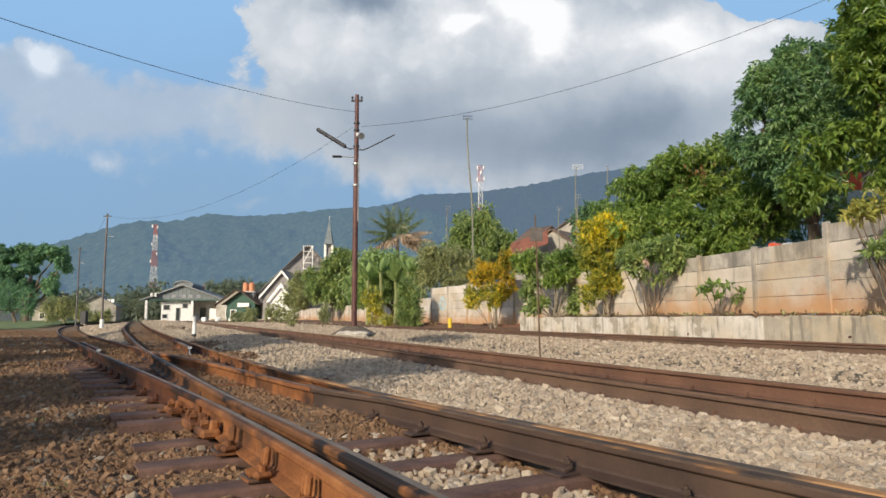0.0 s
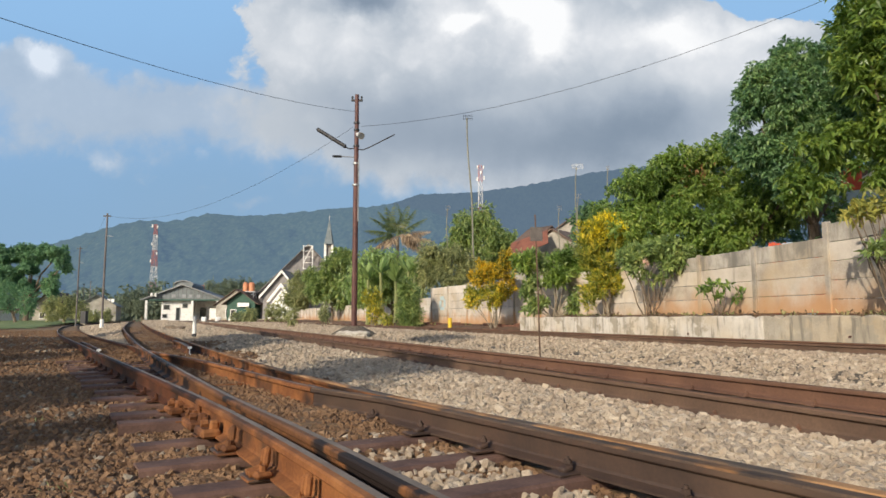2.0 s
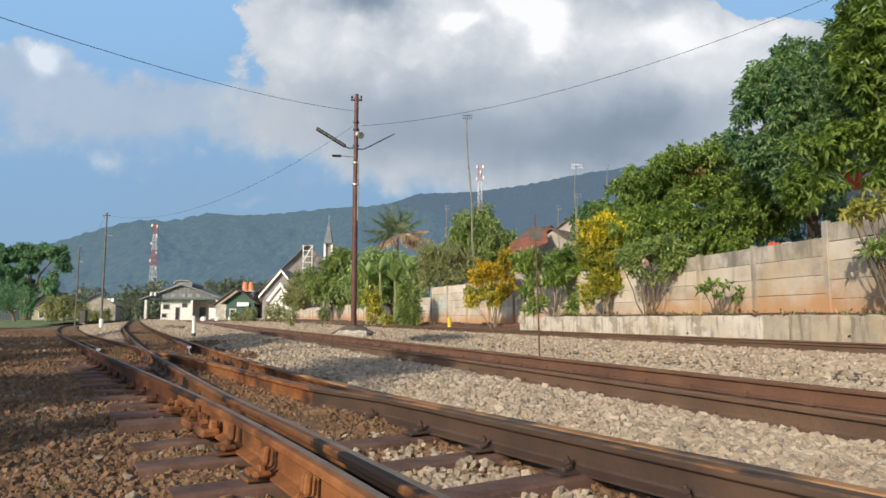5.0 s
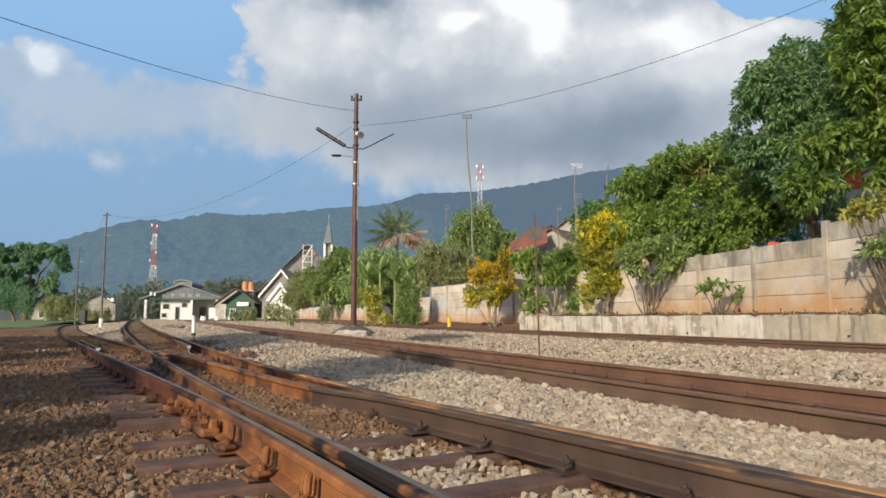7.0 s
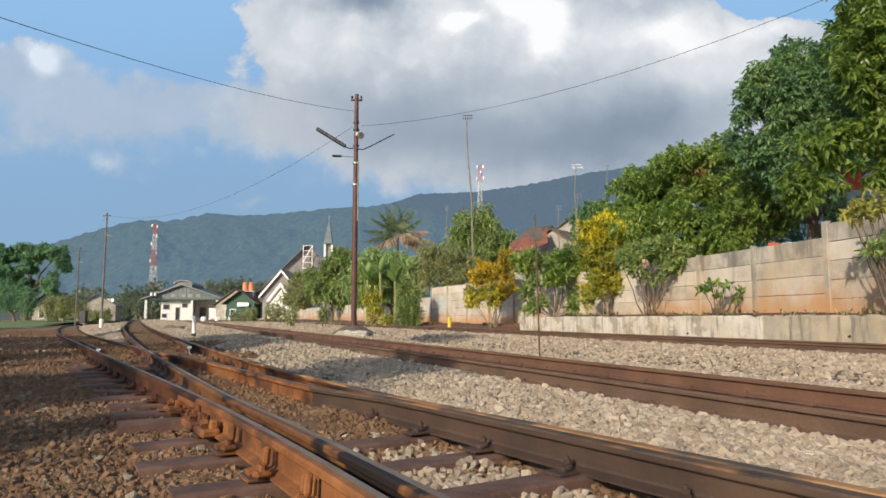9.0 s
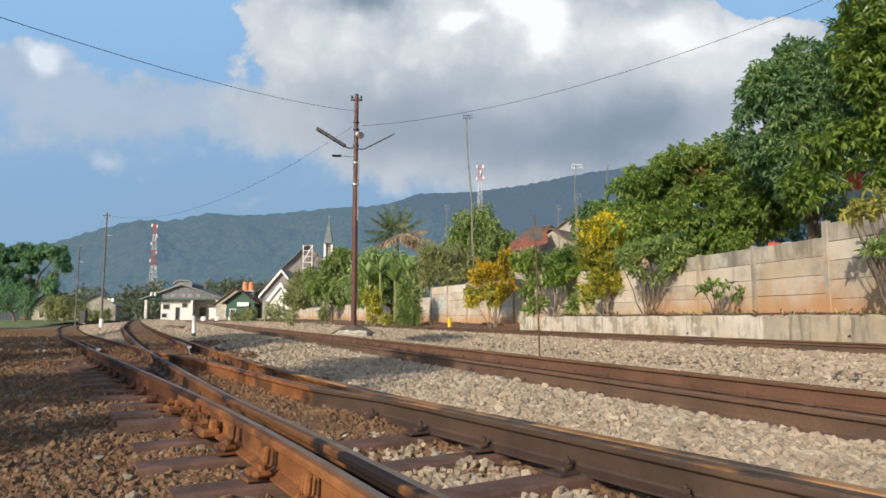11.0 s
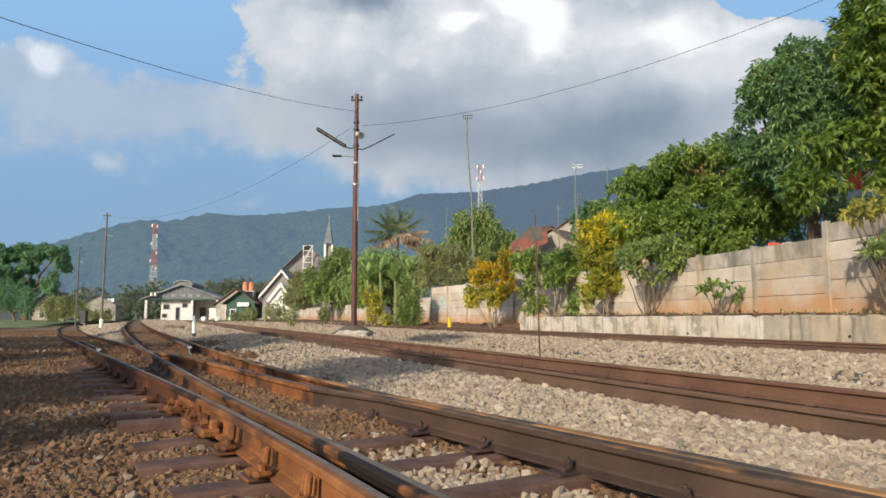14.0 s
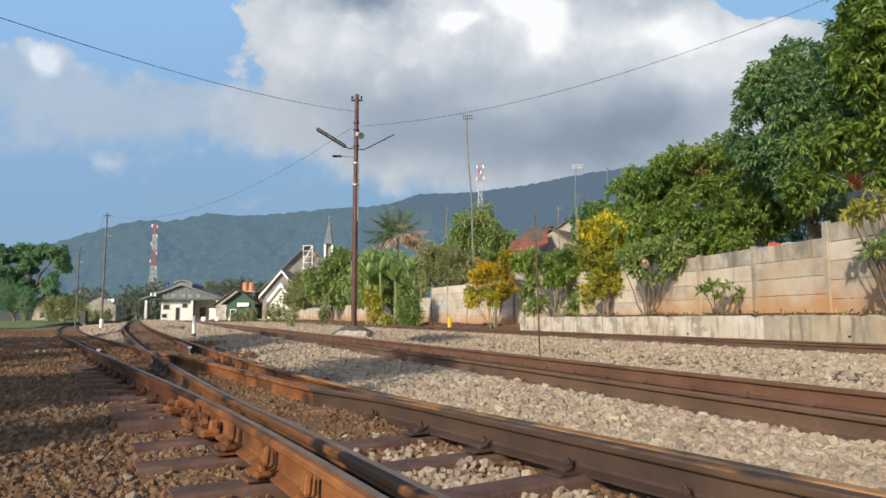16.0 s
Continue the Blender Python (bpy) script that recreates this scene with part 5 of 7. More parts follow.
# ---- buildings ----
def house(name, label, x, y, w, depth, base, eave, ridge, wall_mat, roof_mat, turn=0.0, over=0.45, thick=0.12, openings=(), category="house", board=None, front=None):
    """A gabled house whose gable looks along -y: walls, two roof slopes and the openings given as (x, z, width, height, kind)."""
    h = thing(name, label, category, pose(x, y, 0, 0, 0, turn))
    part("wall", prism(bmesh.new(), [(-w / 2, base), (w / 2, base), (w / 2, eave), (0, ridge), (-w / 2, eave)], 0, depth), wall_mat, h)
    rise = (ridge - eave) / (w / 2)
    for s in (-1, 1):
        a = (s * (w / 2 + over), eave - over * rise)
        b = (0, ridge)
        outline = [(a[0], a[1] + 0.02), (b[0], b[1] + 0.02), (b[0], b[1] + 0.02 + thick), (a[0], a[1] + 0.02 + thick)]
        part("roof", prism(bmesh.new(), outline, -(front or over), depth + over), roof_mat, h)
        if board:
            bm = bmesh.new()
            prism(bm, [(a[0], a[1] - 0.30), (b[0], b[1] - 0.30), (b[0], b[1] + 0.16), (a[0], a[1] + 0.16)], -over - 0.14, -over - 0.02)
            part("bargeboard", bm, board, h)
    for ox, oz, ow, oh, kind in openings:
        win = part(kind, box(bmesh.new(), (ox, -0.03, oz), (ow, 0.10, oh)), WINDOW_DARK, h)
        fr = bmesh.new()
        for c, s in (((ox, -0.06, oz + oh / 2), (ow + 0.2, 0.1, 0.1)), ((ox, -0.06, oz - oh / 2), (ow + 0.2, 0.1, 0.1)),
                     ((ox - ow / 2, -0.06, oz), (0.1, 0.1, oh)), ((ox + ow / 2, -0.06, oz), (0.1, 0.1, oh))):
            box(fr, c, s)
        part("frame", fr, WHITE, win)
    return h


# the station: a wide low gable over a white block, an open hall beside it and an open end on columns
st = thing("station_building", "white station hall under a wide low grey gabled roof", "station", pose(-50.7, 131.0, 0, 0, 0, 10))
part("wall", prism(bmesh.new(), [(-4.0, -0.6), (1.5, -0.6), (1.5, 5.6), (-4.0, 4.6)], 0, 22), WHITE, st)
part("wall", prism(bmesh.new(), [(1.5, -0.6), (7.3, -0.6), (7.3, 4.1), (1.5, 5.6)], 4.6, 22), WHITE, st)
part("wall", box(bmesh.new(), (7.2, 2.3, 1.7), (0.3, 4.5, 4.6)), WHITE, st)
part("wall", box(bmesh.new(), (5.6, 0.2, 0.9), (1.3, 0.3, 3.0)), WHITE, st)
for e_ in (-7.6, 8.3):
    part("roof", prism(bmesh.new(), [(e_, 3.92), (0, 6.92), (0, 7.04), (e_, 4.04)], -1.4, 22.6), ROOF_GREEN, st)
    part("bargeboard", prism(bmesh.new(), [(e_, 3.84), (0, 6.84), (0, 7.08), (e_, 4.06)], -1.52, -1.41), FASCIA, st, "grey bargeboard")
part("gable_cladding", prism(bmesh.new(), [(-6.9, 4.02), (7.6, 4.02), (0, 6.78)], -0.9, -0.78), GABLE_GREY, st, "slatted grey gable front")
for k in range(-8, 10):
    top_ = 6.66 - abs(k) * 0.75 * (0.363 if k > 0 else 0.40)
    part("slat", box(bmesh.new(), (k * 0.75, -0.93, (3.85 + top_) / 2), (0.09, 0.06, top_ - 3.85)), ROOF_GREEN, st)
part("valance", box(bmesh.new(), (0.3, -0.95, 3.98), (14.4, 0.16, 0.26)), GREEN_PAINT, st, "dark green valance under the gable")
for x in (-6.5, 1.9, 6.6):
    part("column", box(bmesh.new(), (x, -1.0, 1.6), (0.42, 0.42, 4.6)), WHITE, st)
outline = [(-1.6, 6.5), (1.6, 6.5)] + [(1.75 * math.cos(a), 7.0 + 0.72 * math.sin(a)) for a in (math.pi * k / 8 for k in range(9))]
part("ridge_vent", prism(bmesh.new(), outline, -0.4, 12.0), GABLE_GREY, st, "rounded grey ridge vent")
arch = [(1.85 * math.cos(math.pi * k / 8), 7.0 + 0.84 * math.sin(math.pi * k / 8)) for k in range(9)] + [(1.66 * math.cos(math.pi * k / 8), 6.98 + 0.66 * math.sin(math.pi * k / 8)) for k in range(8, -1, -1)]
part("vent_rim", prism(bmesh.new(), arch, -0.7, -0.41), FASCIA, st, "pale rim round the ridge vent")
for x in (-5.4, -4.7):
    part("horn", box(bmesh.new(), (x, -1.8, 4.95), (0.42, 0.5, 0.75), bevel=0.1), WHITE, st)
for x in (-1.6, 0.3, 1.5, 3.0):
    part("vent_panel", box(bmesh.new(), (x, -1.0, 4.75), (0.7, 0.08, 0.62), bevel=0.02), GALV, st)
for ox, oz, ow, oh, kind in ((-3.0, 2.6, 1.1, 0.9, "window"), (-0.9, 1.3, 0.7, 2.4, "door"), (0.4, 2.9, 0.9, 0.8, "window"), (-3.3, 0.9, 0.8, 0.7, "window")):
    win = part(kind, box(bmesh.new(), (ox, -0.03, oz), (ow, 0.10, oh)), WINDOW_DARK, st)
    fr = bmesh.new()
    for c, d in (((ox, -0.06, oz + oh / 2), (ow + 0.2, 0.1, 0.1)), ((ox, -0.06, oz - oh / 2), (ow + 0.2, 0.1, 0.1)), ((ox - ow / 2, -0.06, oz), (0.1, 0.1, oh)), ((ox + ow / 2, -0.06, oz), (0.1, 0.1, oh))):
        box(fr, c, d)
    part("frame", fr, FASCIA, win)
for ox, oz, ow, oh in ((3.0, 1.2, 1.2, 2.8), (5.4, 1.5, 0.9, 1.4)):
    part("door", box(bmesh.new(), (ox, 4.55, oz), (ow, 0.12, oh)), WINDOW_DARK, st)
house("house", "house with an orange-red tiled roof behind the station", -54.6, 152.0, 6.0, 4.5, -0.6, 5.6, 7.8, WHITE, RED_SHEET, 105)
house("house", "low house with a brown tiled roof beside the station", -37.6, 122.0, 8.5, 10, -0.6, 3.0, 5.6, GREY_WALL, TILE, -18,
      openings=[(-1.5, 1.4, 1.2, 1.6, "window"), (1.6, 1.4, 1.2, 1.6, "window")])
hut = house("hut", "small dark-green hut with a tiled roof and white name board", -33.4, 111.0, 4.6, 5, -0.6, 3.2, 4.9, GREEN_PAINT, TILE, 0, over=0.7, category="hut",
            openings=[(-1.2, 1.2, 0.9, 1.4, "window")])
part("name_board", box(bmesh.new(), (0.5, -0.4, 2.7), (1.9, 0.08, 0.65)), WHITE, hut, "blank-looking white name board")
tank_stand = thing("water_tank_stand", "steel stand carrying two orange water tanks", "water tank", pose(-32.9, 113.5, 0))
for x in (-1.05, 1.05):
    for yy in (-0.8, 0.8):
        part("leg", tube(bmesh.new(), [(x, yy, -0.6), (x, yy, 4.9)], 0.09, seg=6), GALV, tank_stand)
part("platform", box(bmesh.new(), (0, 0, 4.95), (2.6, 2.0, 0.14)), GALV, tank_stand)
for z in (2.4, 3.7):
    part("brace", tube(bmesh.new(), [(-1.05, -0.8, z), (1.05, -0.8, z + 0.9)], 0.06, seg=5), GALV, tank_stand)
for x in (-0.52, 0.52):
    bm = bmesh.new()
    tube(bm, [(x, 0, 5.02), (x, 0, 6.35)], 0.47, 0.47, seg=16)
    tube(bm, [(x, 0, 6.35), (x, 0, 6.55)], 0.47, 0.25, seg=16)
    part("tank", bm, ORANGE, tank_stand, smooth=False)

church = house("church", "church with a steep dark shingled roof and white trim", -23.5, 116.0, 16.0, 20, -0.6, 5.0, 13.2, ROOF_DARK, ROOF_DARK, 12, over=0.8, category="church")
lat = bmesh.new()
for x in (-0.75, 0.75):
    tube(lat, [(x, -1.2, 8.8), (x, -1.2, 12.9)], 0.07, seg=5)
for z in (9.0, 10.0, 11.0, 12.0, 12.9):
    tube(lat, [(-0.9, -1.2, z), (0.9, -1.2, z)], 0.06, seg=5)
tube(lat, [(-0.75, -1.2, 10.0), (0.75, -1.2, 12.9)], 0.08, seg=5)
part("ladder_frame", lat, WHITE, church, "white lattice frame on the roof")
porch = house("church_porch", "white-trimmed gabled porch of the church", -26.6, 111.0, 6.6, 6, -0.6, 4.5, 8.3, ROOF_DARK, ROOF_DARK, -6, over=0.5, board=WHITE, category="church porch",
              openings=[(0.0, 1.2, 1.2, 2.2, "door")])
inner = prism(bmesh.new(), [(-2.4, 3.2), (-1.9, 3.2), (0, 5.6), (1.9, 3.2), (2.4, 3.2), (0, 6.3)], -0.9, -0.6)
part("inner_gable", inner, WHITE, porch)
part("entrance_wall", prism(bmesh.new(), [(-2.3, -0.6), (2.3, -0.6), (2.3, 2.2), (0, 5.1), (-2.3, 2.2)], -0.5, -0.2), WHITE, porch, "white entrance wall")
tower = thing("church_spire", "slim church tower with white shafts and a grey pointed spire", "church tower", pose(-19.35, 113.0, 0))
for x in (-0.62, 0.58):
    part("shaft", box(bmesh.new(), (x, 0, 6.3), (0.34, 0.5, 13.6)), WHITE, tower)
part("core", box(bmesh.new(), (-0.05, 0.5, 6.2), (1.0, 0.5, 13.4)), ROOF_DARK, tower)
bm = bmesh.new()
bmesh.ops.create_cone(bm, cap_ends=True, segments=4, radius1=1.0, radius2=0.05, depth=4.2, matrix=pose(0, 0, 15.1, 0, 0, 45))
part("spire", bm, SPIRE_GREY, tower)
part("finial", tube(bmesh.new(), [(0, 0, 17.1), (0, 0, 17.9)], 0.06, seg=5), GALV, tower)

for args in (("house", "house with a weathered brown tiled roof above the wall", 9.0, 56.0, 3.6, 2.4, -0.6, 6.9, 8.2, GREY_WALL, TILE, 34),
             ("house", "house with a grey gable and old brown tiles", 8.6, 52.0, 5.4, 8, -0.6, 5.7, 7.45, GREY_WALL, TILE, -36),
             ("house", "small upper house with a grey gable and dark roof", 12.1, 62.0, 4.2, 7, -0.6, 8.4, 9.9, GREY_WALL, TILE, -14)):
    house(*args, openings=[(0.4, args[7] - 0.6, 0.6, 0.5, "window")], over=0.3)
lean_to = thing("lean_to_roof", "faded red sheet-metal lean-to roof", "roof", pose(6.5, 50.3, 0, 0, 0, -8))
bm = bmesh.new()
for i in range(16):
    box(bm, (0, -1.6 + i * 0.19, 5.55 + i * 0.085), (3.0, 0.205, 0.03), rx=24, ry=-20)
part("sheet", bm, RED_SHEET, lean_to)
part("lean_to_wall", box(bmesh.new(), (0.6, 0.9, 2.3), (1.9, 0.2, 5.8)), GREY_WALL, lean_to)

hr = house("house", "white and pale-blue house half hidden behind the mango trees", 17.1, 23.0, 6.0, 7, -0.1, 5.0, 7.4, WHITE, TILE, -33,
           openings=[(-1.6, 3.6, 1.2, 1.2, "window")])
part("fascia", box(bmesh.new(), (0.2, -0.65, 4.95), (6.8, 0.14, 0.75)), BLUE_WHITE, hr, "pale blue fascia board")
part("awning", box(bmesh.new(), (-2.68, -0.6, 5.66), (1.2, 0.3, 0.95), bevel=0.03), RED, hr, "orange-red awning")
for x, c, w_, lab in ((8.75, RED, 0.6, "folded orange-red tarpaulin on the wall top"), (9.25, BLUE_WHITE, 0.9, "pale blue sheet hung behind the wall"), (9.9, RED, 0.6, "faded pink sheet hung behind the wall")):
    sh = thing("tarpaulin", lab, "tarpaulin", pose(x, 17.3, 0, 0, 0, -70 + 75))
    bm = bmesh.new()
    for i in range(6):
        box(bm, (-w_ / 2 + w_ * (i + 0.5) / 6, 0.02 * math.sin(i * 2.1), 1.25), (w_ / 6 + 0.004, 0.03, 2.62 + 0.05 * math.sin(i * 1.7)), bevel=0.008)
    part("sheet", bm, c, sh)

for args in (("house", "grey house with a low-pitched roof beyond the branch line", -60.3, 117.0, 6.1, 8, -0.8, 2.7, 4.5, GREY_WALL, ROOF_GREEN, 20),
             ("house", "pale house with a brown tiled roof under the big tree", -77.0, 131.0, 5.6, 8, -0.8, 2.9, 5.5, GREY_WALL, TILE, 6),
             ("house", "small white house at the edge of the grass", -88.0, 128.0, 5.6, 8, -0.8, 2.2, 3.6, WHITE, TILE, 4)):
    house(*args, openings=[(-1.0, 1.0, 1.0, 1.2, "window"), (1.4, 0.8, 0.9, 1.8, "door")])
board_ = thing("line_board", "pair of small white boards on a thin post", "sign", pose(-58.4, 118.0, 0))
part("post", tube(bmesh.new(), [(0, 0, -0.6), (0, 0, 3.9)], 0.05, seg=6), GALV, board_)
for x in (-0.35, 0.35):
    part("board", box(bmesh.new(), (x, -0.05, 3.55), (0.55, 0.04, 0.62), bevel=0.02), WHITE, board_)
for x, y, turn_ in ((-14.3, 36.0, 150), (-13.2, 33.2, 142), (-15.9, 39.5, 118)):
    old = thing("old_sleeper", "weathered brown timber sleeper lying on the gravel", "sleeper", pose(x, y, 0.10, 0, 0, turn_), group="discarded sleepers")
    part("timber", box(bmesh.new(), (0, 0, 0), (1.5, 0.20, 0.14), bevel=0.02), BARK, old)
sig = thing("signal_cabinet", "dark trackside relay cabinet on a stand", "cabinet", pose(-44.8, 84.0, 0))
part("body", box(bmesh.new(), (0, 0, 0.65), (0.7, 0.6, 1.6), bevel=0.05), DARK_STEEL, sig)
part("stand", box(bmesh.new(), (0, 0, -0.25), (0.6, 0.5, 0.4)), CONCRETE, sig)


# ---- trees and shrubs ----
def plant(name, label, category, root, blobs, tufts, per, length, material, trunk=0.12, fork=0.35, seed=1, width=0.32, bark=None, groups=None, group="", stems=1, reach=99, back=1.0, **kw):
    """A trunk with limbs into each lobe of a leafy crown; blobs are world places (x, y, z, rx, ry, rz)."""
    # back sets the plant nearer to the wall behind it
    blobs = [(b[0] * back, b[1] * back, EYE + (b[2] - EYE) * back, b[3] * back, b[4] * back, b[5] * back) for b in blobs]
    root = Vector((root[0] * back, root[1] * back, root[2]))
    t = thing(name, label, category, Matrix.Translation(root), group)
    rg = np.random.default_rng(seed)
    loc = [(b[0] - root.x, b[1] - root.y, b[2] - root.z, *b[3:]) for b in blobs]
    top = np.mean([b[2] for b in loc])
    bm = bmesh.new()
    if stems == 1:
        f = Vector((np.mean([b[0] for b in loc]) * 0.3, np.mean([b[1] for b in loc]) * 0.3, top * fork))
        tube(bm, [(0, 0, -0.05), tuple(f * 0.5 + Vector((trunk * 0.6, 0, 0))), tuple(f)], trunk * 1.25, trunk * 0.85, seg=9)
        limbs(bm, f, [b[:3] for b in loc[:reach]], trunk * 0.6, rg)
    else:
        for s in range(stems):
            a = rg.uniform(0, 6.28)
            e = Vector(loc[s % len(loc)][:3]) + Vector((math.cos(a), math.sin(a), 0)) * loc[s % len(loc)][3] * rg.uniform(0.1, 0.75)
            part("stem", limbs(bmesh.new(), (0.12 * math.cos(a), 0.12 * math.sin(a), -0.05), [e], trunk, rg, bend=0.08), bark or BARK, t)
    if stems == 1:
        part("trunk", bm, bark or BARK, t)
    else:
        bm.free()
    crowns = []
    for g, members in enumerate(groups or [range(len(loc))]):
        share_of = sum(blobs[i][3] * blobs[i][5] for i in members) / sum(b[3] * b[5] for b in blobs)
        crowns.append(crown("crown", [loc[i] for i in members], max(8, int(tufts * share_of)), per, length, material[g % len(material)] if isinstance(material, list) else material, t, seed * 13 + g, width, **kw))
    return t, crowns


MANGO_BIG, BIG_CROWNS = plant("mango_tree", "tall dark-green mango tree behind the panel wall", "tree", (11.6, 20.6, -0.06),
    [(10.75, 20, 7.1, 1.35, 1.4, 1.6), (12.0, 20, 8.0, 1.6, 1.5, 1.6), (10.7, 20, 5.6, 1.2, 1.3, 1.1), (12.4, 20, 6.6, 1.8, 1.4, 1.5), (13.4, 20.5, 8.4, 1.6, 1.5, 1.8), (9.75, 20, 6.4, 0.8, 1, 1.0), (10.6, 20, 8.2, 0.75, 1, 0.6), (10.8, 19.5, 4.7, 1.1, 1.1, 0.8), (9.6, 20, 7.3, 0.6, 0.8, 0.75), (9.7, 20, 5.6, 0.6, 0.8, 0.6), (11.0, 20, 8.65, 0.75, 0.9, 0.6), (10.15, 20, 8.15, 0.65, 0.8, 0.6)],
    5800, 8, (0.14, 0.23), LEAF_DARK, 0.2, 0.5, 3, groups=[(0, 2, 5, 6, 8, 9, 10, 11), (1, 3, 4, 7)], shell=0.45, width=0.38, droop=0.2, ragged=0.09, lobes=22)
MANGO_NEAR, NEAR_CROWNS = plant("mango_tree", "big-leaved bright green tree overhanging the wall", "tree", (12.6, 16.0, -0.06),
    [(10.95, 15.5, 7.6, 1.35, 1.3, 1.5), (11.6, 15.5, 9.2, 1.9, 1.4, 1.3), (10.75, 15.2, 5.9, 1.1, 1.2, 1.1), (11.7, 15.5, 5.3, 1.5, 1.3, 0.9), (12.4, 15.8, 7.2, 1.6, 1.4, 1.6), (10.1, 15.3, 6.6, 0.6, 0.9, 0.9), (9.15, 16.6, 3.95, 0.6, 0.6, 0.55), (9.5, 16.2, 4.9, 0.8, 0.8, 0.5), (10.6, 15.6, 4.75, 0.75, 0.8, 0.5), (11.1, 16.0, 4.1, 0.42, 0.6, 0.5), (9.75, 15.5, 4.25, 0.16, 0.2, 0.14), (10.25, 15.5, 3.95, 0.3, 0.3, 0.2), (9.6, 15.7, 3.85, 0.12, 0.2, 0.1)],
    3400, 8, (0.17, 0.29), LEAF_FRESH, 0.2, 0.45, 5, groups=[(0, 1, 5), (2, 3, 4, 6, 7, 8, 9, 10, 11, 12)], shell=0.45, width=0.40, droop=0.2, ragged=0.1, lobes=20, reach=6)
MANGO_MID, MID_CROWNS = plant("mango_tree", "broad mango tree with glossy leaves and reddish new growth", "tree", (10.4, 23.8, -0.06),
    [(6.9, 24, 4.9, 1.35, 1.4, 1.15), (8.5, 24, 5.5, 1.5, 1.5, 1.3), (10.4, 24, 5.75, 1.8, 1.5, 1.4), (11.9, 23, 5.0, 1.5, 1.4, 1.4), (9.5, 23, 4.0, 2.2, 1.3, 1.0), (11.1, 21.6, 4.45, 1.25, 1.1, 0.72), (7.4, 23.5, 3.7, 1.5, 1.2, 0.9), (8.0, 23.0, 2.9, 1.2, 0.8, 0.5), (9.2, 22.3, 3.15, 1.0, 0.8, 0.45)],
    7400, 8, (0.14, 0.22), LEAF_MANGO, 0.2, 0.5, 7, groups=[(0, 1, 6, 7), (2, 4, 8), (3, 5)], shell=0.45, width=0.38, droop=0.18, ragged=0.1, lobes=26)
for c, n_, s in (((8.9, 22.7, 5.7), 26, 1), ((8.35, 23.0, 5.2), 18, 2), ((10.6, 21.6, 5.0), 16, 4)):
    rg = np.random.default_rng(s)
    ob = leaves("young_foliage", np.array(c) - np.array((10.4, 23.8, -0.06)) + rg.normal(0, 0.26, (n_, 3)), rg.normal(size=(n_, 3)), rg.uniform(0.15, 0.24, n_), FLOWER_RED, MANGO_MID, seed=s)
    tagged(ob, "reddish young leaves")

plant("croton", "orange-yellow croton bush with slim stems by the wall", "shrub", (2.25, 30.0, 0.12),
      [(1.6, 30, 2.5, 0.5, 0.5, 0.65), (2.3, 30, 2.85, 0.6, 0.5, 0.8), (2.9, 30, 2.8, 0.45, 0.5, 0.75), (1.3, 29.8, 1.5, 0.4, 0.4, 0.5), (2.2, 29.8, 1.75, 0.6, 0.4, 0.6), (2.8, 29.9, 1.9, 0.4, 0.4, 0.5)],
      1150, 7, (0.15, 0.25), [LEAF_CROTON, CROTON_GREEN], 0.022, seed=11, width=0.26, bark=PALE_BARK, groups=[(0, 1, 2, 5), (3, 4)], stems=11, droop=0.05, rise=0.45, shell=0.35, lobes=11, ragged=0.2)
plant("plumeria", "bushy green frangipani on the planting bed", "shrub", (4.2, 25.0, 0.60),
      [(3.0, 25, 2.55, 0.5, 0.6, 0.45), (3.7, 25, 2.8, 0.6, 0.6, 0.4), (4.5, 25, 2.75, 0.6, 0.6, 0.42), (5.2, 25, 2.35, 0.55, 0.6, 0.5), (4.3, 24.8, 2.0, 0.6, 0.5, 0.45), (3.2, 24.9, 1.8, 0.45, 0.4, 0.4), (5.3, 24.9, 1.5, 0.45, 0.4, 0.5), (3.3, 24.9, 1.1, 0.5, 0.4, 0.35), (4.9, 24.9, 1.0, 0.5, 0.4, 0.35)],
      760, 9, (0.18, 0.31), [LEAF_MANGO, LEAF_SHEEN], 0.034, seed=13, width=0.33, bark=PALE_BARK, groups=[(0, 2, 3, 4), (1, 5, 6, 7, 8)], stems=9, rise=0.22, droop=0.12, out=0.3, lobes=8, back=1.06)
plant("croton", "tall yellow croton with bright upright tips", "shrub", (5.75, 23.6, 0.62),
      [(5.25, 23.6, 3.55, 0.5, 0.5, 0.55), (5.8, 23.6, 3.75, 0.5, 0.5, 0.5), (6.25, 23.6, 3.45, 0.45, 0.5, 0.5), (5.3, 23.5, 3.0, 0.5, 0.5, 0.6), (5.9, 23.5, 2.95, 0.55, 0.5, 0.6), (5.4, 23.5, 2.3, 0.5, 0.5, 0.55), (5.95, 23.5, 2.25, 0.45, 0.4, 0.5), (5.5, 23.5, 1.7, 0.4, 0.4, 0.45), (5.15, 23.5, 1.4, 0.3, 0.3, 0.4), (6.05, 23.5, 1.7, 0.35, 0.3, 0.4)],
      1700, 7, (0.14, 0.24), [LEAF_YELLOW, CROTON_GREEN], 0.025, seed=17, width=0.24, bark=PALE_BARK, groups=[(0, 1, 2), (3, 4, 5, 6, 7, 8, 9)], stems=10, droop=0.0, rise=0.7, shell=0.3, lobes=16)
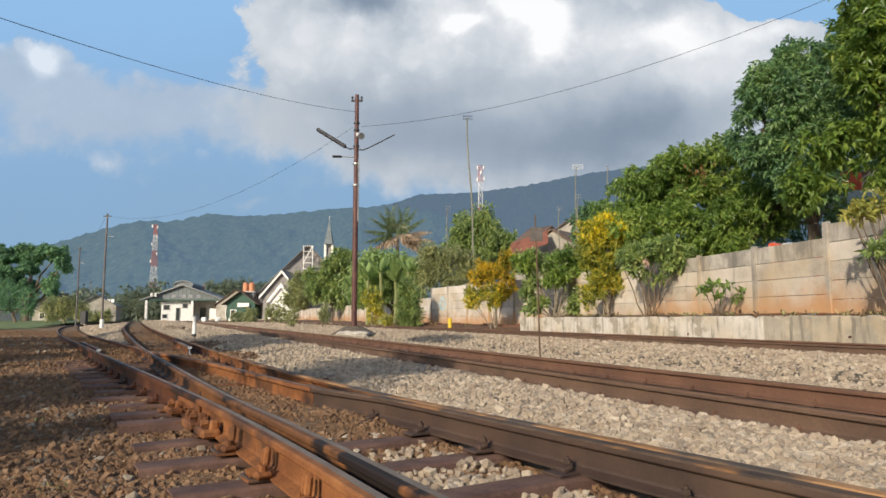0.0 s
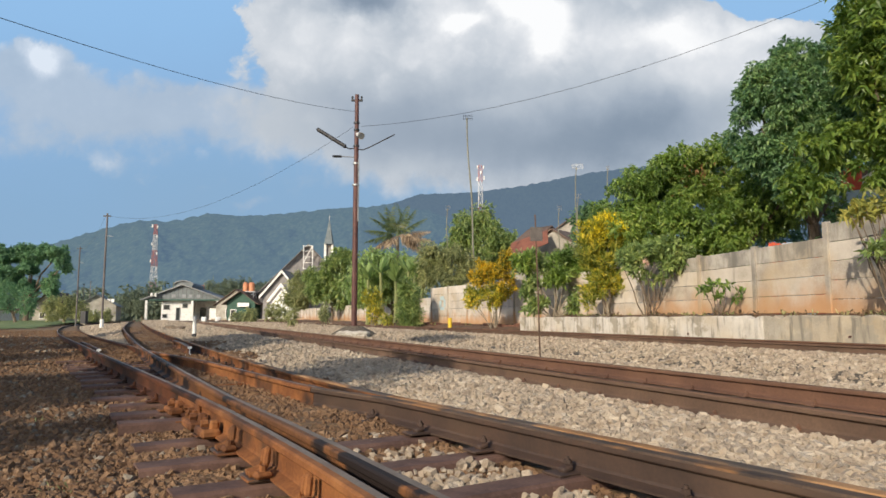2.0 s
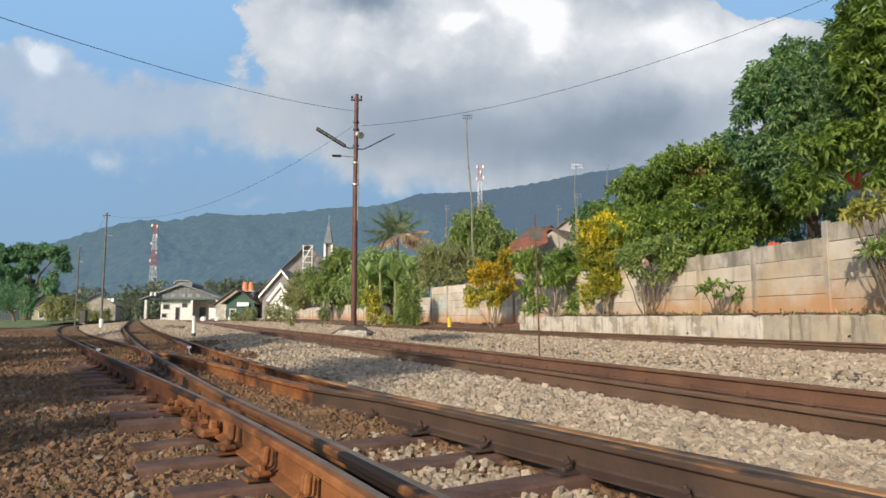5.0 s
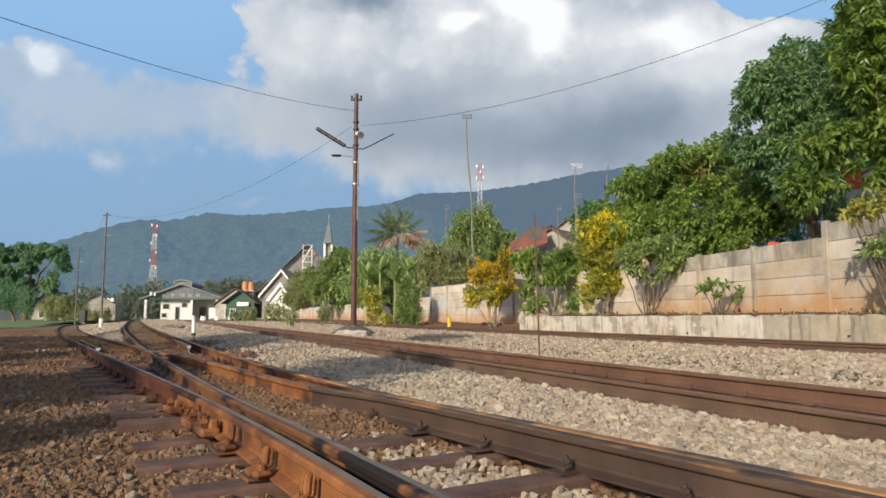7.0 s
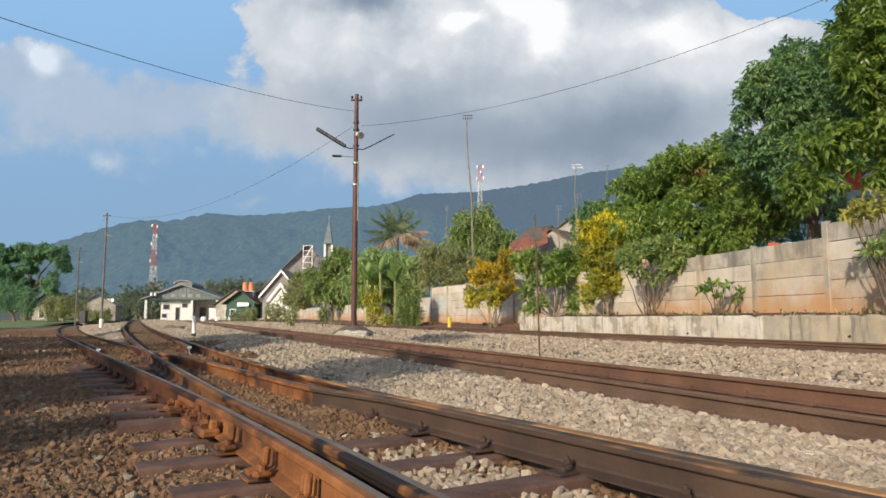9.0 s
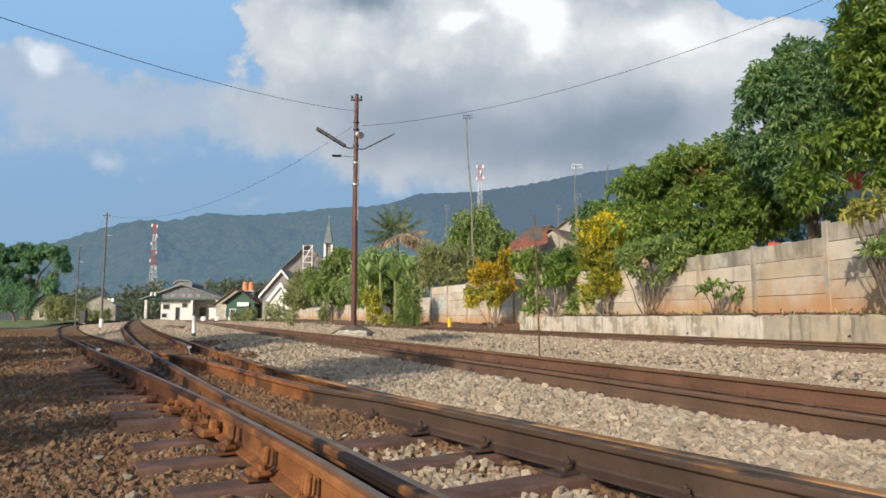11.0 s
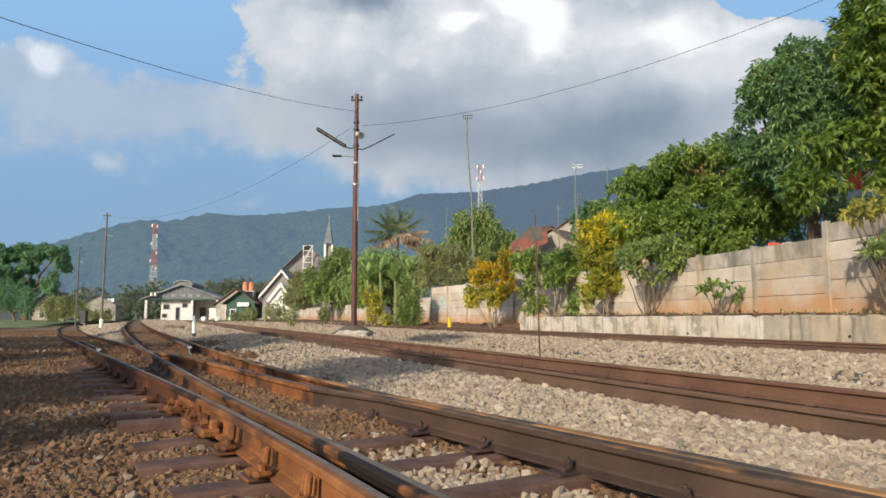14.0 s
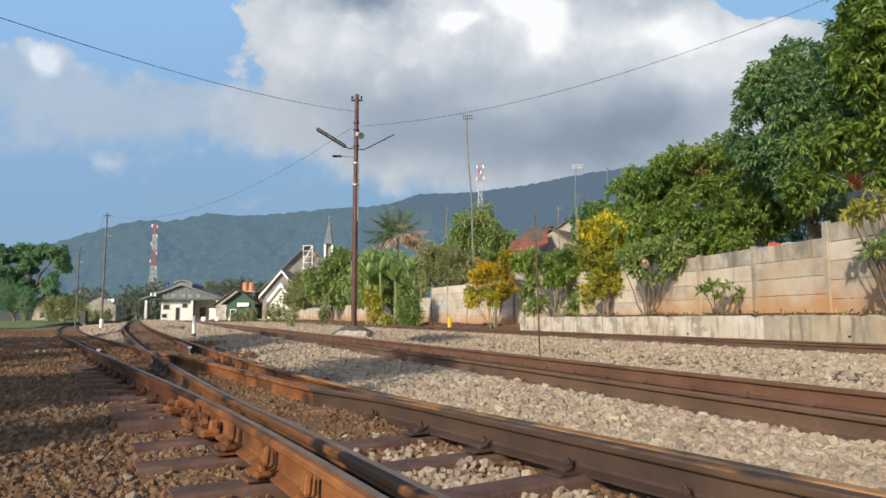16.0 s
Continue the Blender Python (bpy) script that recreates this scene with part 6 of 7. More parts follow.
plant("plumeria", "frangipani with pale flowers before the panel wall", "shrub", (5.85, 19.0, 0.62),
      [(5.25, 19, 2.36, 0.35, 0.4, 0.22), (5.74, 19, 2.52, 0.42, 0.45, 0.24), (6.31, 19, 2.62, 0.45, 0.45, 0.22), (6.8, 19, 2.42, 0.32, 0.4, 0.24), (5.45, 18.9, 1.95, 0.22, 0.3, 0.12), (6.5, 18.9, 2.1, 0.25, 0.3, 0.14), (5.95, 19.1, 1.75, 0.3, 0.3, 0.12)],
      300, 9, (0.16, 0.27), LEAF_SHEEN, 0.026, seed=19, width=0.34, bark=BARK, stems=8, rise=0.22, droop=0.12, out=0.25, back=1.08)
ob, _ = plant("plumeria", "small frangipani with a few leaf tufts on the wall bed", "shrub", (6.77, 16.4, 0.62),
      [(6.62, 16.4, 1.44, 0.18, 0.2, 0.08), (6.93, 16.4, 1.42, 0.16, 0.2, 0.07), (7.1, 16.3, 1.17, 0.12, 0.2, 0.06), (6.45, 16.4, 1.30, 0.12, 0.16, 0.06), (7.22, 16.4, 1.28, 0.08, 0.1, 0.05), (6.8, 16.4, 1.15, 0.15, 0.2, 0.06)],
      26, 8, (0.13, 0.24), LEAF_MANGO, 0.02, seed=23, width=0.36, bark=BARK, stems=7, rise=0.22, droop=0.15, out=0.25, back=1.08)
plant("plumeria", "bare-branched frangipani with large leaves by the wall", "shrub", (8.75, 12.9, 0.60),
      [(7.95, 12.8, 2.60, 0.26, 0.3, 0.08), (8.25, 12.8, 2.72, 0.32, 0.4, 0.12), (8.60, 12.8, 2.86, 0.4, 0.4, 0.14), (9.0, 12.8, 2.8, 0.4, 0.4, 0.15), (8.15, 12.7, 1.93, 0.18, 0.25, 0.08), (8.48, 12.7, 2.02, 0.22, 0.25, 0.12), (8.9, 12.8, 1.8, 0.3, 0.3, 0.2)],
      86, 8, (0.15, 0.27), [LEAF_SUNNY, LEAF_SHEEN], 0.026, seed=29, width=0.36, bark=BARK, groups=[(0, 1, 2, 3), (4, 5, 6)], stems=18, rise=0.2, droop=0.15, out=0.25, back=0.955)
plant("shrub", "dark-green shrub between the panel wall and the house", "shrub", (11.4, 18.4, -0.06),
      [(11.3, 18.4, 3.2, 0.6, 0.5, 0.5), (12.0, 18.4, 3.3, 0.6, 0.5, 0.6), (11.2, 18.4, 2.4, 0.9, 0.5, 0.6)], 420, 7, (0.16, 0.28), LEAF_DARK, 0.05, seed=33, stems=6)
# added hedge that fills the shaded gap under the crowns with dark leaves
plant("shrub", "hedge added to darken the shaded gap under the mango trees", "shrub", (12.2, 27.0, -0.06),
      [(9.9, 27, 3.0, 1.3, 0.7, 1.2), (11.6, 27, 3.2, 1.4, 0.7, 1.3), (13.4, 27, 3.4, 1.4, 0.7, 1.4), (14.6, 26.6, 3.4, 1.0, 0.7, 1.5), (12.4, 26.5, 2.0, 2.6, 0.7, 1.0)], 1100, 7, (0.16, 0.28), LEAF_DARK, 0.05, seed=35, stems=8, shell=0.2)
rg = np.random.default_rng(31)
for c in ((6.07, 20.0, 2.35), (6.11, 20.0, 2.29)):
    fl = thing("frangipani_flower", "pale pink frangipani blossom on its twig", "flower", Matrix.Translation(c))
    leaves("blossom", rg.normal(0, 0.02, (9, 3)), rg.normal(size=(9, 3)), np.full(9, 0.13), PETAL, fl, width=0.7, seed=3)
plant("shrub", "columnar dark-green shrub before the wall", "shrub", (-1.95, 38.0, 0.12),
      [(-1.95, 38, 0.9, 0.62, 0.6, 0.8), (-1.9, 38, 1.75, 0.45, 0.5, 0.75), (-2.1, 38, 2.3, 0.25, 0.3, 0.45)], 460, 6, (0.28, 0.45), LEAF_SHEEN, 0.06, seed=37, width=0.2, shell=0.3, droop=0.05)
plant("croton", "thin yellow-green croton beside the wall", "shrub", (-4.0, 38.5, 0.12),
      [(-4.2, 38.5, 1.75, 0.4, 0.4, 0.45), (-3.8, 38.5, 1.4, 0.35, 0.4, 0.55), (-3.95, 38.5, 0.8, 0.3, 0.3, 0.4)], 170, 6, (0.2, 0.34), CROTON_GREEN, 0.03, seed=41, width=0.24, bark=PALE_BARK, stems=8, rise=0.4, droop=0.05)
plant("croton", "small orange croton beside the wall", "shrub", (-6.8, 38.5, 0.10), [(-6.8, 38.5, 0.95, 0.22, 0.25, 0.42)], 60, 6, (0.2, 0.32), LEAF_OLIVE, 0.03, seed=43, width=0.22, stems=3)
plant("croton", "small green croton beside the wall", "shrub", (-9.0, 40.0, 0.10), [(-9.0, 40.0, 0.8, 0.3, 0.3, 0.45)], 60, 6, (0.2, 0.32), LEAF_OLIVE, 0.03, seed=47, width=0.22, stems=3)
plant("croton", "low croton at the foot of the wall", "shrub", (-3.1, 37.6, 0.10), [(-3.1, 37.6, 0.5, 0.2, 0.2, 0.3)], 40, 6, (0.2, 0.3), CROTON_GREEN, 0.02, seed=53, width=0.22, stems=3)
plant("shrub", "leafy shrubs along the platform end", "shrub", (-19.5, 72.0, 0.0),
      [(-20.5, 72, 0.9, 0.7, 0.7, 0.7), (-18.3, 72, 1.3, 0.6, 0.6, 0.9), (-22.4, 74, 0.6, 0.9, 0.7, 0.5), (-16.8, 70, 1.0, 0.5, 0.5, 0.7)], 260, 6, (0.3, 0.5), LEAF_OLIVE, 0.06, seed=59, stems=5)

for i, (label, root, blobs, tufts, mt, ln_) in enumerate((
        ("dense garden trees behind the panel wall", (-3.6, 49.0, -0.06), [(-5.2, 48.5, 4.2, 1.4, 1.2, 1.4), (-3.4, 48.5, 4.2, 1.5, 1.3, 1.4), (-2.2, 48.5, 3.5, 1.3, 1.2, 1.4), (-4.8, 48.0, 2.6, 1.5, 1.2, 1.2), (-2.6, 48, 2.4, 1.2, 1.1, 1.2), (-6.1, 48.5, 3.0, 1.0, 1.0, 1.2)], 1500, LEAF_LIGHT, (0.3, 0.5)),
        ("olive-brown hedge tree leaning over the wall", (0.4, 45.5, -0.06), [(-0.6, 45, 4.6, 1.2, 1.1, 1.1), (0.6, 45, 4.5, 1.3, 1.1, 1.2), (1.5, 45, 3.9, 1.0, 1.0, 1.1), (0.0, 44.6, 3.4, 1.6, 1.0, 0.9), (-1.0, 45, 3.4, 0.8, 1.0, 0.9)], 1300, LEAF_OLIVE, (0.2, 0.36)),
        ("broad olive-green tree among the houses", (3.4, 60.0, -0.06), [(2.2, 60, 8.4, 1.6, 1.5, 1.7), (3.5, 60, 9.2, 1.5, 1.4, 1.6), (5.0, 60, 7.6, 1.7, 1.5, 1.5), (3.4, 59.5, 6.8, 2.2, 1.4, 1.5), (1.0, 59.5, 6.9, 1.2, 1.2, 1.4)], 1250, LEAF_SHEEN, (0.35, 0.6)),
        ("green garden trees beside the church", (-11.6, 70.0, -0.06), [(-12.8, 70, 4.0, 1.3, 1.3, 1.2), (-11.9, 70, 5.7, 1.0, 1.1, 1.0), (-13.6, 70, 4.9, 0.9, 1.0, 0.8), (-10.3, 70, 6.6, 1.2, 1.3, 1.4), (-9.4, 69, 4.6, 1.5, 1.4, 1.6), (-12.2, 69, 3.4, 1.8, 1.3, 1.2), (-10.2, 69, 3.0, 1.7, 1.3, 1.2)], 1900, LEAF_SHEEN, (0.35, 0.6)),
        ("greyish hedge trees over the far wall", (-16.6, 74.0, -0.06), [(-16.4, 74, 3.6, 1.0, 1.2, 1.1), (-15.2, 74, 4.6, 1.2, 1.2, 1.1), (-15.8, 73, 2.6, 1.6, 1.1, 0.9), (-14.0, 73, 3.4, 1.5, 1.2, 1.2)], 900, LEAF_OLIVE, (0.35, 0.6)),
        ("dark tree behind the tiled houses", (13.5, 50.0, -0.06), [(10.8, 50, 8.2, 1.3, 1.2, 1.0), (12.2, 50, 7.6, 1.8, 1.4, 1.4), (14.0, 50, 7.4, 1.8, 1.4, 1.8), (10.6, 49, 6.4, 1.0, 1.0, 0.9)], 900, LEAF_DARK, (0.35, 0.55)),
        ("low fruit tree by the tiled houses", (6.4, 46.0, -0.06), [(5.6, 46, 4.7, 1.2, 1.0, 0.7), (7.4, 46, 4.4, 1.2, 1.0, 0.8), (9.0, 45, 4.6, 1.2, 1.0, 0.9)], 600, LEAF_OLIVE, (0.25, 0.42)))):
    plant("tree", label, "tree", root, blobs, tufts, 6, ln_, mt, 0.13, 0.4, 61 + i * 4, shell=0.4, rise=0.05, lobes=24)

big_left, LEFT_CROWNS = plant("rain_tree", "large spreading dark-green tree on the grass", "tree", (-74.5, 120.0, -0.5),
      [(-83, 120, 10.5, 3.0, 3, 3.0), (-78.6, 120, 11.6, 2.2, 2.6, 1.9), (-76, 120, 12.2, 2.0, 2.4, 1.5), (-72.8, 120, 12.4, 2.0, 2.4, 1.5), (-69.6, 120, 12.5, 1.9, 2.2, 1.3), (-68.2, 120, 10.2, 1.3, 1.8, 1.7), (-77.4, 119, 8.2, 2.4, 2.4, 2.0), (-73.6, 119, 9.6, 1.8, 2.0, 1.2), (-74.6, 119.5, 6.4, 1.9, 2.2, 1.6), (-70.3, 120.5, 6.3, 1.3, 1.6, 2.3), (-79.5, 119, 4.6, 1.8, 2, 1.8)],
      6800, 6, (0.32, 0.66), LEAF_FAR, 0.42, 0.4, 91, shell=0.3, width=0.45, lobes=16, ragged=0.14)
for i, (label, root, blobs, tufts, mt) in enumerate((
        ("light green young trees on the verge", (-58.5, 92.0, -0.5), [(-59.5, 92, 3.4, 1.4, 1.2, 2.0), (-57, 92, 2.6, 1.2, 1.1, 1.8), (-62, 92, 4.2, 1.6, 1.3, 2.0)], 620, LEAF_FAR),
        ("pale olive spreading bush beside the branch line", (-52.0, 92.0, -0.5), [(-53.4, 92, 1.8, 1.3, 1.2, 1.5), (-51.4, 92, 2.2, 1.5, 1.2, 1.6), (-49.6, 92, 1.5, 1.0, 1.0, 1.2)], 620, LEAF_OLIVE),
        ("dark shrub before the grey house", (-56.5, 112.0, -0.5), [(-58.2, 112, 0.8, 1.0, 0.9, 1.0), (-56.2, 112, 1.0, 1.0, 0.9, 1.1)], 240, LEAF_OLIVE),
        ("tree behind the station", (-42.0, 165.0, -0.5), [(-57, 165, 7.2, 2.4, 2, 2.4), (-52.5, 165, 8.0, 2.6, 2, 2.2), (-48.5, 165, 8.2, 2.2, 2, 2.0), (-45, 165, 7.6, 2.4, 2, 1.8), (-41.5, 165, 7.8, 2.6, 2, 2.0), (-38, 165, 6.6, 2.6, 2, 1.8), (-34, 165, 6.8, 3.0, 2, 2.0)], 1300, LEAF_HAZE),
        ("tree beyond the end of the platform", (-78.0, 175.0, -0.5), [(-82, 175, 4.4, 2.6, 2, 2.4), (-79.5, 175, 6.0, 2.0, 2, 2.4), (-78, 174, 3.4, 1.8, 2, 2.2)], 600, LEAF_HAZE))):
    plant("tree", label, "tree", root, blobs, tufts, 6, (0.45, 0.85) if root[1] > 150 else (0.3, 0.55), mt, 0.2, 0.4, 101 + i * 4, shell=0.35)

# far woods that close the view under the hills
rg = np.random.default_rng(7)
wb = []
for i in range(150):
    y = rg.uniform(215, 330)
    x = rg.uniform(-0.66, 0.06) * y
    h = rg.uniform(4.0, 10.0) + (3.0 if x / y < -0.2 else 0)
    wb.append((x, y, h * 0.5 - 0.6, rg.uniform(3, 6), 4, h * 0.6))
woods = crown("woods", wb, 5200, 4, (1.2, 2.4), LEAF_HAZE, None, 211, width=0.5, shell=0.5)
tagged(woods, "far green woods at the foot of the hills", "woods", kind="stuff")

# coconut palm: fronds of many leaflets on bowed ribs
palm = thing("coconut_palm", "coconut palm with a few dry hanging fronds", "palm tree", pose(-4.1, 60.0, -0.06))
part("trunk", tube(bmesh.new(), [(0.3, 0, 0), (0.1, 0, 2.5), (0, 0, 5.0), (0, 0, 8.0)], 0.20, 0.14, seg=10), PALE_BARK, palm)
PALM_FRONDS = []
rg = np.random.default_rng(77)
fr_list = [(95, 1.45, 3.2, 0), (75, 1.30, 3.1, 0), (110, 1.25, 3.1, 0), (125, 1.05, 2.9, 0), (60, 1.12, 3.0, 0), (140, 0.80, 2.9, 0), (45, 0.78, 2.9, 0), (165, 0.42, 2.7, 0),
           (100, 1.00, 2.6, 0), (20, 0.42, 2.6, 1), (10, 0.15, 2.6, 1), (-15, -0.1, 2.3, 1), (200, -0.25, 2.2, 1), (320, 0.1, 2.4, 1), (340, -0.3, 2.2, 1), (245, -0.2, 2.0, 1), (180, 0.10, 2.4, 0)]
for ang, el, L, dry in fr_list:
    L *= 1.12
    az = radians(ang)
    if ang > 220 or ang < -10:
        hd = Vector((math.cos(az), math.sin(az), 0))
    else:
        hd = Vector((math.cos(az), math.sin(az) * 0.3, 0)).normalized() if abs(math.cos(az)) > 0.2 else Vector((math.cos(az), 0.3, 0)).normalized()
    pts = []
    for k in range(9):
        t = k / 8
        pts.append(Vector((0, 0, 8.0)) + hd * (L * t * math.cos(el) + 0.12 * t * t * L) + Vector((0, 0, L * (t * math.sin(el) - 0.24 * t * t * (1.4 - math.sin(el))))))
    c, d, ln_ = [], [], []
    for k in range(64):
        t = 0.12 + 0.88 * k / 63
        i = min(7, int(t * 8))
        p = pts[i].lerp(pts[i + 1], t * 8 - i)
        tang = (pts[i + 1] - pts[i]).normalized()
        side = tang.cross(Vector((0, 0, 1))).normalized() * (1 if k % 2 else -1)
        c.append(p)
        d.append(side * 0.8 + tang * 0.6 + Vector((0, 0, -0.35 - 0.4 * dry)) + Vector(rg.normal(0, 0.08, 3)))
        ln_.append(0.72 * math.sin(math.pi * min(1, 0.25 + t * 0.75)) + 0.18)
    fr = part("frond", tube(bmesh.new(), pts, 0.035, 0.012, seg=5), LEAF_DRY if dry else LEAF_PALM, palm, "dry brown frond" if dry else "")
    leaves("foliage", np.array([tuple(v) for v in c]), np.array([tuple(v) for v in d]), np.array(ln_), LEAF_DRY if dry else LEAF_PALM, fr, width=0.10, seed=5, droop=0.3)
    PALM_FRONDS.append((fr, ang))

LEAF_BANANA = [LEAF_SHEEN, LEAF_LIGHT, LEAF_SHEEN]
# banana plants behind the wall
for i, (x, y, h) in enumerate(((-5.2, 46.3, 4.6), (-4.3, 46.0, 5.3), (-3.3, 46.4, 4.5), (-2.4, 46.0, 5.4), (-1.5, 46.2, 5.0))):
    b = thing("banana_plant", "banana plant with broad torn leaves behind the wall", "plant", pose(x, y, -0.06), group="banana plants behind the wall")
    part("stem", tube(bmesh.new(), [(0, 0, 0), (0.05, 0, h * 0.5), (0, 0, h * 0.72)], 0.14, 0.08, seg=8), LEAF_OLIVE, b)
    rg = np.random.default_rng(300 + i)
    for k in range(8):
        az = rg.uniform(0, 6.28)
        el = rg.uniform(0.7, 1.35)
        L = rg.uniform(1.2, 2.0)
        bm = bmesh.new()
        prev = None
        for s in range(8):
            t = s / 7
            p = Vector((0, 0, h * 0.7)) + Vector((math.cos(az), math.sin(az), 0)) * L * t * math.cos(el) + Vector((0, 0, L * (t * math.sin(el) - 0.18 * t * t)))
            w_ = 0.22 * math.sin(math.pi * (0.08 + 0.9 * t)) + 0.01
            sd = Vector((-math.sin(az), math.cos(az), 0)) * w_
            row = [bm.verts.new(p + sd - Vector((0, 0, w_ * 0.35))), bm.verts.new(p), bm.verts.new(p - sd - Vector((0, 0, w_ * 0.35)))]
            if prev:
                bm.faces.new((prev[0], prev[1], row[1], row[0]))
                bm.faces.new((prev[1], prev[2], row[2], row[1]))
            prev = row
        part("leaf", bm, LEAF_BANANA[k % 3], b)

# unseen trees added on the sun's side, their lobes set to shade the line
SHADE = []
SHADE.append(plant("shade_tree", "unseen leafy tree added to shade the line", "tree", (-11.57, -6.21, -0.06),
      [(-10.07, -8.61, 6, 0.9, 0.9, 0.5), (-11.07, -6.91, 6, 1.1, 1.0, 0.5), (-11.67, -4.91, 6, 1.2, 1.2, 0.5), (-10.57, -5.51, 6, 0.7, 0.8, 0.4), (-10.67, -3.51, 6, 1.2, 1.2, 0.5), (-13.00, -7.55, 6.2, 1.8, 1.8, 0.7), (-9.47, -7.11, 6, 0.40, 0.6, 0.4)],
      900, 7, (0.25, 0.4), LEAF_DARK, 0.2, 0.5, 401, shell=0.1)[1])
SHADE.append(plant("shade_tree", "unseen dense tree added to shade the branch line", "tree", (-13.77, 1.19, -0.06),
      [(-13.57, -0.61, 6, 1.0, 1.2, 0.6), (-14.36, 2.99, 6, 2.1, 2.0, 0.6), (-14.97, -1.01, 6, 1.8, 1.8, 0.6), (-16.97, 4.99, 6, 2.0, 2.0, 0.6)],
      400, 7, (0.28, 0.42), LEAF_DARK, 0.2, 0.5, 403, shell=0.1)[1])
SHADE.append(plant("shade_tree", "unseen tall tree added to shade the branch line", "tree", (-19.17, 10.49, -0.06),
      [(-18.56, 8.39, 6, 1.5, 1.6, 0.6), (-20.77, 13.59, 6, 2.8, 2.8, 0.7), (-22.77, 9.19, 6, 2.4, 2.4, 0.7)],
      1000, 7, (0.3, 0.48), LEAF_DARK, 0.2, 0.5, 405, shell=0.1)[1])
SHADE.append(plant("shade_tree", "unseen open-crowned tree added to shade the line", "tree", (-8.57, -1.41, -0.06),
      [(-7.57, -2.61, 6, 0.65, 1.7, 0.5), (-10.29, 3.58, 9, 0.9, 2.6, 0.5), (-11.77, 4.59, 6, 0.6, 1.0, 0.5)],
      420, 7, (0.22, 0.36), LEAF_DARK, 0.12, 0.6, 411, shell=0.1)[1])
SHADE.append(plant("shade_tree", "unseen dense tree added to shade the ballast heap", "tree", (-12.77, 8.39, -0.06),
      [(-10.67, 2.39, 6, 0.40, 0.9, 0.4), (-11.27, 4.29, 6, 0.70, 1.2, 0.4), (-11.97, 6.39, 6, 0.95, 1.3, 0.4), (-12.72, 8.99, 6, 0.80, 1.4, 0.4), (-13.17, 11.19, 6, 0.50, 1.4, 0.4)],
      1000, 7, (0.24, 0.38), LEAF_DARK, 0.14, 0.6, 431, shell=0.05)[1])

# dead leaves and straw heaped at the foot of the panel wall
rg = np.random.default_rng(79)
heaps = np.array([(7.25, 16.9, 0.68), (7.45, 16.5, 0.68), (7.0, 17.3, 0.68), (8.45, 13.0, 0.68), (8.6, 12.6, 0.70), (8.3, 13.4, 0.68), (6.3, 20.2, 0.70), (6.6, 19.4, 0.70), (5.6, 22.0, 0.70), (7.9, 14.9, 0.68)])
c = np.repeat(heaps, 40, 0) + rg.normal(0, 1, (400, 3)) * np.array((0.13, 0.22, 0.035))
tagged(leaves("dead_leaves", c, rg.normal(size=(400, 3)) + np.array((0, 0, 0.5)), rg.uniform(0.07, 0.19, 400), LEAF_DEAD, None, width=0.3, seed=80), "brown dead leaves and straw at the wall foot", "leaves", kind="stuff")

# white-painted stones along the platform end
for i, (x, y) in enumerate(((-36.6, 103.0), (-34.6, 103.5), (-31.8, 101.0), (-29.4, 100.0))):
    st_ = thing("painted_stone", "white-painted kerb stone beside the line", "stone", pose(x, y, 0.0, 0, 0, i * 30), group="painted stones")
    bm = bmesh.new()
    box(bm, (0, 0, 0.32), (0.8, 0.6, 0.75), bevel=0.16)
    part("stone", bm, WHITE, st_)
plat = box(bmesh.new(), (0, 0, 0.10), (6.5, 30, 0.62), bevel=0.03)
ob = part("pavement_platform", plat, PALE_GRAVEL, None)
ob.matrix_basis = pose(-37.0, 122.0, 0, 0, 0, 26)
tagged(ob, "low pale concrete platform edge before the station", "platform", kind="structure")

# timber edging along the soil strip, and a painted scrawl on the wall
edge_ = thing("garden_edging", "low red-brown timber edging along the soil strip", "edging")
for i in range(12):
    y = 27.6 + i * 1.05
    x = float(np.interp(y, [19.85, 31.0, 40.0], [7.54, 3.56, -0.47])) - 1.1
    m = pose(x, y, 0.20 + 0.04 * math.sin(i * 2.1), 0, 0, 112 + 2 * math.sin(i * 1.3))
    part("plank", box(bmesh.new(), (0, 0, 0), (1.0, 0.06, 0.30), bevel=0.01), EDGING, edge_).matrix_basis = m
scrawl = thing("painted_mark", "faded pale-blue paint strokes on the concrete wall", "paint mark", pose(-0.022, 39.0, 0, 0, 0, 114.1))
for i, (u, z, w_, h_) in enumerate(((0.0, 1.75, 0.55, 0.22), (-0.35, 1.45, 0.25, 0.45), (0.25, 1.40, 0.30, 0.40), (0.0, 1.15, 0.60, 0.18))):
    part("stroke", box(bmesh.new(), (u, 0.032, z), (w_, 0.008, h_), ry=8 * math.sin(i * 2)), FADED_BLUE, scrawl)

# low weeds on the planting bed, along the walls and in the rubble
rg = np.random.default_rng(77)
wc = []
for k in range(64):
    t = rg.random()
    p = L0.lerp(L1, t)
    wx = float(np.interp(p.y, [9.9, 14.8, 19.85, 31.0], [9.5, 8.55, 7.54, 3.56]))
    wc.append((wx - 0.12 - 0.6 * rg.random() ** 2, p.y, 0.68))
for k in range(34):
    y = rg.uniform(28, 70)
    wc.append((float(np.interp(y, [31.0, 40.0, 76.0], [3.56, -0.47, -12.4])) - rg.uniform(0.2, 1.4), y, 0.24))
wc += [(-1.42, 2.62, -0.02), (-1.50, 2.70, -0.02), (-2.6, 4.4, -0.02)]
wc = np.array(wc)
per = 9
c = np.repeat(wc, per, 0) + rg.normal(0, 0.035, (len(wc) * per, 3)) * np.array((1, 1, 0.2))
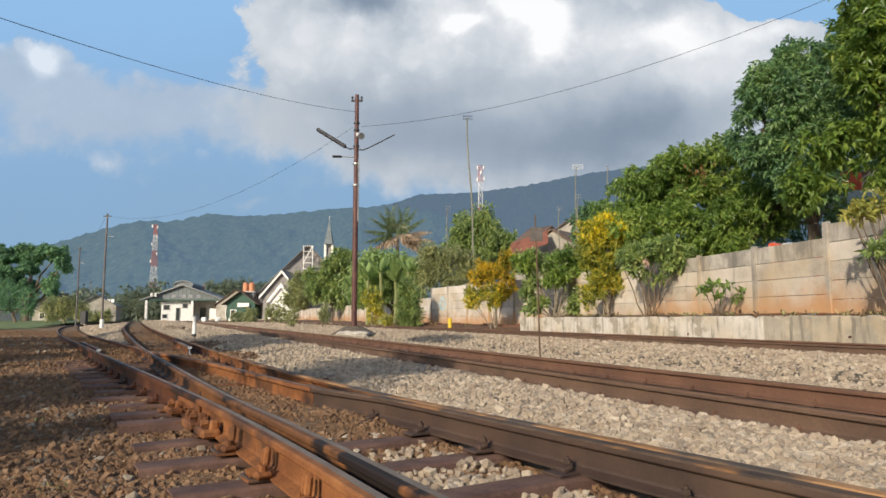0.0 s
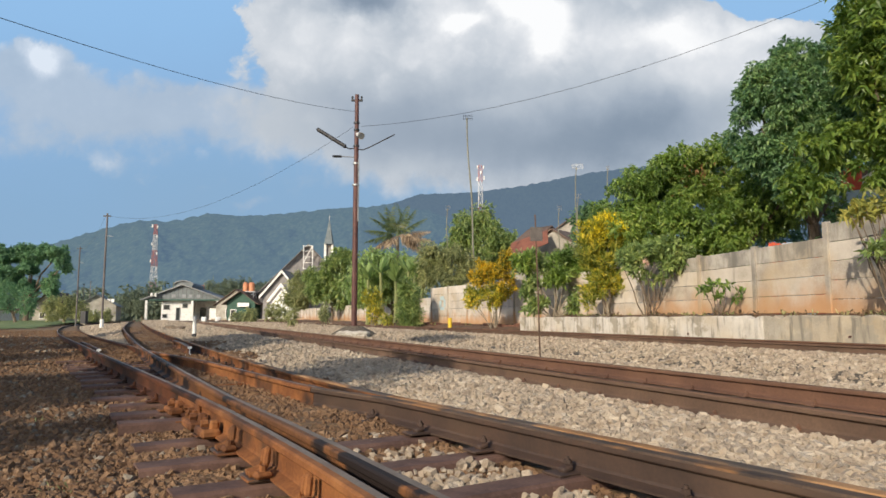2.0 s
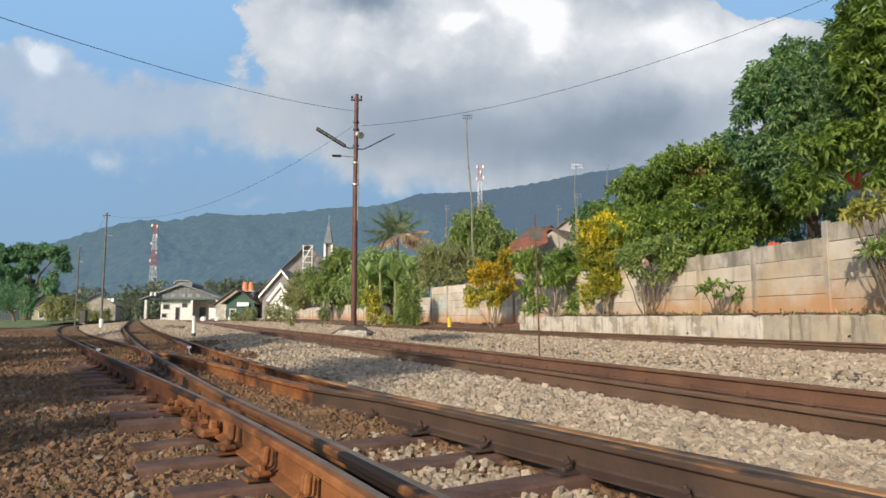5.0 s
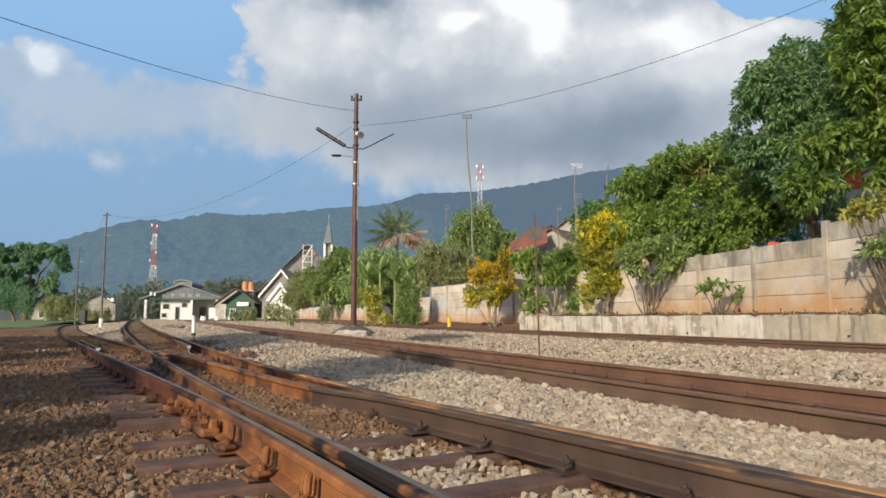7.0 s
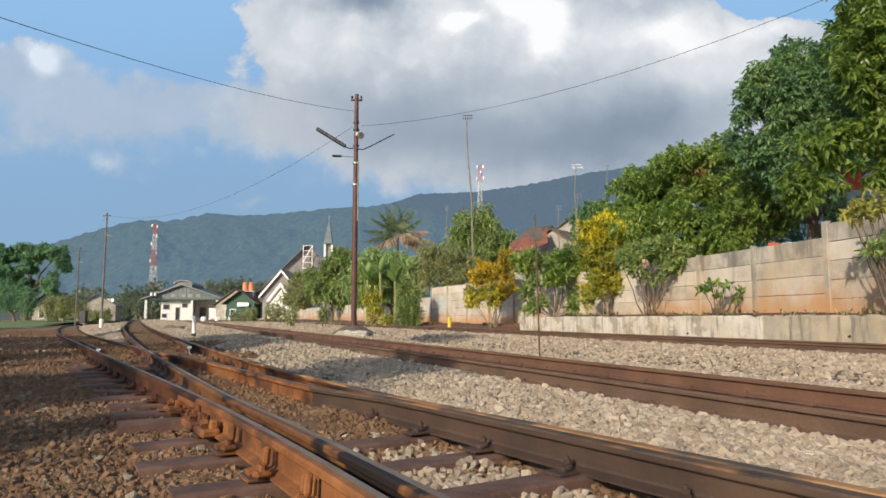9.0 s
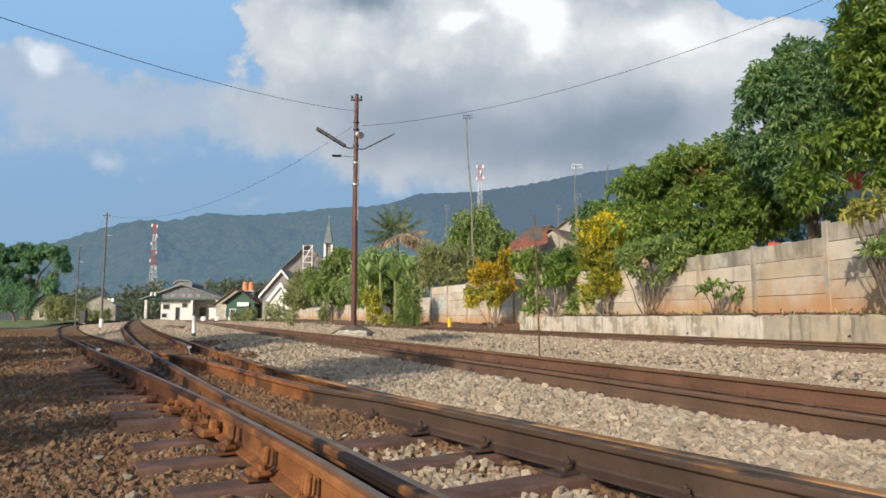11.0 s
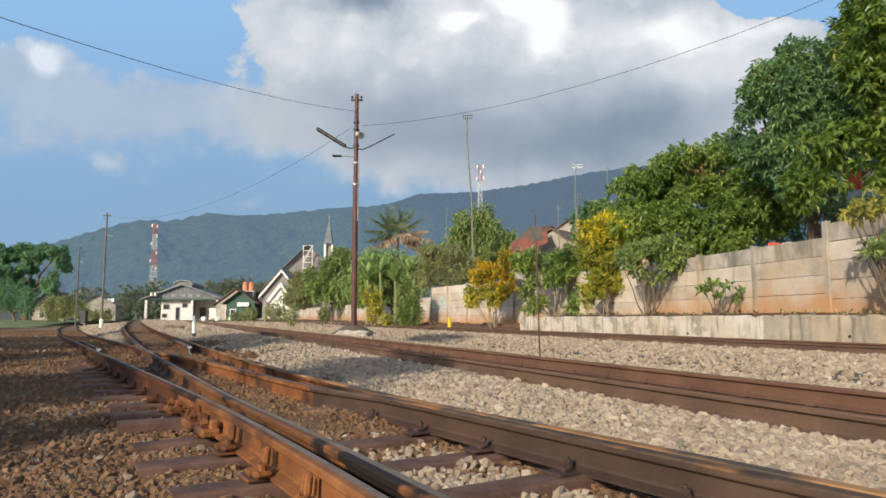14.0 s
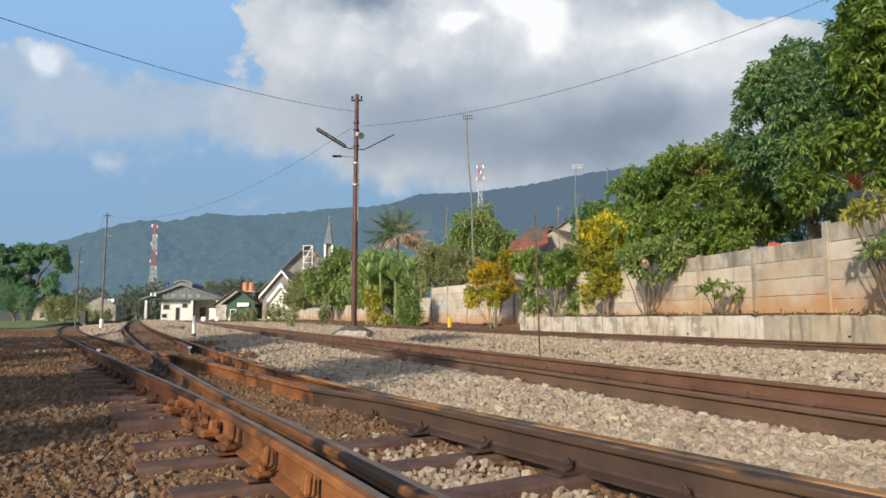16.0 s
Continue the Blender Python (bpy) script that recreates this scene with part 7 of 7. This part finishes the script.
d = rg.normal(0, 0.55, (len(c), 3)) + np.array((0, 0, 0.9))
ln_ = rg.uniform(0.05, 0.22, len(c)) * np.repeat(np.where(wc[:, 1] < 5, 0.25, 1.0), per)
tagged(leaves("weeds", c, d, ln_, LEAF_OLIVE, None, width=0.2, seed=78), "low green and straw-coloured weeds along the wall", "weeds", kind="stuff")


# ---- loose stone ----
def spread(n, y0, y1, seed):
    """Distances ahead, thinning out with the distance, and a free draw across."""
    rg = np.random.default_rng(seed)
    return np.exp(rg.uniform(math.log(y0), math.log(y1), n)), rg.random(n), rg


y, u, rg = spread(42000, 1.5, 34, 501)
x = dx(y) + 0.10 + (lean(y) + 3.42 - dx(y) - 0.10) * u
size = (0.010 + 0.018 * rg.random(len(y)) ** 1.8) * (1 + y / 26)
brown = (y > 6.5) & (y < 17) & (x - dx(y) < 0.40 + 0.05 * (y - 6.5) + 0.25 * np.sin(y * 1.3)) & (rg.random(len(y)) < 0.85)
where = np.stack([x, y, bed_z(x, y)], 1)
stones("ballast_stones", where[~brown], size[~brown], BALLAST, "pale angular ballast stones between turnout and track", "ballast", 1, sink=0.4)
stones("rubble", where[brown], size[brown] * 0.8, RUBBLE, "brown earthy rubble at the edge of the turnout", "rubble", 7, smooth=True)
y, u, rg = spread(46000, 3.2, 75, 502)
x = lean(y) + 4.80 + (5.95 + 0.02 * np.minimum(y, 60)) * u
stones("ballast_stones", np.stack([x, y, bed_z(x, y)], 1), (0.011 + 0.019 * rg.random(len(y)) ** 1.8) * (1 + y / 26), BALLAST,
       "pale angular ballast stones between the two plain tracks", "ballast", 2, sink=0.4)
rg = np.random.default_rng(509)
y, u = rg.uniform(-5.5, 3.3, 24000), rg.random(24000)
x = dx(y) + 0.10 + (lean(y) + 10.5 - dx(y)) * u
keep = (y < 1.7) | (x > lean(y) + 4.8)
x, y = x[keep], y[keep]
stones("ballast_stones", np.stack([x, y, bed_z(x, y) - 0.01], 1), rg.uniform(0.014, 0.034, len(y)), BALLAST, "pale angular ballast stones along the lines", "ballast", 9)
y, u, rg = spread(4500, 2.0, 60, 503)
x = lean(y) + np.where(u < 0.4, 3.65 + u / 0.4 * 0.95, 11.0 + 0.02 * np.minimum(y, 60) + (u - 0.4) / 0.6 * 1.6)
stones("ballast_stones", np.stack([x, y, bed_z(x, y) - np.where(u < 0.4, 0.06, 0.01)], 1), rg.uniform(0.018, 0.034, len(y)) * (1 + y / 22), BALLAST,
       "pale angular ballast stones between the rails", "ballast", 3)
y, u, rg = spread(72000, 1.4, 46, 504)
e = ax(y)
x = (-0.72 * y - 0.5) + (e - 0.07 + 0.72 * y + 0.5) * u
stones("rubble", np.stack([x, y, ground_z(x, y) + 0.008], 1), (0.0034 + 0.0145 * rg.random(len(y)) ** 5) * np.minimum(1 + y / 10, 1.9), RUBBLE,
       "brown earthy rubble and gravel beside the turnout", "rubble", 4, sink=0.62)
y, u, rg = spread(48000, 1.4, 44, 505)
x = ax(y) + 0.08 + (dx(y) - ax(y) - 0.16) * u
stones("rubble", np.stack([x, y, ground_z(x, y) + np.where(x > bx(y), 0.008 + 0.062 * step(3.4, 4.3, y), 0.02)], 1), (0.0036 + 0.0125 * rg.random(len(y)) ** 5) * np.minimum(1 + y / 13, 1.6), RUBBLE,
       "brown earthy rubble between the turnout rails", "rubble", 5, sink=0.6)
y, u, rg = spread(2000, 1.6, 4.0, 506)
keep = rg.random(len(y)) < np.clip((3.9 - y) / 1.6, 0, 1) * (u > 0.25)
y, u = y[keep], u[keep]
x = ax(y) + 0.28 + (dx(y) - ax(y) - 0.50) * u
stones("ballast_stones", np.stack([x, y, ground_z(x, y) + 0.015], 1), rg.uniform(0.009, 0.024, len(y)), BALLAST,
       "scattered white ballast stones between the turnout rails", "ballast", 6)
y, u, rg = spread(1100, 1.5, 30, 507)
x = (-0.70 * y - 0.4) + (ax(y) - 0.10 + 0.70 * y + 0.4) * u
stones("rubble", np.stack([x, y, ground_z(x, y) + 0.010], 1), (0.006 + 0.016 * rg.random(len(y)) ** 3) * (1 + y / 14), GREY_STONE,
       "grey stones scattered in the brown rubble", "rubble", 8, sink=0.45)
y, u, rg = spread(7000, 1.5, 8, 508)
x = dx(y) + 0.10 + (lean(y) + 3.42 - dx(y) - 0.10) * u
stones("ballast_stones", np.stack([x, y, bed_z(x, y) + 0.004], 1), rg.uniform(0.006, 0.013, len(y)), BALLAST, "small pale chips among the ballast stones", "ballast", 10)


# gravel on the path between the diverging lines and along the far tracks
rg = np.random.default_rng(511)
y = np.exp(rg.uniform(math.log(14), math.log(70), 6000))
x = ex(y) + 0.2 + (np.maximum(bx(y) - 0.15, ex(y) + 0.25) - ex(y) - 0.2) * rg.random(6000)
stones("path_stones", np.stack([x, y, ground_z(x, y) + 0.03], 1), rg.uniform(0.012, 0.026, 6000) * (1 + y / 30), BALLAST, "grey-brown stones on the trodden gravel", "gravel", 11, sink=0.5)
y = np.exp(rg.uniform(math.log(30), math.log(110), 12000))
x = dx(y) + 0.15 + (lean(y) + 3.42 - dx(y) - 0.15) * rg.random(12000)
stones("ballast_stones", np.stack([x, y, bed_z(x, y)], 1), rg.uniform(0.016, 0.034, 12000) * (1 + y / 26), BALLAST, "pale ballast stones along the far lines", "ballast", 12, sink=0.4)
# loose rubble on the trodden ground beside the near end of the turnout
y, u = 1.45 - 7.4 * rg.random(24000) ** 1.7, rg.random(24000) ** 0.7
x = -9.0 + (ax(y) - 0.1 + 9.0) * u
stones("rubble", np.stack([x, y, ground_z(x, y) + 0.006], 1), 0.005 + 0.018 * rg.random(24000) ** 5, RUBBLE, "brown earthy rubble on the trodden ground", "rubble", 13, sink=0.5)


# ---- what moves ----
def motions():
    far = 4570
    walk(CLOUD_MAIN, [(0.0, pose(0, far, EYE)), (4.0, pose(-5, far, EYE + 4)), (8.0, pose(-9, far, EYE + 8)), (12.0, pose(-12, far, EYE + 9)), (16.0, pose(-16, far, EYE + 12))])
    far = 4540
    walk(CLOUD_LEFT, [(0.0, pose(0, far, EYE)), (4.0, pose(3, far, EYE + 2)), (8.0, pose(6, far, EYE + 3)), (12.0, pose(10, far, EYE + 2)), (16.0, pose(14, far, EYE + 2))])

    # crowns that the wind rocks about the foot of their trunks, in degrees
    gust = [(0.0, 0.0), (1.0, -0.1), (2.0, -0.35), (4.0, -0.4), (6.5, -0.5), (8.0, -0.4), (9.0, -0.25), (10.5, 0.0), (11.5, 0.25), (12.2, 0.5), (13.0, 0.4), (14.0, 0.25), (15.0, 0.15), (16.0, 0.0)]
    for crowns, k, late in ((BIG_CROWNS, 1.1, 0.0), (NEAR_CROWNS, 0.9, 0.3), (MID_CROWNS, 0.45, 0.5), (LEFT_CROWNS, 0.15, 0.2)):
        for i, c in enumerate(crowns):
            walk(c, [(t, pose(0, 0, 0, 0.3 * k * math.sin(t * 1.9 + i + late), k * g * (1.0 - 0.25 * i) + 0.12 * k * math.sin(t * 2.3 + i * 1.7 + late), 0)) for t, g in gust])
    for n_, crowns in enumerate(SHADE):
        for c in crowns:
            walk(c, [(t, pose(0, 0, 0, 0.5 * math.sin(t * 1.3 + n_), 0.4 * math.sin(t * 1.7 + n_ * 2), 0.6 * g)) for t, g in gust])
    # palm fronds
    for i, (f, ang) in enumerate(PALM_FRONDS):
        walk(f, [(t, pose(0, 0, 0, 0.2 * math.sin(t + i), (-0.22 if t > 10 else 0.06) * min(1.0, t / 2) + 0.15 * math.sin(t * 1.4 + i * 0.8), 0)) for t, g in gust])


motions()
